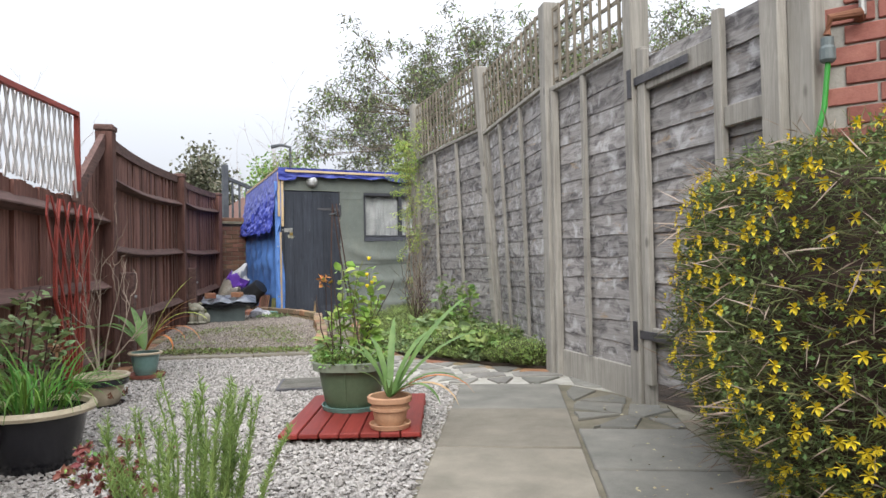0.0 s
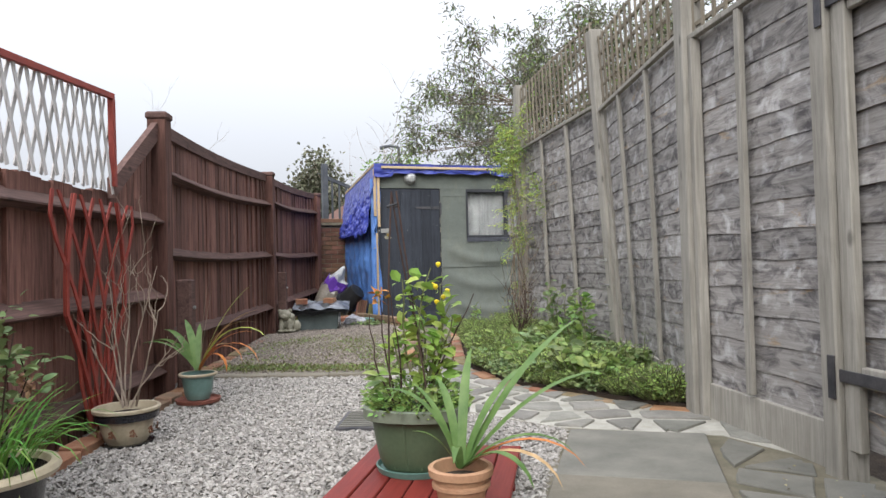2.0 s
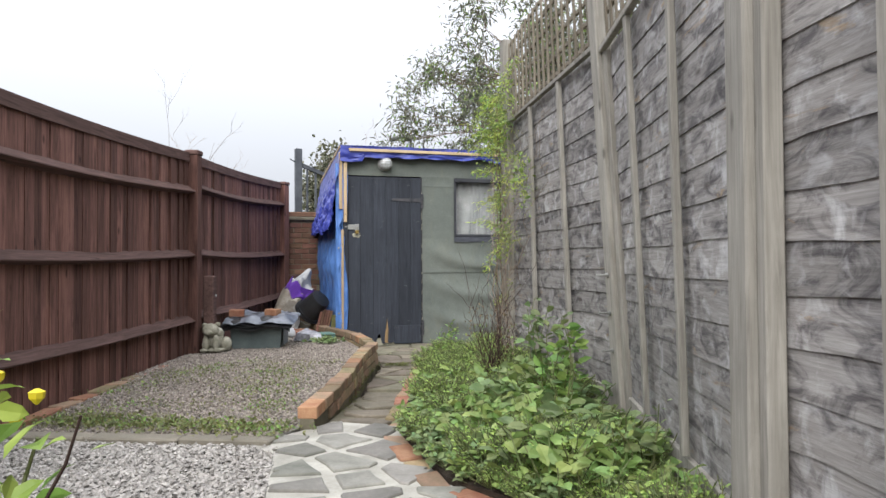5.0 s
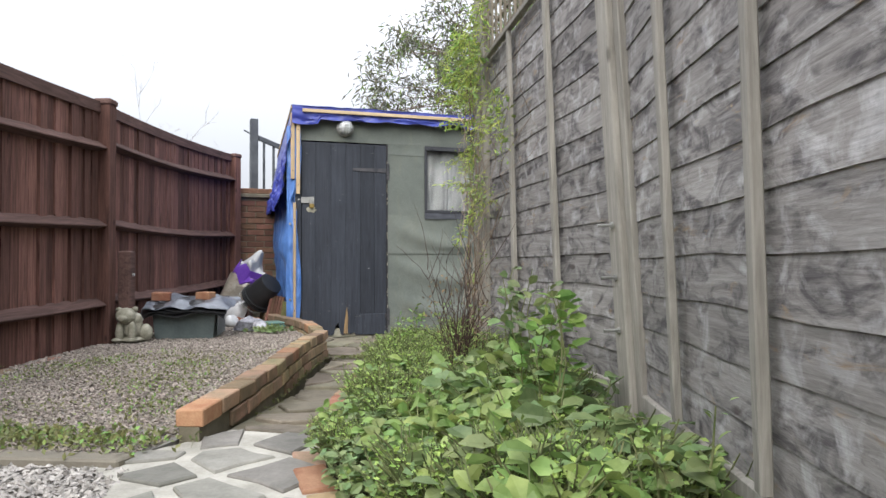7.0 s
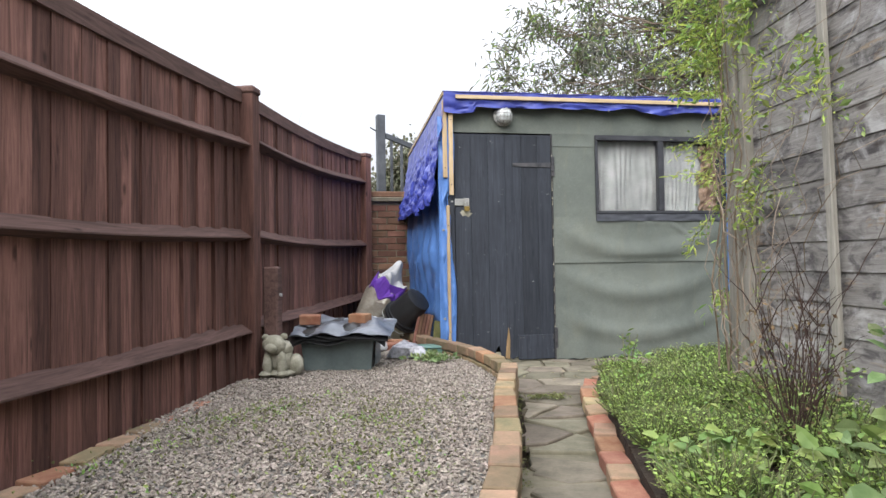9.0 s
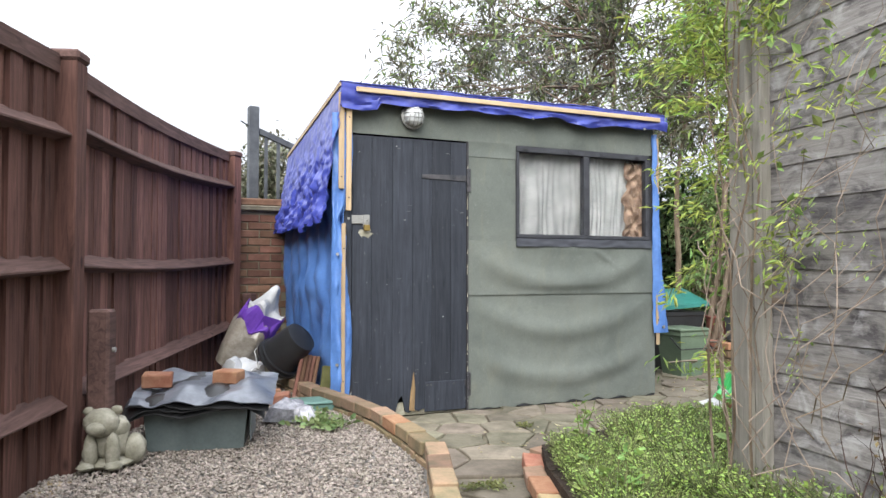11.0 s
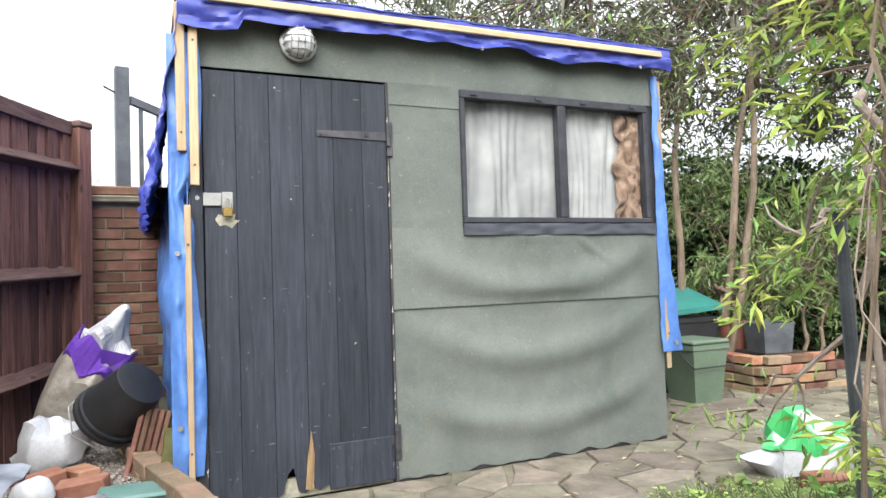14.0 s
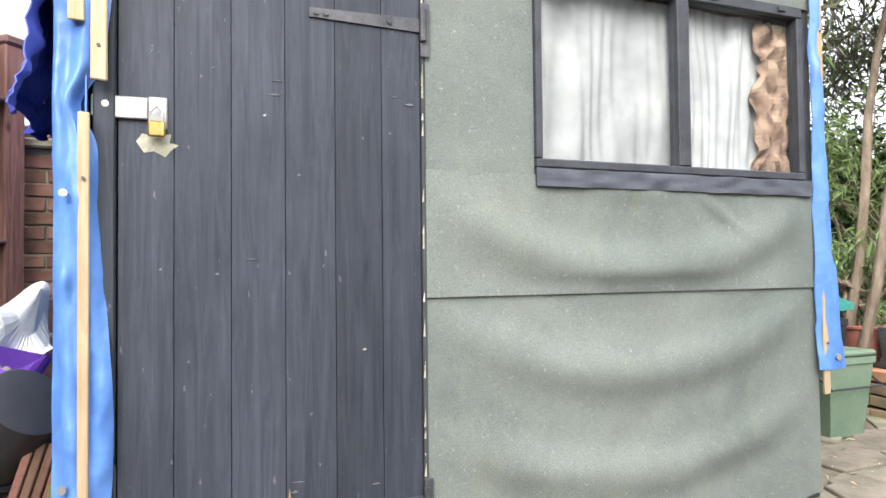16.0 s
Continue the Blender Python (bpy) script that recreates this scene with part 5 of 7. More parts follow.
cover = thing("drain_cover", "brown-grey ribbed inspection cover set in the gravel", "drain cover", "", along((-0.62, 4.42), (-0.18, 4.52), 0.0))
part("plate", Geo().cbox(0, 0.42, 0, 0.38, -0.03, 0.006, 0.003), "metal_dark", cover)
for k in range(9):
    part("rib", Geo().cbox(0.02, 0.40, 0.02 + k * 0.04, 0.036 + k * 0.04, 0.0065, 0.011, 0.001), "slab", cover)
kerb = thing("concrete_strip", "mossy concrete strip between the two gravels", "kerb", "", along((-2.28, 5.78), (-0.90, 6.06)), "structure")
for k in range(3):
    part("kerb_block", Geo().cbox(0.005 + k * 0.47, 0.465 + k * 0.47, -0.05, 0.05, -0.15, 0.012 + 0.003 * k, 0.008, jit=0.004), "slab_warm", kerb)
bk = thing("fence_foot_bricks", "line of old bricks along the foot of the dark fence", "brick edging", "", None)
line = [(-1.42, 3.35), (-2.03, 5.15), (-2.40, 5.95), (-3.18, 8.35)]
s_, L = 0.1, poly_len(line)[-1]
while s_ < L:
    (x, y), a = on_line(line, s_)
    ob = part("brick", random.choice(bred + bmossy), "", bk)
    ob.matrix_world = pose(x, y, 0.0 + random.uniform(-0.01, 0.006), random.uniform(-4, 4), random.uniform(-3, 3), math.degrees(a) + random.uniform(-4, 4))
    s_ += 0.225

# ---- trellises on the low left bay ----
wm = along(LEFT_1, LEFT_2)
wt = thing("white_trellis", "weathered white diamond trellis in a red frame above the fence", "trellis", "", wm)
part("frame_top", Geo().loft([[(x, -0.03, z), (x, -0.03, z + 0.028), (x, 0.0, z + 0.028), (x, 0.0, z)] for x, z in ((-3.2, 1.56), (-1.85, 1.645), (-0.75, 1.735))]), "red_paint", wt)
part("frame_end", Geo().loft([[(x, -0.03, z), (x + 0.03, -0.03, z), (x + 0.03, 0.0, z), (x, 0.0, z)] for x, z in ((-0.775, 1.735), (-0.76, 1.26))]), "red_paint", wt)
for k in range(26):
    x = -3.15 + k * 0.098
    zt = 1.56 + (x + 3.2) / 2.45 * 0.17
    for sgn, y in ((1, -0.012), (-1, 0.004)):
        x1 = x + sgn * 0.155
        if not (-3.2 < x1 < -0.74):
            continue
        dz = Vector((x1 - x, 0, 1.235 - zt)).normalized()
        n_ = Vector((-dz.z, 0, dz.x)) * 0.0115
        ring = lambda c: [tuple(Vector(c) + n_), tuple(Vector(c) - n_), tuple(Vector(c) - n_ + Vector((0, 0.006, 0))), tuple(Vector(c) + n_ + Vector((0, 0.006, 0)))]
        part("diagonal_lath", Geo().loft([ring((x, y, zt)), ring((x1, y, 1.235 + random.uniform(-0.02, 0.01)))]), "trellis_white", wt)
rt = thing("red_fan_trellis", "red painted expanding fan trellis leaning on the dark fence", "trellis", "", wm)
for k in range(6):
    for sgn, y in ((1, -0.075), (-1, -0.085)):
        rings, steps = [], 10
        c0 = k / 5
        for i in range(steps + 1):
            h = i / steps
            s = c0 + sgn * (h - 0.5) * 0.55
            s = abs(s) if s < 0 else (2 - s if s > 1 else s)
            u = -1.09 + (s - 0.5) * (0.16 + 0.86 * h ** 0.9)
            rings.append([(u - 0.012, y, 0.06 + 1.10 * h), (u + 0.012, y, 0.06 + 1.10 * h), (u + 0.012, y + 0.007, 0.06 + 1.10 * h), (u - 0.012, y + 0.007, 0.06 + 1.10 * h)])
        part("lath", Geo().loft(rings), "red_paint", rt)

# ---- clutter on the raised bed ----
st = thing("stone_statue", "weathered pale stone garden statue of a crouching beast beside the fence", "statue", "", pose(-3.13, 8.62, bed_z(0, 8.9), 0, 0, 20) @ Matrix.Diagonal((0.9, 0.9, 0.9, 1)))
g = Geo()
lumps = [((0, 0, 0.025), (0.13, 0.11, 0.03)), ((0.0, 0.02, 0.13), (0.10, 0.09, 0.12)), ((-0.02, -0.04, 0.23), (0.088, 0.08, 0.075)), ((-0.025, -0.115, 0.215), (0.045, 0.035, 0.034)), ((0.045, -0.08, 0.09), (0.034, 0.04, 0.10)), ((-0.06, -0.08, 0.09), (0.034, 0.04, 0.10)), ((-0.09, -0.02, 0.285), (0.028, 0.02, 0.024)), ((0.045, -0.02, 0.29), (0.028, 0.02, 0.024)),
         ((0.06, -0.11, 0.03), (0.04, 0.05, 0.022)), ((-0.07, -0.11, 0.03), (0.04, 0.05, 0.022)), ((0.12, 0.03, 0.08), (0.055, 0.06, 0.08)), ((0.0, 0.0, 0.20), (0.105, 0.07, 0.07))]
for (cx, cy, cz), (rx, ry, rz_) in lumps:
    pr = [(math.sin(math.pi * i / 8), -math.cos(math.pi * i / 8)) for i in range(9)]
    q = Geo().lathe([(max(r, 0.02), z) for r, z in pr], 14)
    g.add([(cx + x * rx * (1 + 0.35 * noise.noise(Vector((x * 3, y * 3, z * 3 + cx * 9)))), cy + y * ry, cz + z * rz_) for x, y, z in q.v], q.f)
part("statue", g, "stone_pale", st, smooth=True)

bx = thing("storage_box", "grey plastic storage box standing on the gravel", "storage box", "", along((-3.12, 8.83), (-2.63, 9.03), bed_z(0, 9)))
g = Geo().loft([[(0.03 - k, 0.03 - k, z), (0.49 + k, 0.03 - k, z), (0.49 + k, 0.37 + k, z), (0.03 - k, 0.37 + k, z)] for k, z in ((0, 0.0), (0.018, 0.20), (0.03, 0.20), (0.03, 0.23))])
part("body", g, "bin_grey", bx)
part("side_panel", Geo().cbox(0.518, 0.524, 0.06, 0.34, 0.03, 0.19, 0.002), "grey_plastic", bx)
sh = thing("plastic_sheets", "stack of folded black plastic sheets on the storage box", "plastic sheet", "", along((-3.12, 8.83), (-2.63, 9.03), bed_z(0, 9)))
for k in range(4):
    o = 0.02 * k
    def fn(a, b, k=k, o=o):
        x, y = -0.09 + o + 0.67 * a, -0.07 - o * 0.5 + 0.52 * b
        edge = max(0, -x) * 0.5 + max(0, x - 0.52) * 0.5 + max(0, -y) * 0.6
        return (x, y, 0.245 + 0.014 * k - edge * (1.1 - 0.2 * k) + 0.035 * noise.noise(Vector((x * 7, y * 7, k * 3))) + 0.014 * abs(noise.noise(Vector((x * 19, y * 19, k * 3)))) + 0.10 * b * 0.5)
    part("sheet", Geo().slab_grid(fn, 26, 20, (0, 0, -0.004)), "sheet_grey" if k > 2 else "black_plastic", sh, smooth=True)
for x, y, r in ((0.06, 0.10, 8), (0.40, 0.16, -22)):
    b = thing("loose_brick", "loose orange-brown brick weighing down plastic sheets", "brick", "bricks on the sheets", along((-3.12, 8.83), (-2.63, 9.03), bed_z(0, 9)) @ pose(x, y, 0.345, 3, 2, r))
    part("brick", Geo().cbox(-0.07, 0.07, -0.05, 0.05, -0.0325, 0.0325, 0.006, jit=0.004), "brick", b)

bag = thing("compost_bag", "clear and purple plastic compost bag slumped against the fence", "bag", "", pose(-3.80, 10.90, 0.14, 0, 32, 15) @ Matrix.Scale(0.86, 4))
def sack(pr, n, sx, sy, seed, amp):
    q = Geo().lathe(pr, n, None, sx, sy)
    q.v = [tuple(Vector(p) * (1 + amp * noise.noise(Vector(p) * 7 + Vector((seed, 0, 0))))) for p in q.v]
    return q
part("sack", sack([(0.05, 0), (0.21, 0.02), (0.26, 0.15), (0.265, 0.35), (0.25, 0.50), (0.19, 0.66), (0.10, 0.78), (0.01, 0.84)], 40, 0.76, 0.60, 3, 0.34), "bag_clear", bag, smooth=True)
q = sack([(0.258, 0.46), (0.253, 0.505), (0.222, 0.60)], 40, 0.79, 0.635, 3, 0.34)
part("purple_print", q, "purple", bag, "purple printed patch")
part("white_print", sack([(0.212, 0.62), (0.194, 0.665), (0.104, 0.785), (0.012, 0.85)], 40, 0.79, 0.635, 3, 0.34), "bag_white", bag, "white printed top")

bu = thing("black_bucket", "upturned black plastic bucket tilted on the brick curb", "bucket", "", pose(-3.22, 10.55, 0.27, 8, 50, 0) @ Matrix.Scale(0.84, 4))
part("bucket", Geo().lathe([(0.19, 0.0), (0.205, 0.005), (0.205, 0.03), (0.185, 0.035), (0.17, 0.15), (0.145, 0.34), (0.135, 0.345), (0.002, 0.345)], 32), "black_plastic", bu, smooth=True)
part("rim_ring", Geo().lathe([(0.187, 0.05), (0.199, 0.052), (0.199, 0.066), (0.184, 0.07)], 32, close=False), "black_plastic", bu, smooth=True)
part("handle", Geo().tube([(0.205, 0, 0.02), (0.16, -0.14, -0.03), (0, -0.215, -0.05), (-0.16, -0.14, -0.03), (-0.205, 0, 0.02)], 0.005, 6), "metal_grey", bu)

tile = thing("ridged_tile", "red-brown ridged timber offcut leaning on the curb", "timber offcut", "", pose(-3.02, 10.38, 0.02, -18, 14, 30))
for k in range(5):
    part("ridge", Geo().cbox(k * 0.03, k * 0.03 + 0.024, -0.012, 0.008, 0, 0.34, 0.004), "brick_brown", tile)
part("back", Geo().cbox(0, 0.15, 0.009, 0.022, 0, 0.34, 0.003), "brick_brown", tile)
lg = thing("mossy_board", "green mossy board leaning on the shed corner", "board", "", pose(-2.78, 10.26, -0.08, -8, 8, 30))
part("board", Geo().cbox(0, 0.10, 0, 0.02, 0, 0.36, 0.004, jit=0.004), "moss", lg)
tb_ = thing("teal_tub", "small pale teal plastic tub with a lid by the shed", "tub", "", pose(-2.72, 10.05, -0.05, 0, 0, 30))
part("tub", Geo().loft([[(-0.12, -0.07, 0), (0.12, -0.07, 0), (0.12, 0.07, 0), (-0.12, 0.07, 0)], [(-0.14, -0.09, 0.12), (0.14, -0.09, 0.12), (0.14, 0.09, 0.12), (-0.14, 0.09, 0.12)]]), "saucer_teal", tb_)
part("lid", Geo().cbox(-0.15, 0.15, -0.10, 0.10, 0.121, 0.145, 0.01), "saucer_teal", tb_)
for (x, y, s, nm) in ((-3.15, 9.98, 0.06, "white crumpled plastic bag beside the brick curb"), (-3.45, 10.42, 0.125, "white and yellow crumpled plastic sack by the curb"), (-3.60, 10.72, 0.08, "small white crumpled bag between sacks")):
    w = thing("white_bag", nm, "bag", "white bags by the curb", (x, y, bed_z(x, y)))
    part("sack", sack([(0.3 * s, 0), (s * 0.95, 0.01), (s * 1.1, s * 0.4), (s * 1.12, s * 0.8), (s * 0.95, s * 1.3), (s * 0.6, s * 1.7), (s * 0.2, s * 1.85)], 26, 1.15, 0.85, x * 5, 0.9), "bag_white", w, smooth=True)
for (x, y, r) in ((-3.02, 10.12, 20), (-3.16, 10.30, -35), (-3.28, 10.18, 60)):
    b = thing("loose_brick", "loose orange brick lying beside the white sacks", "brick", "bricks by the sacks", pose(x, y, bed_z(x, y) + 0.03, 4, -6, r))
    part("brick", Geo().cbox(-0.1, 0.1, -0.05, 0.05, -0.0325, 0.0325, 0.006, jit=0.004), "brick", b)
ft = thing("foil_wrapper", "crumpled silvery foil wrapper on the gravel", "litter", "", (-2.72, 9.72, bed_z(0, 9.7)))
part("foil", sack([(0.05, 0), (0.13, 0.01), (0.10, 0.06), (0.03, 0.09)], 30, 1, 1, 9, 1.2), "litter_grey", ft)
for i, (x, y, r) in enumerate(((-3.52, 9.75, 10), (-3.62, 10.0, 40))):
    l_ = thing("log_end", "mossy cut log lying at the fence foot", "log", "logs at the fence foot", pose(x, y, 0.09, 90, 0, r))
    part("log", Geo().lathe([(0.055, -0.15), (0.062, -0.13), (0.06, 0.13), (0.054, 0.15)], 14), "moss", l_)

# ---- patio corner beyond the shed ----
cad = thing("green_caddy", "green plastic garden caddy with a black handle", "bin", "", pose(-0.02, 12.95, -0.10, 0, 0, 35))
part("body", Geo().loft([[(-a, -a, z), (a, -a, z), (a, a, z), (-a, a, z)] for a, z in ((0.13, 0), (0.17, 0.40), (0.18, 0.405), (0.18, 0.44))]), "bin_green", cad)
part("lid", Geo().cbox(-0.185, 0.185, -0.185, 0.185, 0.442, 0.475, 0.012), "bin_green", cad)
part("handle", Geo().tube([(-0.19, -0.05, 0.38), (-0.2, -0.2, 0.28), (0.2, -0.2, 0.28), (0.19, -0.05, 0.38)], 0.007, 6), "black_plastic", cad)
rb = thing("recycling_box", "dark recycling box with an open teal lid", "bin", "", pose(-0.05, 13.55, -0.10, 0, 0, 30))
part("body", Geo().loft([[(-a, -a * 0.7, z), (a, -a * 0.7, z), (a, a * 0.7, z), (-a, a * 0.7, z)] for a, z in ((0.24, 0), (0.28, 0.55), (0.29, 0.56), (0.29, 0.60))]), "black_plastic", rb)
part("lid", Geo().loft([[(-0.3, -0.24, 0.62), (0.3, -0.24, 0.66), (0.3, -0.24, 0.70), (-0.3, -0.24, 0.66)], [(-0.3, 0.2, 0.78), (0.3, 0.2, 0.80), (0.3, 0.2, 0.84), (-0.3, 0.2, 0.82)]]), "lid_teal", rb, "teal plastic lid")
pl = thing("brick_planter", "low planter of loose stacked red and yellow bricks", "planter", "", pose(0.50, 13.16, -0.11, 0, 0, 28))
bpl = [brick_mesh("brick", m_, 0.215) for m_ in ("brick", "brick_mossy", "brick_mossy", "brick_brown")]
for r in range(4):
    for (x, y, a) in [(0.11 + 0.225 * k + (0.1 if r % 2 else 0), 0.05, 0) for k in range(3 if r % 2 else 4)] + [(0.05, 0.17 + 0.225 * k, 90) for k in range(4)]:
        ob = part("brick", random.choice(bpl), "", pl)
        ob.matrix_basis = pose(x, y, 0.035 + r * 0.078, random.uniform(-2, 2), random.uniform(-2, 2), a + random.uniform(-4, 4))
part("fill", Geo().box(0.11, 0.9, 0.11, 0.95, 0, 0.26), "soil", pl)
pp = thing("grey_planter", "square dark grey stone-effect planter on the bricks", "plant pot", "", pose(0.68, 13.52, 0.20, 0, 0, 20) @ Matrix.Diagonal((0.8, 0.8, 1, 1)))
part("body", Geo().loft([[(-a, -a, z), (a, -a, z), (a, a, z), (-a, a, z)] for a, z in ((0.15, 0), (0.175, 0.24), (0.16, 0.24), (0.155, 0.20))]), "planter_grey", pp)
bp2 = pot("brown_pot", "brown terracotta pot standing on the brick planter", (0.47, 13.78, 0.20), bowl(0.10, 0.14, 0.24), "terracotta_red", 24)
cb = thing("potting_bag", "green and white plastic potting compost bag on the paving", "bag", "", pose(0.17, 11.12, -0.10, 0, 0, 25))
part("sack", sack([(0.1, 0), (0.24, 0.01), (0.275, 0.07), (0.25, 0.15), (0.18, 0.21), (0.03, 0.24)], 30, 1.0, 0.6, 4, 0.6), "bag_white", cb, smooth=True)
part("green_print", sack([(0.262, 0.14), (0.195, 0.215), (0.09, 0.238)], 30, 1.0, 0.6, 4, 0.6), "green_print", cb, "green printed panel")
sk = thing("metal_stake", "grey metal pole leaning in the flower bed", "stake", "", None)
part("pole", Geo().tube([(-0.10, 9.72, -0.05), (-0.16, 9.65, 0.2), (-0.245, 9.50, 1.06)], [0.020, 0.020, 0.017], 10), "planter_grey", sk)
for i, (x, y, r) in enumerate(((-0.15, 10.15, 10), (0.08, 10.28, 24), (-0.05, 10.2, 15))):
    b = thing("loose_brick", "loose orange brick lying in the flower bed", "brick", "bricks in the bed", pose(x, y, (0.06, 0.055, 0.125)[i], 2, 3, r))
    part("brick", Geo().cbox(-0.1, 0.1, -0.05, 0.05, -0.0325, 0.0325, 0.006, jit=0.004), "brick", b)

# edging rolls under the jasmine
for i, (x, y) in enumerate(((1.70, 3.10), (1.68, 2.98), (1.67, 2.86), (1.66, 2.74), (1.65, 2.62))):
    e = thing("log_edging", "worn grey half-round edging post leaning by the jasmine", "edging", "edging posts by the jasmine", pose(x, y, -0.05, random.uniform(-12, 12), random.uniform(-20, -5), 0))
    part("post", Geo().lathe([(0.05, 0), (0.052, 0.13), (0.045, 0.15), (0.01, 0.152)], 12), "slab_warm", e)

# ---- beyond the fences ----
np_ = thing("dark_gate_post", "tall dark timber post with railings over the back wall", "post", "", along((-4.31, 12.26), (-3.3, 13.2)))
part("post", Geo().cbox(-0.05, 0.05, -0.05, 0.05, 0.0, 2.62, 0.006), "planter_grey", np_)
part("arm", Geo().tube([(-0.05, 0, 2.42), (-0.13, 0, 2.46)], 0.008, 6), "planter_grey", np_)
part("handrail", Geo().loft([[(x, -0.03, z), (x, 0.03, z), (x, 0.03, z + 0.06), (x, -0.03, z + 0.06)] for x, z in ((0.06, 2.34), (1.4, 1.86))]), "planter_grey", np_)
for k in range(9):
    x = 0.12 + k * 0.13
    part("baluster", Geo().box(x, x + 0.03, -0.015, 0.015, 1.2, 2.36 - x * 0.36), "planter_grey", np_)
lp = thing("street_lamp", "grey street lamp far beyond the gardens", "street lamp", "", (-7.6, 26.0, -0.2))
part("column", Geo().tube([(0, 0, 0), (0, 0, 4.9), (0, 0, 5.6)], [0.09, 0.06, 0.05], 8), "planter_grey", lp)
part("head", Geo().tube([(0.02, 0, 5.55), (-0.35, 0, 5.66), (-0.75, 0, 5.6)], [0.05, 0.06, 0.08], 8), "planter_grey", lp)


def far_house(x, y, w, d, h, rise, rz, label):
    t = thing("house", label, "house", "houses beyond the gardens", pose(x, y, -0.25, 0, 0, rz))
    part("wall", Geo().box(0, w, 0, d, 0, h), "render_wall", t)
    part("roof", Geo().add([(-0.3, -0.3, h), (w + 0.3, -0.3, h), (w + 0.3, d + 0.3, h), (-0.3, d + 0.3, h), (-0.3, d / 2, h + rise), (w + 0.3, d / 2, h + rise)], [(0, 1, 5, 4), (2, 3, 4, 5), (0, 4, 3), (1, 2, 5), (0, 3, 2, 1)]), "roof_tile", t)
    for k in range(int(w / 2.2)):
        wi = part("window", Geo().box(0.8 + k * 2.2, 1.8 + k * 2.2, -0.03, 0.0, h * 0.45, h * 0.75), "metal_dark", t)
    return t


far_house(-9.3, 22.5, 4.5, 5, 2.4, 1.2, -10, "low rendered house with a brown tiled roof behind the wall")
far_house(-16, 40, 9, 7, 3.0, 1.6, 5, "distant rendered house with a tiled roof beyond the fence")
far_house(5, 24, 12, 6, 1.8, 0.9, 0, "low building with a brown roof behind the hedge")
fw = thing("boundary_fence", "dark boundary fence behind the hedge", "fence", "", along((-0.5, 19.3), (9, 18.3)))
for k in range(30):
    part("board", Geo().box(k * 0.32, k * 0.32 + 0.31, 0, 0.02, -0.2, 1.75, jit=0.004), "slab", fw)
hb_ = part("house_back_wall", Geo().box(-4.5, 4.5, -2.4, -2.1, -0.2, 2.4), "brick_house")
tagged(hb_, "plain red brick wall of the house behind the garden", "wall", "", "structure")
hs_ = part("house_side_wall", Geo().box(3.2, 3.5, -2.1, 2.3, -0.2, 2.4), "brick_house")
tagged(hs_, "plain red brick side wall of the house", "wall", "", "structure")

# ---- plants ----


def curve_pts(a, b, bow, n=5, jit=0.0):
    a, b = Vector(a), Vector(b)
    d = b - a
    side = Vector((random.uniform(-1, 1), random.uniform(-1, 1), random.uniform(-0.3, 0.6))).normalized() * bow * d.length
    out = []
    for i in range(n + 1):
        t = i / n
        out.append(a + d * t + side * math.sin(math.pi * t) + Vector([random.uniform(-jit, jit) for _ in range(3)]) * (1 if 0 < i < n else 0))
    return out


def blade(g, base, yaw, length, width, arch, lift, n=7, twist=0.0):
    """One strap leaf with a folded midrib."""
    x, y, z = base
    c, s = math.cos(yaw), math.sin(yaw)
    rows, ang = [], lift
    px, pz = 0.0, 0.0
    for i in range(n + 1):
        t = i / n
        w = width * (0.6 + 0.8 * t) * (1 - t ** 2.2) ** 0.8 if t < 1 else 0.0005
        w = max(w, 0.0008)
        cx, cy, cz = x + c * px, y + s * px, z + pz
        sx, sy = -s * w, c * w
        rows.append([(cx - sx, cy - sy, cz + w * 0.35), (cx, cy, cz), (cx + sx, cy + sy, cz + w * 0.35)])
        ang -= arch / n * (0.4 + 1.4 * t)
        px += math.cos(ang) * length / n
        pz += math.sin(ang) * length / n
    v = [p for r in rows for p in r]
    f = []
    for i in range(n):
        for j in range(2):
            f.append((i * 3 + j, i * 3 + j + 1, (i + 1) * 3 + j + 1, (i + 1) * 3 + j))
    g.add(v, f)


def spiky(name, label, at, blades, seed, tall=0.0):
    random.seed(seed)
    t = thing(name, label, "plant", "", at)
    for (yaw, length, width, arch, lift, mat) in blades:
        g = Geo()
        blade(g, (0.01 * math.cos(yaw), 0.01 * math.sin(yaw), tall), yaw, length, width, arch, lift, 9)
        part("leaf", g, mat, t, smooth=True)
    return t


# spiky plant on the decking
S, Y = "leaf_spike", "straw_leaf"
spiky("spiky_plant", "green strap-leaved plant with dying tips in the terracotta pot", (0.285, 3.36, 0.17), [
    (0.75, 0.634, 0.0233, 0.50, 0.98, S), (0.5, 0.561, 0.0219, 0.75, 0.85, S), (1.6, 0.40, 0.0189, 0.75, 1.40, S), (2.2, 0.33, 0.0175, 0.95, 1.35, S),
    (3.0, 0.403, 0.0175, 1.55, 1.35, S), (2.6, 0.317, 0.0146, 0.75, 1.2, S), (0.15, 0.390, 0.0175, 1.55, 0.8, S), (-0.2, 0.366, 0.0175, 1.75, 0.7, Y), (0.0, 0.415, 0.0146, 1.55, 0.75, "orange_leaf"),
    (-0.5, 0.317, 0.0175, 1.85, 0.8, S), (3.6, 0.195, 0.0146, 1.05, 1.2, S), (-1.4, 0.268, 0.0161, 1.45, 1.0, S), (0.95, 0.46, 0.0189, 1.0, 1.15, S)], 3)
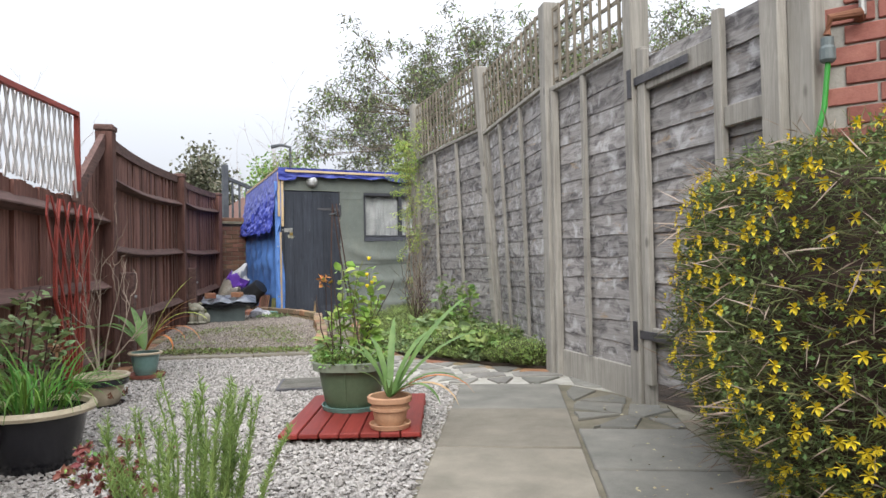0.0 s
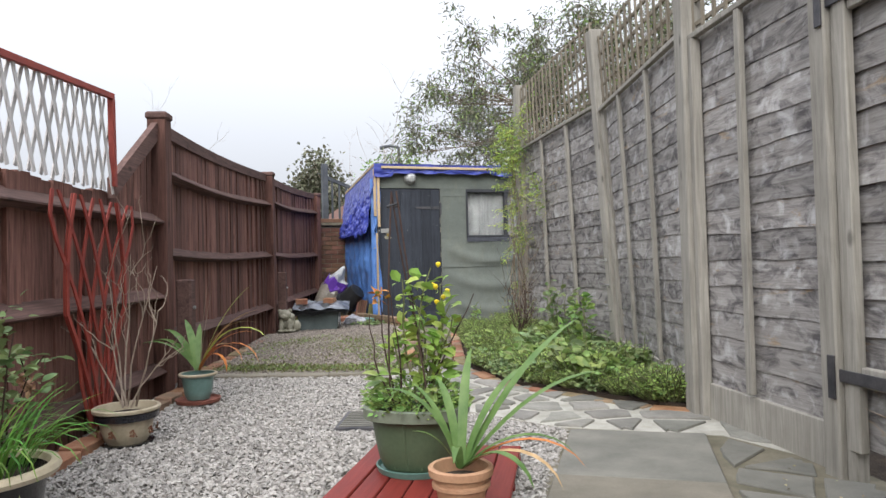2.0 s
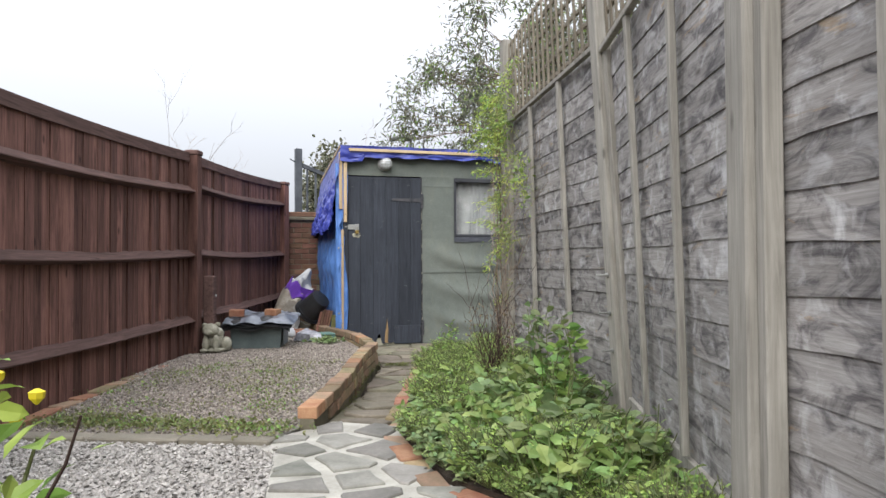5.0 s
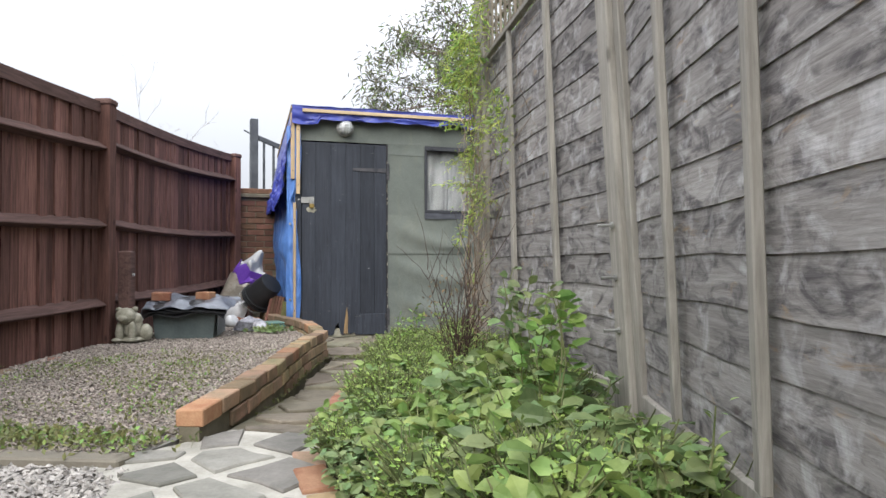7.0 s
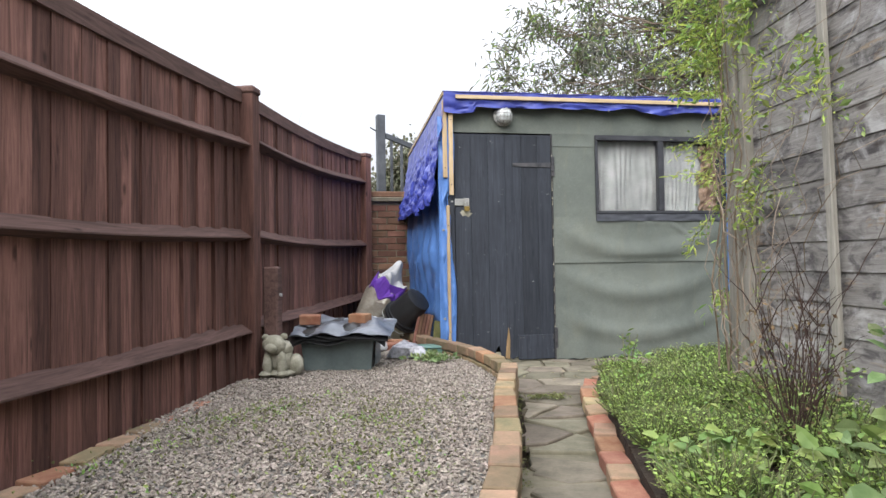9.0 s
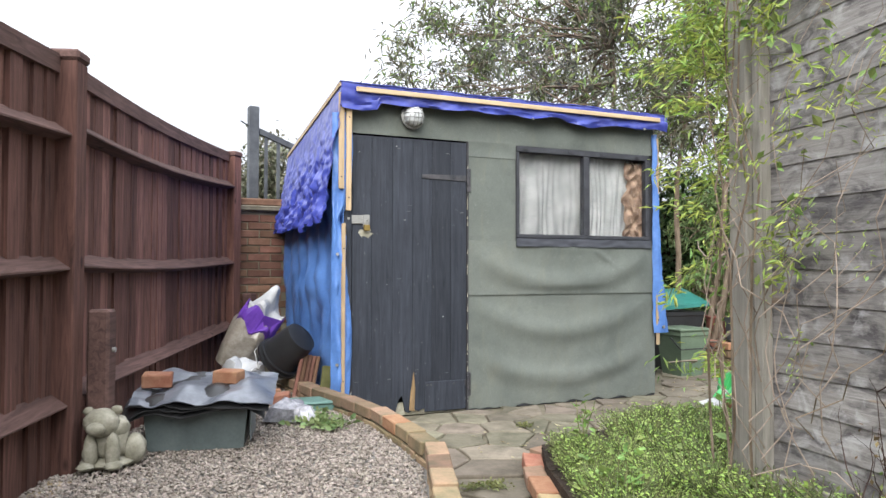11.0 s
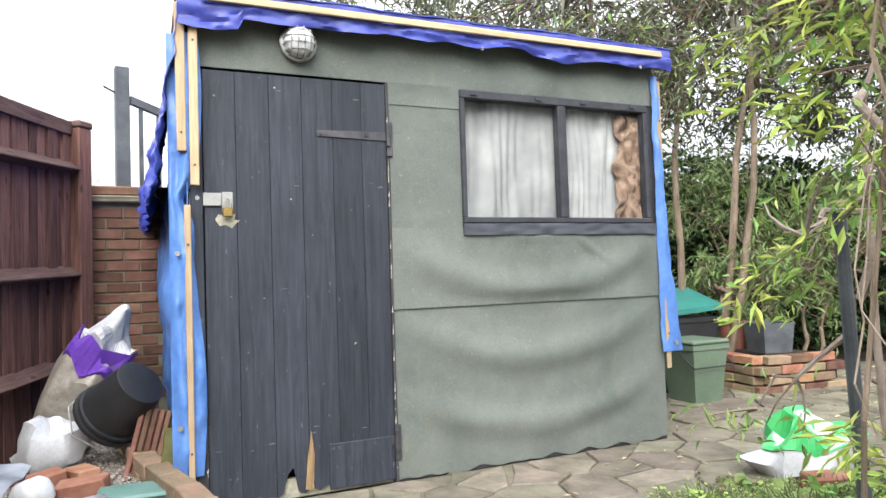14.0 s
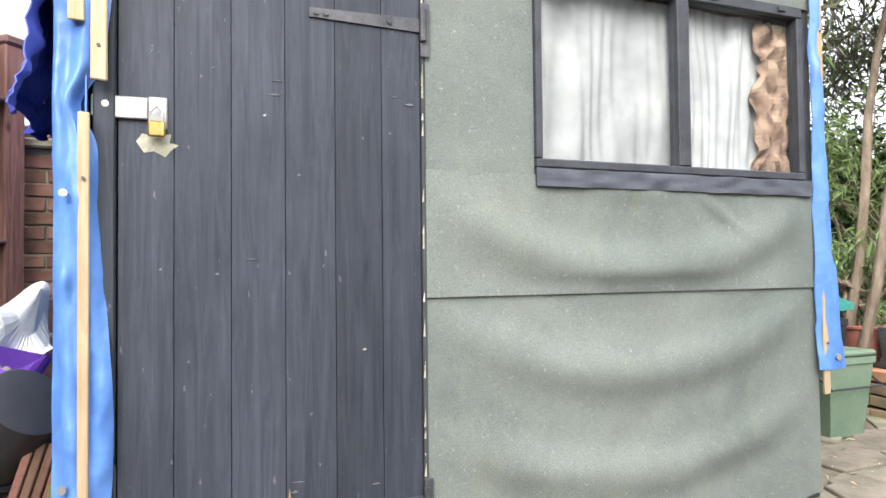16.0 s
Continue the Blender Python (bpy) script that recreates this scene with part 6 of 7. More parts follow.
spiky("strap_plant", "strap-leaved plant half green and half browned in teal pot", (-1.735, 4.92, 0.19), [
    (2.8, 0.44, 0.030, 1.0, 1.05, S), (3.0, 0.50, 0.027, 1.6, 1.0, S), (2.5, 0.38, 0.030, 0.6, 1.2, S), (3.3, 0.56, 0.019, 1.9, 1.0, S), (2.1, 0.33, 0.024, 0.5, 1.2, S),
    (0.3, 0.52, 0.021, 0.9, 1.2, "straw_leaf"), (0.0, 0.60, 0.018, 1.8, 1.2, "leaf_lime"), (0.6, 0.60, 0.018, 0.5, 1.25, "leaf_lime"), (0.1, 0.50, 0.016, 2.2, 1.1, "orange_leaf"), (0.1, 0.46, 0.014, 1.2, 1.1, "orange_leaf"), (0.35, 0.50, 0.012, 1.5, 1.35, "straw_leaf"), (0.2, 0.390, 0.0175, 2.6, 1.3, "orange_leaf"), (-0.2, 0.338, 0.0175, 2.8, 1.2, "orange_leaf"), (0.9, 0.338, 0.0149, 2.2, 1.35, Y), (0.4, 0.494, 0.0081, 0.1, 1.45, "twig"), (0.9, 0.546, 0.0068, 0.1, 1.5, "twig")], 4)


def leafy_bush(name, label, at, stems, leaf_mat, shape, per, size, stem_mat="twig_green", leaf_label="", category="plant", group="", seed=5, spread=0.05, radius=0.004):
    """Stems given as (foot, tip, bow); leaves along their upper part."""
    random.seed(seed)
    t = thing(name, label, category, group, at)
    P, W, Z = [], [], []
    for a, b, bow in stems:
        pts = curve_pts(a, b, bow, 6, 0.008)
        part("stem", Geo().tube(pts, [radius * (1.2 - 0.7 * i / 6) for i in range(7)], 5), stem_mat, t)
        for _ in range(per):
            k = random.uniform(1.2, 6)
            i = min(5, int(k))
            p = pts[i].lerp(pts[i + 1], k - i)
            d = Vector((random.uniform(-1, 1), random.uniform(-1, 1), random.uniform(-0.25, 0.7)))
            P.append(p + d * random.uniform(0, spread))
            W.append(d)
            Z.append(size * random.uniform(0.55, 1.25))
    leaves("foliage", P, W, Z, leaf_mat, shape, t, leaf_label)
    return t


# tall plant in the green pot
random.seed(11)
stems = [((0.02, 0.0, 0), (0.12, 0.06, 0.36), 0.1), ((0.0, 0.0, 0), (-0.03, -0.05, 0.46), 0.08), ((0.02, 0.0, 0), (0.06, 0.02, 0.50), 0.06), ((0, 0.02, 0), (0.10, 0.0, 0.44), 0.1), ((0.03, -0.03, 0), (-0.02, 0.02, 0.40), 0.1), ((0.05, 0, 0), (0.15, -0.02, 0.32), 0.1), ((0.0, 0, 0), (-0.08, -0.02, 0.28), 0.1)]
bp_ = leafy_bush("marigold_plant", "tall leafy plant with small yellow buds in the green pot", (0.02, 3.77, 0.28), stems, "leaf_pot", "broad", 24, 0.062, "twig_green", seed=12, spread=0.045, radius=0.0045)
P = [(0.06 + random.uniform(-0.05, 0.05), 0.02 + random.uniform(-0.05, 0.05), random.uniform(0.36, 0.51)) for _ in range(6)]
for p in P:
    g = Geo().lathe([(0.002, -0.008), (0.009, 0.0), (0.010, 0.008), (0.003, 0.012)], 8)
    g.v = [(x + p[0], y + p[1], z + p[2]) for x, y, z in g.v]
    part("bud", g, "yellow_petal", bp_)
ob = leafy_bush("chrysanthemum_stems", "dark bare stems with orange withered leaves in the pot", (-0.06, 3.74, 0.28), [((0, 0, 0), (-0.04, -0.02, 0.40), 0.05), ((0, 0, 0), (-0.09, 0.0, 0.33), 0.08), ((0.02, 0, 0), (0.0, -0.03, 0.46), 0.06), ((0.1, 0, 0), (0.30, 0.06, 0.40), 0.05)], "leaf_mid", "small", 5, 0.03, "twig_dark", seed=8, radius=0.0035)
c_ = np.array([(-0.04, -0.02, 0.40)]) + rng.normal(0, 0.012, (16, 3))
leaves("withered_leaves", c_, rng.normal(0, 1, (16, 3)), rng.uniform(0.03, 0.05, 16), "orange_leaf", "small", ob)
n = 1300
r, a = 0.20 * np.sqrt(rng.uniform(0, 1, n)), rng.uniform(0, 2 * np.pi, n)
mound = thing("trailing_weeds", "mound of small bright green trailing leaves in the pot", "plant", "", (0.02, 3.77, 0.27))
leaves("foliage", np.stack([r * np.cos(a), r * np.sin(a), rng.uniform(-0.01, 0.10, n) * (1.2 - r / 0.19 * 0.7)], 1), np.stack([np.cos(a), np.sin(a), rng.uniform(-0.3, 1.2, n)], 1), rng.uniform(0.012, 0.030, n), "leaf_bright", "small", mound)
n = 60
a = rng.uniform(0, 2 * np.pi, n)
leaves("broad_leaves", np.stack([0.13 * np.cos(a), 0.13 * np.sin(a), rng.uniform(0.0, 0.12, n)], 1), np.stack([np.cos(a), np.sin(a), rng.uniform(-0.5, 0.5, n)], 1), rng.uniform(0.04, 0.075, n), "leaf_mid", "broad", mound)

canes = thing("tied_canes", "three thin dark canes tied together above the green pot", "garden cane", "", (0.0, 0.0, 0.0))
for (x, y) in ((0.09, 3.70), (-0.06, 3.70), (0.05, 3.90)):
    part("cane", Geo().tube(curve_pts((x, y, 0.26), (-0.085 + (0.02 if x > 0.06 else 0), 3.835, 1.08), 0.02, 4), 0.0035, 6), "twig_dark", canes)
part("tie", Geo().tube([(-0.10, 3.825, 1.02), (-0.06, 3.82, 1.03), (-0.06, 3.85, 1.02), (-0.10, 3.85, 1.03)], 0.006, 6), "black_plastic", canes)

# grass in the black pot
gr = thing("tall_grass", "lush green grassy leaves filling the black pot", "plant", "", (-1.05, 2.90, 0.21))
g = Geo()
random.seed(21)
for _ in range(150):
    a, rr = random.uniform(0, 6.28), 0.14 * math.sqrt(random.random())
    blade(g, (rr * math.cos(a), rr * math.sin(a), 0), a + random.uniform(-0.6, 0.6), random.uniform(0.16, 0.36), random.uniform(0.003, 0.006), random.uniform(0.6, 2.6), random.uniform(1.1, 1.5), 6)
part("blades", g, "leaf_grass", gr)

# rosemary
rs_ = thing("rosemary", "bushy grey-green rosemary with upright needled shoots", "plant", "", (0.05, 1.98, 0.12))
P, W, Z = [], [], []
random.seed(31)
for k in range(52):
    a, rr = random.uniform(0, 6.28), 0.21 * math.sqrt(random.random())
    top = Vector((rr * 1.15 * math.cos(a), rr * 1.0 * math.sin(a), random.uniform(0.20, 0.44) - rr * 0.45))
    pts = curve_pts((rr * 0.7 * math.cos(a), rr * 0.7 * math.sin(a), 0), top, 0.07, 6)
    part("shoot", Geo().tube(pts, [0.0035, 0.003, 0.003, 0.0025, 0.002, 0.002, 0.001], 5), "rosemary", rs_)
    for _ in range(190):
        q = random.uniform(0.6, 5.99)
        i = int(q)
        P.append(pts[i].lerp(pts[i + 1], q - i))
        d = Vector((random.gauss(0, 1), random.gauss(0, 1), 1.3))
        W.append(d)
        Z.append(random.uniform(0.016, 0.026))
leaves("needles", P, W, Z, "rosemary", "needle", rs_)
# red succulent
sc = thing("red_succulent", "red-tinged succulent rosettes in the small dark pot", "plant", "", (-0.30, 2.22, 0.10))
n = 700
cc = rng.normal(0, 1, (46, 3)) * (0.075, 0.07, 0.045) + (0, 0, 0.09)
idx = rng.integers(0, 46, n)
leaves("rosettes", cc[idx], rng.normal(0, 1, (n, 3)) + (0, 0, 0.6), rng.uniform(0.014, 0.028, n), "leaf_red", "broad", sc)
leaves("green_rosettes", cc[idx[:200]] + rng.normal(0, 0.01, (200, 3)), rng.normal(0, 1, (200, 3)) + (0, 0, 0.6), rng.uniform(0.010, 0.020, 200), "leaf_bright", "broad", sc)

# bare shrub in the patterned pot
bs = thing("bare_shrub", "pale leafless branching shrub in the patterned pot", "shrub", "", (-1.50, 4.04, 0.16))
random.seed(41)


def twigs(parent, foot, tip, r, depth, mat, bow=0.12, name="branch"):
    pts = curve_pts(foot, tip, bow, 6, 0.006)
    part(name, Geo().tube(pts, [r * (1 - 0.12 * i) for i in range(7)], 5), mat, parent)
    if depth:
        for _ in range(random.randint(2, 3)):
            k = random.randint(2, 6)
            d = (pts[k] - pts[k - 1]).normalized() + Vector((random.uniform(-0.9, 0.9), random.uniform(-0.9, 0.9), random.uniform(-0.3, 0.6)))
            twigs(parent, pts[k], pts[k] + d.normalized() * (Vector(tip) - Vector(foot)).length * random.uniform(0.3, 0.55), r * 0.6, depth - 1, mat, bow)


for tip in ((-0.18, 0.1, 0.62), (-0.05, 0.1, 0.72), (0.18, 0.0, 0.45), (0.10, 0.1, 0.66), (-0.22, -0.05, 0.40), (0.28, 0.05, 0.28), (0.0, -0.05, 0.5)):
    twigs(bs, (random.uniform(-0.03, 0.03), random.uniform(-0.03, 0.03), 0), tip, 0.0052, 2, "twig")

random.seed(42)
rose = leafy_bush("rose_bush", "leafy rose bush with a faded pink bloom by the fence", (-1.28, 3.20, 0), [((0, 0, 0), (random.uniform(-0.2, 0.22), random.uniform(-0.15, 0.2), random.uniform(0.5, 0.75)), 0.15) for _ in range(9)], "leaf_deep", "broad", 46, 0.05, "twig_dark", seed=43, spread=0.08)
c_ = np.array([(0.1, 0, 0.42)]) + rng.normal(0, 0.012, (40, 3))
leaves("bloom", c_, rng.normal(0, 1, (40, 3)), rng.uniform(0.02, 0.03, 40), "terracotta", "broad", rose, "faded pink rose bloom")

# winter jasmine
jz = thing("winter_jasmine", "dense clipped winter jasmine hedge dotted with yellow flowers", "hedge", "", (1.98, 2.62, 0.0))


def bushpts(n, rx, ry, z0, z1, shell=0.25):
    a, h = rng.uniform(0, 2 * np.pi, n), rng.uniform(0, 1, n)
    prof = np.sin(np.pi * (0.12 + 0.80 * h)) ** 0.35
    r = (1 - shell * rng.uniform(0, 1, n) ** 1.5) * prof * (1 + 0.07 * np.sin(a * 5 + h * 7) + 0.05 * np.sin(a * 11))
    cap = h > 0.9
    r = np.where(cap, r * np.sqrt(rng.uniform(0, 1, n)), r)
    q = 1 / (np.abs(np.cos(a)) ** 3 + np.abs(np.sin(a)) ** 3) ** (1 / 3)
    p = np.stack([r * q * rx * np.cos(a), r * q * ry * np.sin(a), z0 + (z1 - z0) * h + 0.03 * np.sin(a * 3)], 1)
    return p, np.stack([np.cos(a), np.sin(a), 0 * a], 1)


# added solid filler; its dark twig colour stands in for shade inside the hedge
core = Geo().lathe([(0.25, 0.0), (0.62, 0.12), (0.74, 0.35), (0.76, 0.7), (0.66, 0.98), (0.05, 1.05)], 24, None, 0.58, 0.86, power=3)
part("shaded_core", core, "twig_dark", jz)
p, o = bushpts(42000, 0.53, 0.76, 0.06, 1.11, 0.32)
w = o * 0.25 + rng.normal(0, 0.9, p.shape) * (1, 1, 0.5)
leaves("green_twig", p, w, rng.uniform(0.05, 0.12, len(p)), "twig_green", "stalk", jz)
p, o = bushpts(24000, 0.55, 0.78, 0.06, 1.13, 0.18)
leaves("foliage", p, o + rng.normal(0, 0.8, p.shape), rng.uniform(0.011, 0.023, len(p)), "jasmine_leaf", "small", jz)
p, o = bushpts(1500, 0.56, 0.80, 0.02, 1.17, 0.12)
leaves("loose_twig", p, o + rng.normal(0, 0.6, p.shape) + (0, 0, 0.1), rng.uniform(0.08, 0.15, len(p)), "twig", "stalk", jz)
p, o = bushpts(1700, 0.57, 0.81, 0.10, 1.15, 0.07)
keep = (o[:, 0] < 0.4)
p, o = p[keep], o[keep]
P, W = np.repeat(p, 6, 0), []
for q in o:
    for k in range(6):
        a = k * math.pi / 3
        side = np.array([-q[1], q[0], 0.0])
        W.append(q * 0.45 + side * math.cos(a) + np.array([0, 0, 1.0]) * math.sin(a))
fl = leaves("flower", P, np.array(W), np.repeat(rng.uniform(0.013, 0.023, len(p)), 6), "yellow_petal", "broad", jz, "small six-petalled yellow flowers", 0.1)
fl["kind"] = "stuff"

# ---- flower bed planting ----
random.seed(51)


def weed(name, label, mat, shape, n_leaf, h, spread, size, seed, group):
    random.seed(seed)
    t = thing(name, label, "plant", group)
    P, W, Z = [], [], []
    g = Geo()
    for k in range(n_leaf // 6):
        a, rr = random.uniform(0, 6.28), spread * math.sqrt(random.random())
        tip = Vector((rr * math.cos(a), rr * math.sin(a), h * random.uniform(0.35, 1.0)))
        pts = curve_pts((rr * 0.35 * math.cos(a), rr * 0.35 * math.sin(a), 0), tip, 0.12, 4)
        g.tube(pts, [0.003, 0.003, 0.0025, 0.002, 0.0015], 4)
        for j in range(6):
            i = random.randint(1, 3)
            p = pts[i].lerp(pts[i + 1], random.random())
            d = Vector((random.gauss(0, 1), random.gauss(0, 1), random.uniform(-0.1, 0.5)))
            P.append(p)
            W.append(d)
            Z.append(size * random.uniform(0.6, 1.3))
    part("stem", g, "twig_green", t)["kind"] = "stuff"
    leaves("foliage", P, W, Z, mat, shape, t)
    return t


protos = [weed("broadleaf_weed", "clump of broad deep green weeds in the flower bed", "leaf_deep", "broad", 84, 0.17, 0.18, 0.060, 60 + k, "broadleaf weeds of the bed") for k in range(3)]
protos2 = [weed("bright_weed", "clump of bright green leafy weeds in the flower bed", "leaf_mid", "broad", 84, 0.16, 0.16, 0.056, 70 + k, "bright weeds of the bed") for k in range(3)]
protos3 = [weed("chickweed", "soft mound of fine lime green chickweed", "leaf_chick", "small", 1100, 0.17, 0.19, 0.017, 80 + k, "chickweed mounds of the bed") for k in range(3)]
allp = protos + protos2 + protos3
used = set()


def plant(src, x, y, s, z=0.02):
    m = pose(x, y, z, 0, 0, random.uniform(0, 360)) @ Matrix.Diagonal((s, s, s * random.uniform(0.85, 1.2), 1))
    if src.name not in used:
        used.add(src.name)
        src.matrix_world = m
        return src
    c = copy_thing(src, m)
    c.scale = (s, s, s)
    return c


BEDZONE = [(1.08, 5.18), (0.95, 5.27), (0.5, 5.58), (0.14, 5.84), (-0.14, 6.22), (-0.38, 6.62), (-0.55, 7.2), (-0.83, 8.2), (-1.05, 9.05), (-1.08, 9.45), (-0.65, 9.95), (-0.28, 10.3), (0.3, 10.0), (0.3, 9.4), (-0.25, 8.7), (0.52, 6.95), (0.98, 5.4)]
for x, y in scatter(BEDZONE, 1600)[:300]:
    if y > 6.4 and noise.noise(Vector((x * 3.1, y * 3.1, 4))) < -0.25:
        continue
    # fence distance decides the size
    near_fence = (x - 1.15) * 0.95 + (y - 5.07) * 0.302
    s = 0.55 + 0.65 * random.random() + (0.35 if near_fence > -0.45 else 0)
    if y < 6.9:
        src = random.choice(protos2 + protos2 + protos) if random.random() < 0.80 else random.choice(protos3)
    elif y < 7.6:
        src = random.choice(protos + protos2 + protos3 + protos3)
    else:
        src = random.choice(protos3 * 6 + protos2)
        s *= 0.85 if y < 8.7 else 0.72
    plant(src, float(x), float(y), s)
for (ax, ay), (bx_, by_) in zip(BEDZONE[1:9], BEDZONE[2:10]):
    for t_ in (0.1, 0.3, 0.5, 0.7, 0.9):
        plant(random.choice(protos2 + protos if ay < 7 else protos3), ax + (bx_ - ax) * t_ + 0.06, ay + (by_ - ay) * t_ + 0.04, random.uniform(0.45, 0.7))
for (ax, ay), (bx_, by_) in zip(EDGE_A[1:], EDGE_A[2:]):
    for t_ in (0.0, 0.2, 0.4, 0.6, 0.8):
        plant(random.choice(protos2 + protos + protos3), ax + (bx_ - ax) * t_ + random.uniform(0.02, 0.07), ay + (by_ - ay) * t_ + random.uniform(0.02, 0.06), random.uniform(0.5, 0.75))
for k, (x, y, h) in enumerate(((0.35, 7.10, 0.55), (0.18, 7.45, 0.62), (0.42, 6.6, 0.5), (0.80, 5.75, 0.38), (0.30, 6.9, 0.35))):
    random.seed(90 + k)
    stems = [((0, 0, 0), (random.uniform(-0.10, 0.10), random.uniform(-0.12, 0.12), h * random.uniform(0.6, 1.05)), 0.1) for _ in range(4)]
    leafy_bush("tall_weed", "tall leafy weed with a thin stem against the fence", (x, y, 0.02), stems, ("leaf_deep", "leaf_deep", "leaf_bright", "leaf_mid", "leaf_bright")[k], "broad", 16, 0.075 if k != 3 else 0.03, seed=100 + k, group="tall weeds by the fence", spread=0.04)
random.seed(97)
dry = thing("dried_shrub", "dry brown twiggy shrub standing in the flower bed", "shrub", "", (-0.18, 7.6, 0.0))
for _ in range(34):
    a = random.uniform(0, 6.28)
    twigs(dry, (0.04 * math.cos(a), 0.04 * math.sin(a), 0), (random.uniform(-0.16, 0.16), random.uniform(-0.16, 0.16), random.uniform(0.28, 0.66)), 0.0035, 1, "twig_dark", 0.08)
leaves("dead_leaves", rng.uniform((-0.15, -0.15, 0.05), (0.15, 0.15, 0.6), (320, 3)), rng.normal(0, 1, (320, 3)), rng.uniform(0.012, 0.024, 320), "dead_leaf", "small", dry)
leaves("green_leaves", rng.uniform((-0.2, -0.2, 0.02), (0.2, 0.2, 0.45), (360, 3)), rng.normal(0, 1, (360, 3)), rng.uniform(0.012, 0.026, 360), "leaf_mid", "small", dry)
for k, (x, y, h) in enumerate(((-0.98, 9.3, 0.30), (-0.80, 8.5, 0.3), (-0.25, 9.7, 0.26))):
    random.seed(120 + k)
    leafy_bush("sprig", "single leafy sprig rising from the bed edge", (x, y, 0.0), [((0, 0, 0), (random.uniform(-0.06, 0.06), 0, h), 0.1) for _ in range(3)], "leaf_bright", "small", 18, 0.045, seed=130 + k, group="sprigs at the bed edge")

# ---- climber on the fence end ----
fm = along(POST_B, POST_C)
fw_ = gap(POST_B, POST_C)
cl = thing("climber", "rambling climber with lime leaves over the fence end", "climber", "", fm)
random.seed(141)
P, W, Z = [], [], []
for k in range(22):
    x0 = fw_ + random.choice((-0.08, -0.12, -0.05, -0.25, -0.45)) + random.uniform(-0.08, 0.08)
    pts = [Vector((x0, random.uniform(0.06, 0.14), random.uniform(0.0, 0.9)))]
    d = Vector((random.uniform(-0.5, 0.25), 0, 1))
    for _ in range(random.randint(7, 15)):
        d += Vector((random.uniform(-0.6, 0.45), 0, random.uniform(-0.35, 0.3)))
        d.normalize()
        p = pts[-1] + d * random.uniform(0.09, 0.17)
        p.y = 0.09 + random.uniform(-0.03, 0.12)
        p.z = min(max(p.z, 0.02), 2.65)
        p.x = max(min(p.x, fw_ + 0.07), fw_ - 1.5)
        pts.append(p)
    part("vine", Geo().tube(pts, [0.0026 - 0.0016 * i / len(pts) for i in range(len(pts))], 5), random.choice(("twig", "twig", "bark")), cl)
    for p in pts[2:]:
        if random.random() < 0.15:
            for _ in range(random.randint(8, 16)):
                P.append(p + Vector((random.gauss(0, 0.028), random.gauss(0, 0.022), random.gauss(0, 0.035))))
                W.append((random.gauss(0, 1), random.gauss(0.3, 1), random.gauss(-0.2, 0.7)))
                Z.append(random.uniform(0.014, 0.030))
for k in range(4):
    x0 = fw_ + random.uniform(-0.10, 0.12)
    pts = [Vector((x0 + random.uniform(-0.05, 0.05) + 0.03 * math.sin(i + k), 0.10 + random.uniform(-0.02, 0.05), 0.32 * i)) for i in range(8)]
    part("old_vine", Geo().tube(pts, [0.0058 - 0.0004 * i for i in range(8)], 6), "bark", cl, "thick woody climber stem")
for k in range(15):
    # leafy tufts over the lattice and down the last bay
    c = Vector((fw_ - 0.12 - abs(random.gauss(0, 0.38)), 0.10, random.choice((2.35, 2.2, 2.0, 1.9, 1.75, 1.5, 1.2)) + random.uniform(-0.1, 0.1)))
    hang = [c + Vector((random.uniform(-0.05, 0.05) * i, 0.01 * i, -0.055 * i)) for i in range(5)]
    part("spray", Geo().tube(hang, 0.002, 5), "twig_green", cl)
    for p in hang:
        for _ in range(11):
            P.append(p + Vector((random.gauss(0, 0.03), random.gauss(0.01, 0.025), random.gauss(0, 0.03))))
            W.append((random.gauss(0, 1), random.gauss(0.3, 1), random.gauss(-0.4, 0.6)))
            Z.append(random.uniform(0.030, 0.058))
leaves("foliage", P, W, Z, "leaf_lime", "lance", cl)
sel = rng.random(len(P)) < 0.3
leaves("darker_foliage", np.array([tuple(p) for p in P])[sel] + rng.normal(0, 0.04, (int(sel.sum()), 3)), np.array(W)[sel], np.array(Z)[sel], "leaf_mid", "small", cl)
# sprays reaching past the end post
sprays = thing("climber_sprays", "arching lime-leaved sprays reaching past the end post", "climber", "", fm)
P, W, Z = [], [], []
for k in range(26):
    z0 = random.choice((2.0, 1.9, 1.7, 1.8, 1.5, 1.3, 1.1, 0.7, 2.1, 2.3)) + random.uniform(-0.15, 0.15)
    foot = Vector((fw_ + 0.04, 0.06, z0))
    tip = foot + Vector((random.uniform(0.08, 0.60), random.uniform(-0.15, 0.22), random.uniform(-0.30, 0.25)))
    pts = curve_pts(foot, tip, 0.18, 7, 0.01)
    part("spray", Geo().tube(pts, [0.0022] * 8, 5), "twig_green", sprays)
    for i in range(1, 8):
        for _ in range(8):
            P.append(pts[i] + Vector((random.gauss(0, 0.02), random.gauss(0, 0.02), random.gauss(0, 0.02))))
            W.append((random.gauss(0.4, 1), random.gauss(0.4, 1), random.gauss(-0.3, 0.6)))
            Z.append(random.uniform(0.035, 0.070))
leaves("foliage", P, W, Z, "leaf_lime", "lance", sprays)
leaves("small_foliage", np.array([tuple(p) for p in P])[::2] + rng.normal(0, 0.03, (len(P[::2]), 3)), np.array(W)[::2], np.array(Z)[::2] * 0.5, "leaf_bright", "small", sprays)

# ---- trees ----


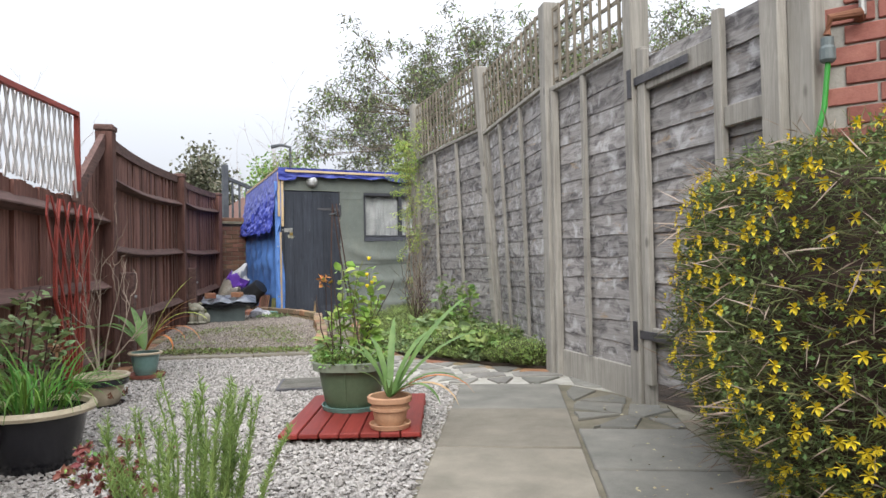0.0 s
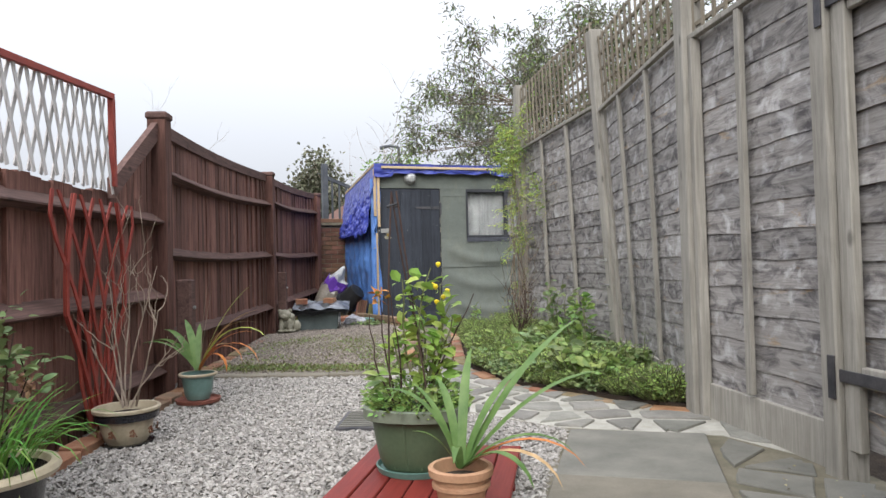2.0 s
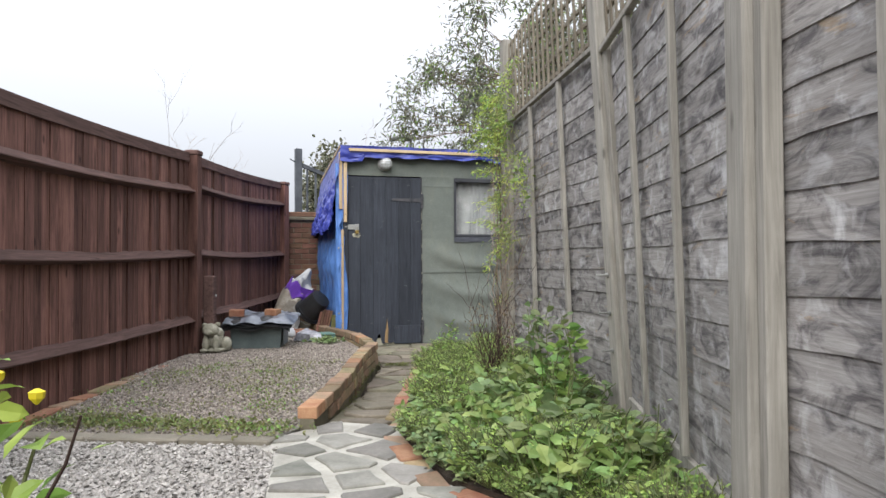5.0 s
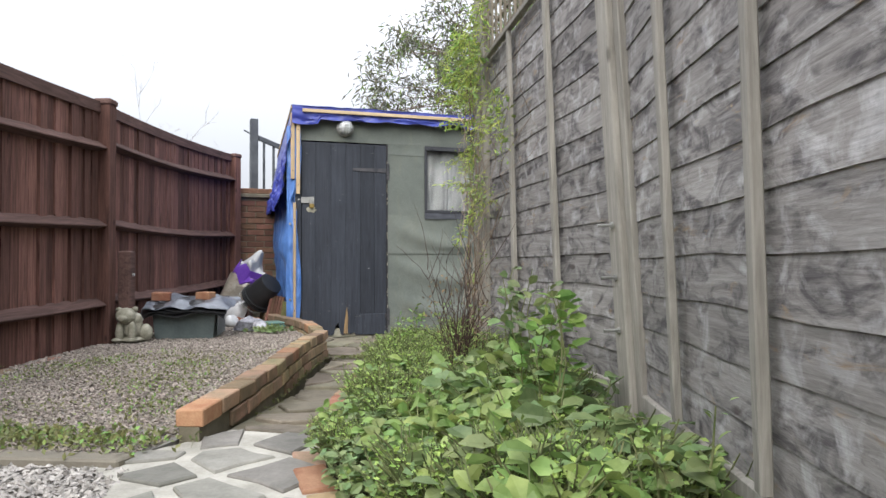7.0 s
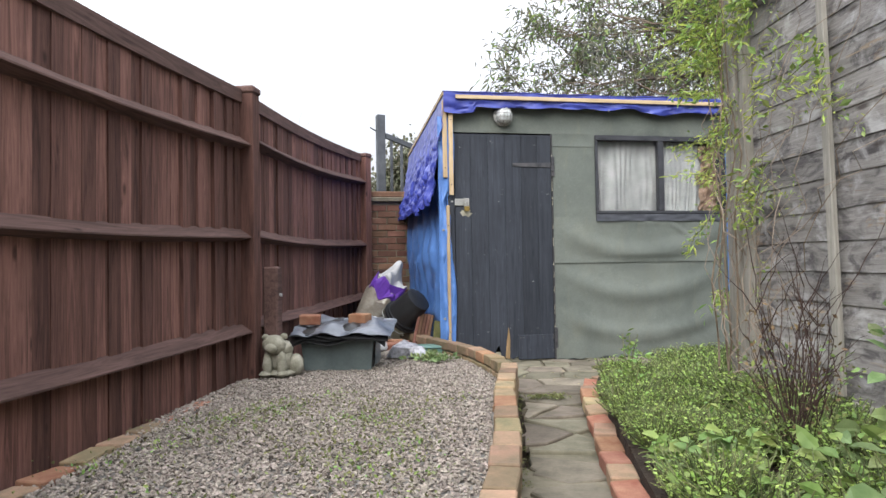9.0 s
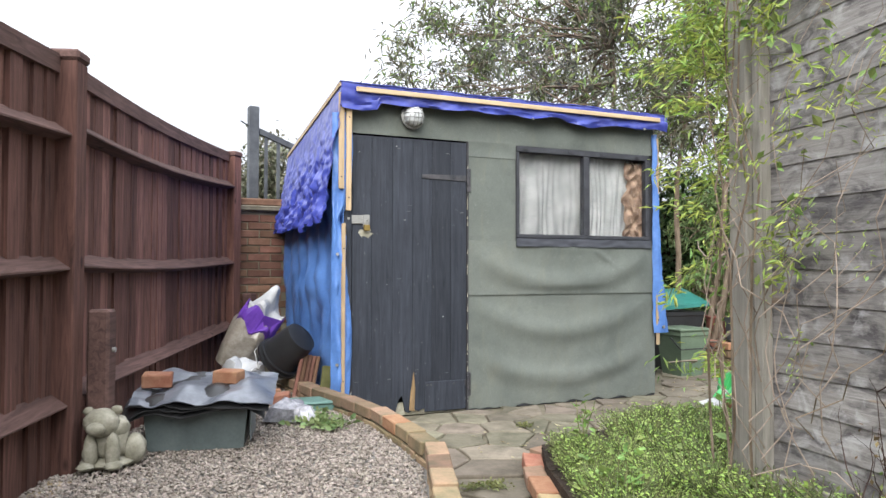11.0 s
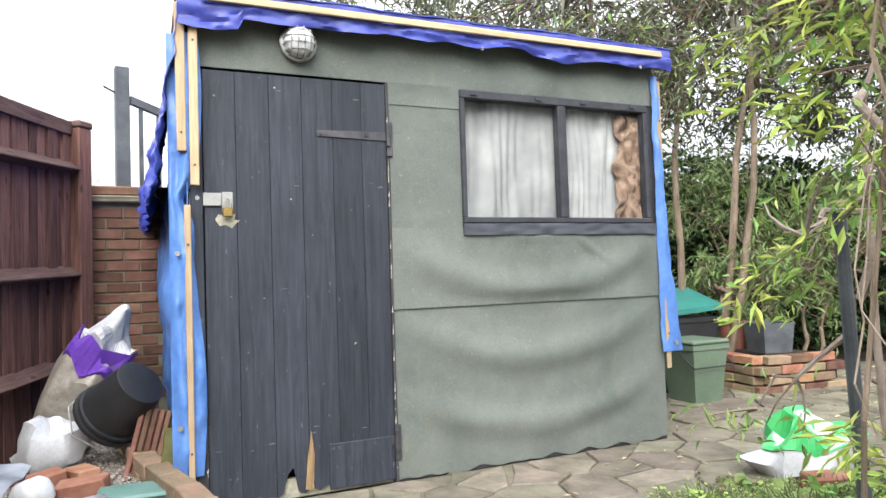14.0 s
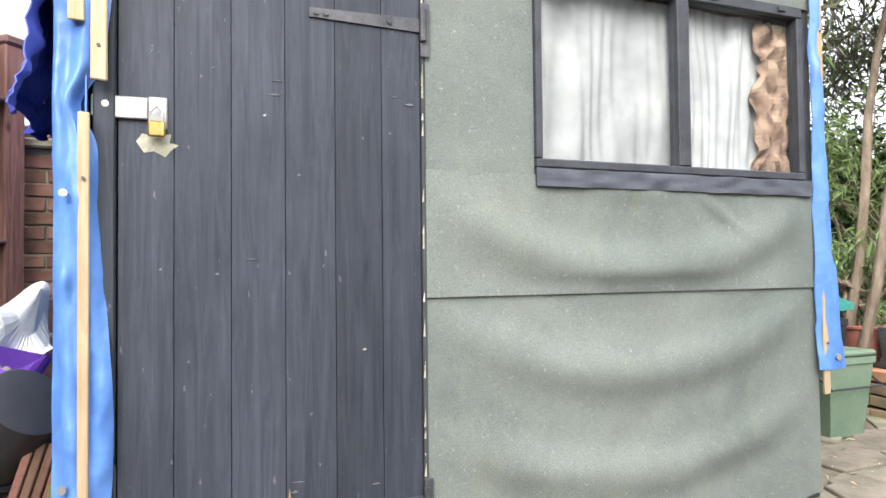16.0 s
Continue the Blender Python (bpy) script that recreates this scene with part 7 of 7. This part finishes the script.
def big_tree(name, label, foot, stems, clusters, leaf_n, leaf_size, mat, seed, leaf_shape="lance", cr=0.36, droop=-0.5, bark="bark", trunk_r=0.075, leaf2=None):
    random.seed(seed)
    t = thing(name, label, "tree", "", foot)
    forks = []
    for (x, y, h) in stems:
        pts = curve_pts((x * 0.25, y * 0.25, -0.1), (x, y, h), 0.06, 8, 0.03)
        part("trunk", Geo().tube(pts, [trunk_r * (1.25 - 0.09 * i) for i in range(9)], 9), bark, t, smooth=True)
        forks += pts[4:]
    P, W, Z = [], [], []
    limbs = Geo()
    for c in clusters:
        c = Vector(c)
        f = min(forks, key=lambda q: (q - c).length + random.uniform(0, 0.8))
        pts = curve_pts(f, c, 0.14, 7, 0.06)
        r = 0.018
        limbs.tube(pts, [r * (1 - 0.12 * i) for i in range(8)], 5)
        for _ in range(5):
            e = c + Vector([random.gauss(0, cr) for _ in range(3)])
            limbs.tube(curve_pts(pts[random.randint(4, 7)], e, 0.15, 3), [0.008, 0.006, 0.004, 0.002], 4)
            for _ in range(leaf_n // 5):
                q = e + Vector([random.gauss(0, cr * 0.42) for _ in range(3)])
                P.append(tuple(q))
                W.append((random.gauss(0, 0.7), random.gauss(0, 0.7), droop + random.gauss(0, 0.5)))
                Z.append(leaf_size * random.uniform(0.6, 1.3))
    part("bough", limbs, bark, t)
    P, W, Z = np.array(P), np.array(W), np.array(Z)
    if leaf2:
        k = rng.random(len(P)) < 0.22
        leaves("crown_tip", P[k], W[k], Z[k], leaf2, leaf_shape, t)["kind"] = "stuff"
        P, W, Z = P[~k], W[~k], Z[~k]
    leaves("crown", P, W, Z, mat, leaf_shape, t)
    return t


random.seed(151)
cl_ = []
while len(cl_) < 185:
    x, y, z = random.uniform(-3.3, 5.2), random.uniform(-0.6, 4.0), random.uniform(2.3, 6.0)
    top = 5.55 - 0.10 * abs(x + 0.5) ** 1.6 if x < 1 else 6.2
    low = 2.6 + 0.12 * max(0, -x - 1) * 1.5
    if z > top or z < low or (x < -1 and z < 2.6) or noise.noise(Vector((x * 0.8, y * 0.8, z * 0.9))) < -0.12:
        continue
    if x < -2.6 and not 2.9 < z < 4.6:
        continue
    cl_.append((x, y, z))
cl_ += [(-2.2, 0.8, 5.2), (-2.35, 0.8, 4.9), (0.5, 0.9, 5.5), (0.2, 0.9, 5.25), (-3.2, 0.5, 3.35), (-3.3, 0.3, 3.1), (-3.1, 0.7, 3.7)]
big_tree("garden_tree", "loose many-stemmed garden tree with narrow drooping leaves", (0.12, 13.6, -0.1), [(0.55, 0.2, 3.6), (-0.75, 0.4, 3.7), (0.95, 0.8, 3.9), (0.2, 0.6, 3.4)], cl_, 330, 0.128, "leaf_tree", 152, trunk_r=0.032, cr=0.27, droop=-0.4, leaf2="leaf_mid")
random.seed(161)
sh_ = [(random.uniform(-1.0, 1.2), random.uniform(-0.4, 0.6), random.uniform(0.5, 1.9)) for _ in range(40)]
big_tree("shrub", "light green leafy shrub growing behind the brick planter", (1.3, 14.6, -0.1), [(0.1, 0, 0.9), (-0.3, 0.1, 0.8), (0.4, 0.1, 1.0)], sh_, 170, 0.10, "leaf_deep", 162, cr=0.2, trunk_r=0.02, leaf2="leaf_mid")
sh_ = [(random.uniform(-0.45, 0.45), random.uniform(-0.3, 0.3), random.uniform(0.1, 0.55)) for _ in range(14)]
big_tree("shrub", "low leafy potted shrub on the brick planter", (0.47, 13.85, 0.42), [(0.05, 0, 0.25), (-0.1, 0, 0.3)], sh_, 110, 0.09, "leaf_deep", 163, cr=0.1, trunk_r=0.008, leaf2="leaf_bright")
sh_ = [(random.uniform(-0.9, 1.5), random.uniform(-0.4, 0.5), random.uniform(0.6, 2.6)) for _ in range(46)]
big_tree("shrub", "tall yellow-green leafy shrub at the patio edge", (3.3, 14.0, -0.1), [(0.1, 0, 1.3), (-0.4, 0.1, 1.4)], sh_, 170, 0.09, "leaf_deep", 164, cr=0.22, trunk_r=0.02, leaf2="straw_leaf")
# young trees on a stake in the bed
sh_ = [(random.uniform(-0.35, 0.75), random.uniform(-0.3, 0.4), random.uniform(0.35, 2.5)) for _ in range(15)]
big_tree("sapling", "young lime-leaved sapling growing beside the metal stake", (0.02, 9.75, 0.0), [(0.05, 0.05, 1.9), (0.25, 0, 1.7)], sh_, 50, 0.075, "leaf_bright", 165, cr=0.11, trunk_r=0.012, leaf2="leaf_lime", bark="twig")

hd = thing("ivy_hedge", "dark ivy-covered hedge along the end of the garden", "hedge", "", (0, 0, 0))
n = 40000
x = rng.uniform(-1.2, 8.5, n)
top = 2.25 + 0.18 * np.sin(x * 1.7) + 0.1 * np.sin(x * 4.1)
z = -0.15 + (top + 0.15) * rng.uniform(0, 1, n) ** 0.8
y = 17.0 - 0.12 * x + 0.25 * np.sin(x * 2.3 + z * 2) + rng.normal(0, 0.12, n)
leaves("foliage", np.stack([x, y, z], 1), rng.normal(0, 1, (n, 3)) + (0, -0.8, -0.2), rng.uniform(0.05, 0.11, n), "leaf_hedge", "broad", hd)
# added box behind the leaves, soil-dark to imitate the hedge's inner shade
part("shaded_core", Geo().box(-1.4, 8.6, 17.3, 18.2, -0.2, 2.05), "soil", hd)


def far_tree(label, at, r, h, mat, seed, n=5200, size=0.3, lift=0.5):
    t = thing("tree", label, "tree", "trees beyond the gardens", at)
    part("trunk", Geo().tube([(0, 0, 0), (0.1, 0, h * 0.5), (0, 0, h * 0.8)], [r * 0.09, r * 0.06, r * 0.03], 7), "bark", t)
    q = np.random.default_rng(seed)
    c = q.normal(0, 1, (34, 3))
    c = c / np.linalg.norm(c, axis=1, keepdims=True) * q.uniform(0.3, 0.8, (34, 1)) * (r, r, h * 0.36) + (0, 0, h * 0.6)
    i = q.integers(0, 34, n)
    leaves("crown", c[i] + q.normal(0, 1, (n, 3)) * (r * 0.17, r * 0.17, h * 0.08), q.normal(0, 1, (n, 3)), q.uniform(size * 0.6, size * 1.2, n), mat, "broad", t)


far_tree("rounded dull green tree beyond the gardens", (-17.0, 38, -0.2), 2.3, 8.5, "leaf_tree", 1)
far_tree("pale green tree far beyond the shed", (-16.2, 50, -0.2), 3.2, 10.2, "leaf_bright", 2)
far_tree("dull green tree far behind the shed", (-3, 52, -0.2), 3.5, 7.0, "leaf_deep", 3)
random.seed(171)
for (x, y, h) in ((-12.5, 37, 8.4), (-25.2, 36, 8.6)):
    bt = thing("bare_tree", "leafless fine-twigged tree beyond the dark fence", "tree", "bare trees beyond the fence", (x, y, -0.2))
    for _ in range(5):
        twigs(bt, (0, 0, 0), (random.uniform(-0.2, 0.2) * h, random.uniform(-0.15, 0.15) * h, h * random.uniform(0.75, 1.0)), h * 0.003, 3, "twig", 0.05)

# moss, grass tufts and fallen leaves
def tuft_zone(name, label, pts, n, mat, size, z=0.0, sp=0.05, shape="small"):
    pts = np.asarray(pts, float)
    i = rng.integers(0, len(pts), n)
    xy = pts[i] + rng.normal(0, sp, (n, 2))
    zz = np.full(n, z) + rng.uniform(0, 0.018, n)
    ob = leaves(name, np.column_stack([xy, zz]), np.column_stack([rng.normal(0, 1, (n, 2)), rng.uniform(0.1, 1.4, n)]), rng.uniform(size * 0.5, size * 1.2, n), mat, shape)
    tagged(ob, label, "weeds", "", "stuff")


edge_pts = [(-2.3 + 1.35 * k / 30, 6.02 + 0.27 * k / 30 * 0.6 + 0.05) for k in range(31)]
tuft_zone("bed_edge_weeds", "low tangle of weeds along the front of the gravel bed", edge_pts, 1600, "moss", 0.028, 0.01, 0.09)
tuft_zone("bed_edge_leaves", "small green leaves along the front of the gravel bed", edge_pts, 450, "leaf_bright", 0.024, 0.012, 0.07)
mp = scatter([(-2.9, 7.9), (-1.6, 8.4), (-1.25, 7.2), (-1.05, 6.4), (-2.2, 6.2), (-2.6, 7.0)], 60)
tuft_zone("gravel_weeds", "patches of moss and tiny weeds in the gravel", mp, 2200, "moss", 0.020, 0.045, 0.11)
tuft_zone("gravel_sprouts", "bright green sprouts pushing through the gravel", mp[::2], 600, "leaf_bright", 0.018, 0.046, 0.07)
tuft_zone("curb_ivy", "ivy leaves creeping by the brick curb", [(-2.55, 9.62), (-2.65, 9.75), (-2.4, 9.55)], 420, "leaf_deep", 0.045, 0.05, 0.06, "broad")
tuft_zone("joint_moss", "moss growing in the paving joints by the curb", [on_line(CURB, 0.2 + 0.16 * k)[0] for k in range(22)], 1500, "moss", 0.012, -0.07, 0.02)
tuft_zone("joint_weeds", "small weeds in the joints of the lower paving", scatter([(-0.5, 6.6), (-0.8, 6.6), (-1.3, 8.2), (-1.9, 9.5), (-0.6, 11.4), (1.0, 12.5), (2.0, 11.5), (-0.3, 10.7), (-1.2, 9.6), (-2.2, 10.2), (-0.6, 11.4)], 90), 2200, "moss", 0.02, -0.085, 0.03)
fl_pts = scatter([(-1.9, 9.9), (-0.4, 11.6), (0.2, 14.5), (3.4, 14.8), (2.6, 10.9), (0.5, 10.4), (-0.7, 10.4), (-1.3, 9.4)], 1900)
lv_ = leaves("fallen_leaves", np.column_stack([fl_pts, np.full(len(fl_pts), -0.078)]), np.column_stack([rng.normal(0, 1, (len(fl_pts), 2)), rng.uniform(0.0, 0.12, len(fl_pts))]), rng.uniform(0.012, 0.065, len(fl_pts)), "leaf_litter", "lance")
tagged(lv_, "pale fallen leaves scattered over the paving", "fallen leaves", "", "stuff")
fl_pts = scatter([(1.2, 1.8), (1.3, 4.4), (1.7, 3.6), (1.7, 2.0)], 160)
lv_ = leaves("leaf_crumbs", np.column_stack([fl_pts, np.full(len(fl_pts), 0.004)]), np.column_stack([rng.normal(0, 1, (len(fl_pts), 2)), rng.uniform(0.0, 0.2, len(fl_pts))]), rng.uniform(0.008, 0.022, len(fl_pts)), "leaf_litter", "small")
tagged(lv_, "pale crumbs and petals scattered on the slabs", "litter", "", "stuff")

# ---- loose gravel ----
p = scatter(GRAVEL, 150000)
p = p[(p[:, 1] > 1.9) & ~inside([(-0.62, 4.42), (-0.2, 4.52), (-0.27, 4.9), (-0.7, 4.8)], p)][:56000]
pebbles("grey_gravel", np.column_stack([p, rng.uniform(-0.022, -0.004, len(p))]), 0.0125, "gravel_grey", "loose pale grey angular gravel", "gravel")
p = scatter([(x - 0.02, y) for x, y in BED], 110000)[:52000]
zz = 0.005 + 0.035 * np.clip((p[:, 1] - 6.0) / 1.5, 0, 1)
pebbles("pinkish_gravel", np.column_stack([p, zz + rng.uniform(-0.012, 0.002, len(p))]), 0.0095, "gravel_pink", "fine pinkish grey gravel of the raised bed", "gravel")
p = scatter([(x, y) for x, y in FB], 5000)
pebbles("soil_crumbs", np.column_stack([p, rng.uniform(0.014, 0.024, len(p))]), 0.012, "soil", "dark crumbs of soil in the flower bed", "soil")

# ---- paving pieces ----


def clip_half(poly, px, py, nx, ny):
    out = []
    for (x0, y0), (x1, y1) in zip(poly, poly[1:] + poly[:1]):
        d0, d1 = (x0 - px) * nx + (y0 - py) * ny, (x1 - px) * nx + (y1 - py) * ny
        if d0 <= 0:
            out.append((x0, y0))
        if (d0 < 0) != (d1 < 0) and d0 != d1:
            t = d0 / (d0 - d1)
            out.append((x0 + (x1 - x0) * t, y0 + (y1 - y0) * t))
    return out


def crazy(region, n, joint, parent, mat, z_of, seed, wob=0.12):
    random.seed(seed)
    q = np.random.default_rng(seed)
    lo, hi = np.min(region, 0), np.max(region, 0)
    c = q.uniform(lo, hi, (n * 4, 2))
    c = c[inside(region, c)][:n]
    big = q.uniform(lo, hi, (6000, 2))
    big = big[inside(region, big)]
    for _ in range(3):
        near = np.argmin(((big[:, None] - c[None]) ** 2).sum(-1), 1)
        c = np.array([big[near == k].mean(0) if (near == k).any() else c[k] for k in range(len(c))])
    reg = [tuple(p) for p in region]
    for k, (cx, cy) in enumerate(c):
        poly = [(cx - 0.6, cy - 0.6), (cx + 0.6, cy - 0.6), (cx + 0.6, cy + 0.6), (cx - 0.6, cy + 0.6)]
        for j, (ox, oy) in enumerate(c):
            if j != k and (ox - cx) ** 2 + (oy - cy) ** 2 < 1.6:
                d = math.hypot(ox - cx, oy - cy)
                nx, ny = (ox - cx) / d, (oy - cy) / d
                m_ = d / 2 - joint / 2
                poly = clip_half(poly, cx + nx * m_, cy + ny * m_, nx, ny)
                if len(poly) < 3:
                    break
        if len(poly) < 3:
            continue
        pts = []
        for (x, y), (x2, y2) in zip(poly, poly[1:] + poly[:1]):
            L = math.hypot(x2 - x, y2 - y)
            pts.append((x, y))
            if L > 0.12:
                f = random.uniform(-0.07, 0.03) * L
                pts.append(((x + x2) / 2 + (y2 - y) / L * f, (y + y2) / 2 - (x2 - x) / L * f))
        fixed = []
        for x, y in pts:
            s = 1.0
            while s > 0.1 and not inside(reg, np.array([(cx + (x - cx) * s, cy + (y - cy) * s)]))[0]:
                s -= 0.06
            s *= 0.985 if s < 1 else 1
            fixed.append(((x - cx) * s, (y - cy) * s))
        ob = part("paving_stone", Geo().prism(fixed, -0.04, 0.0, None, 0.006), mat, parent)
        z = z_of(cx, cy)
        ob.matrix_world = pose(cx, cy, z + random.uniform(-0.002, 0.003), random.uniform(-0.5, 0.5) - (4.4 if mat == "crazy_dirty" and cy < 7.65 else 0), random.uniform(-0.5, 0.5), 0)


cz1 = thing("crazy_paving", "grey crazy paving stones in wide pale cement", "paving", "", None, "structure")
crazy(PATHWAY, 34, 0.055, cz1, "crazy", lambda x, y: 0.004, 201)
cz2 = thing("lower_paving", "grey-brown flagstones with mossy joints by the shed", "paving", "", None, "structure")
LOWER_VIS = [(-0.50, 6.58), (-0.72, 7.4), (-0.98, 8.35), (-1.19, 9.1), (-1.22, 9.55), (-0.70, 10.2), (-0.05, 10.5), (0.6, 10.2), (3.0, 10.8), (3.6, 15.0), (0.0, 15.0), (-0.33, 12.0), (-0.40, 11.76), (-2.50, 10.33), (-2.22, 9.93), (-2.0, 9.66), (-1.80, 9.35), (-1.56, 8.95), (-1.35, 8.20), (-1.10, 7.45), (-0.95, 6.90), (-0.84, 6.58)]
crazy(LOWER_VIS, 190, 0.016, cz2, "crazy_dirty", lambda x, y: -0.088 + 0.085 * max(0.0, min(1.0, (7.65 - y) / 1.1)), 202)
ramp = Geo()
ramp.loft([[(-0.86, 6.50, -0.2), (-0.40, 6.50, -0.2), (-0.40, 6.50, -0.02), (-0.86, 6.50, -0.02)], [(-1.20, 7.68, -0.2), (-0.74, 7.68, -0.2), (-0.74, 7.68, -0.106), (-1.20, 7.68, -0.106)]])
tagged(part("path_ramp", ramp, "mortar_dirty"), "sloping mossy mortar bed of the narrow path", "paving", "", "structure")
sl = thing("paving_slabs", "worn square concrete slabs, some warm and some grey", "paving", "", None, "structure")
for k, y0 in enumerate((3.905, 3.185, 2.465, 1.745, 1.025)):
    mat = "slab" if k in (0, 3) else "slab_warm"
    part("slab", Geo().cbox(0.505, 1.105, y0, y0 + 0.708, -0.04, 0.002 + 0.002 * (k % 2), 0.005, jit=0.003), mat, sl)
for k, (x0, x1, y0, y1) in enumerate(((1.125, 1.62, 2.90, 3.50), (1.125, 1.66, 2.28, 2.885), (1.125, 1.66, 1.66, 2.265), (1.125, 1.66, 1.04, 1.645))):
    part("slab", Geo().cbox(x0, x1, y0, y1, -0.04, 0.001, 0.005, jit=0.003), "slab", sl)
APRON = [(1.13, 3.52), (1.60, 3.52), (1.80, 3.45), (1.56, 4.08), (1.20, 4.56), (1.13, 4.6)]
crazy(APRON, 7, 0.03, cz1, "slab", lambda x, y: 0.002, 203)
tagged(part("cement_apron", Geo().prism([(1.64, 2.9), (2.0, 2.9), (1.62, 3.98), (1.60, 3.5)], -0.1, 0.004), "mortar_dirty"), "rough worn cement apron below the gate", "paving", "", "structure")
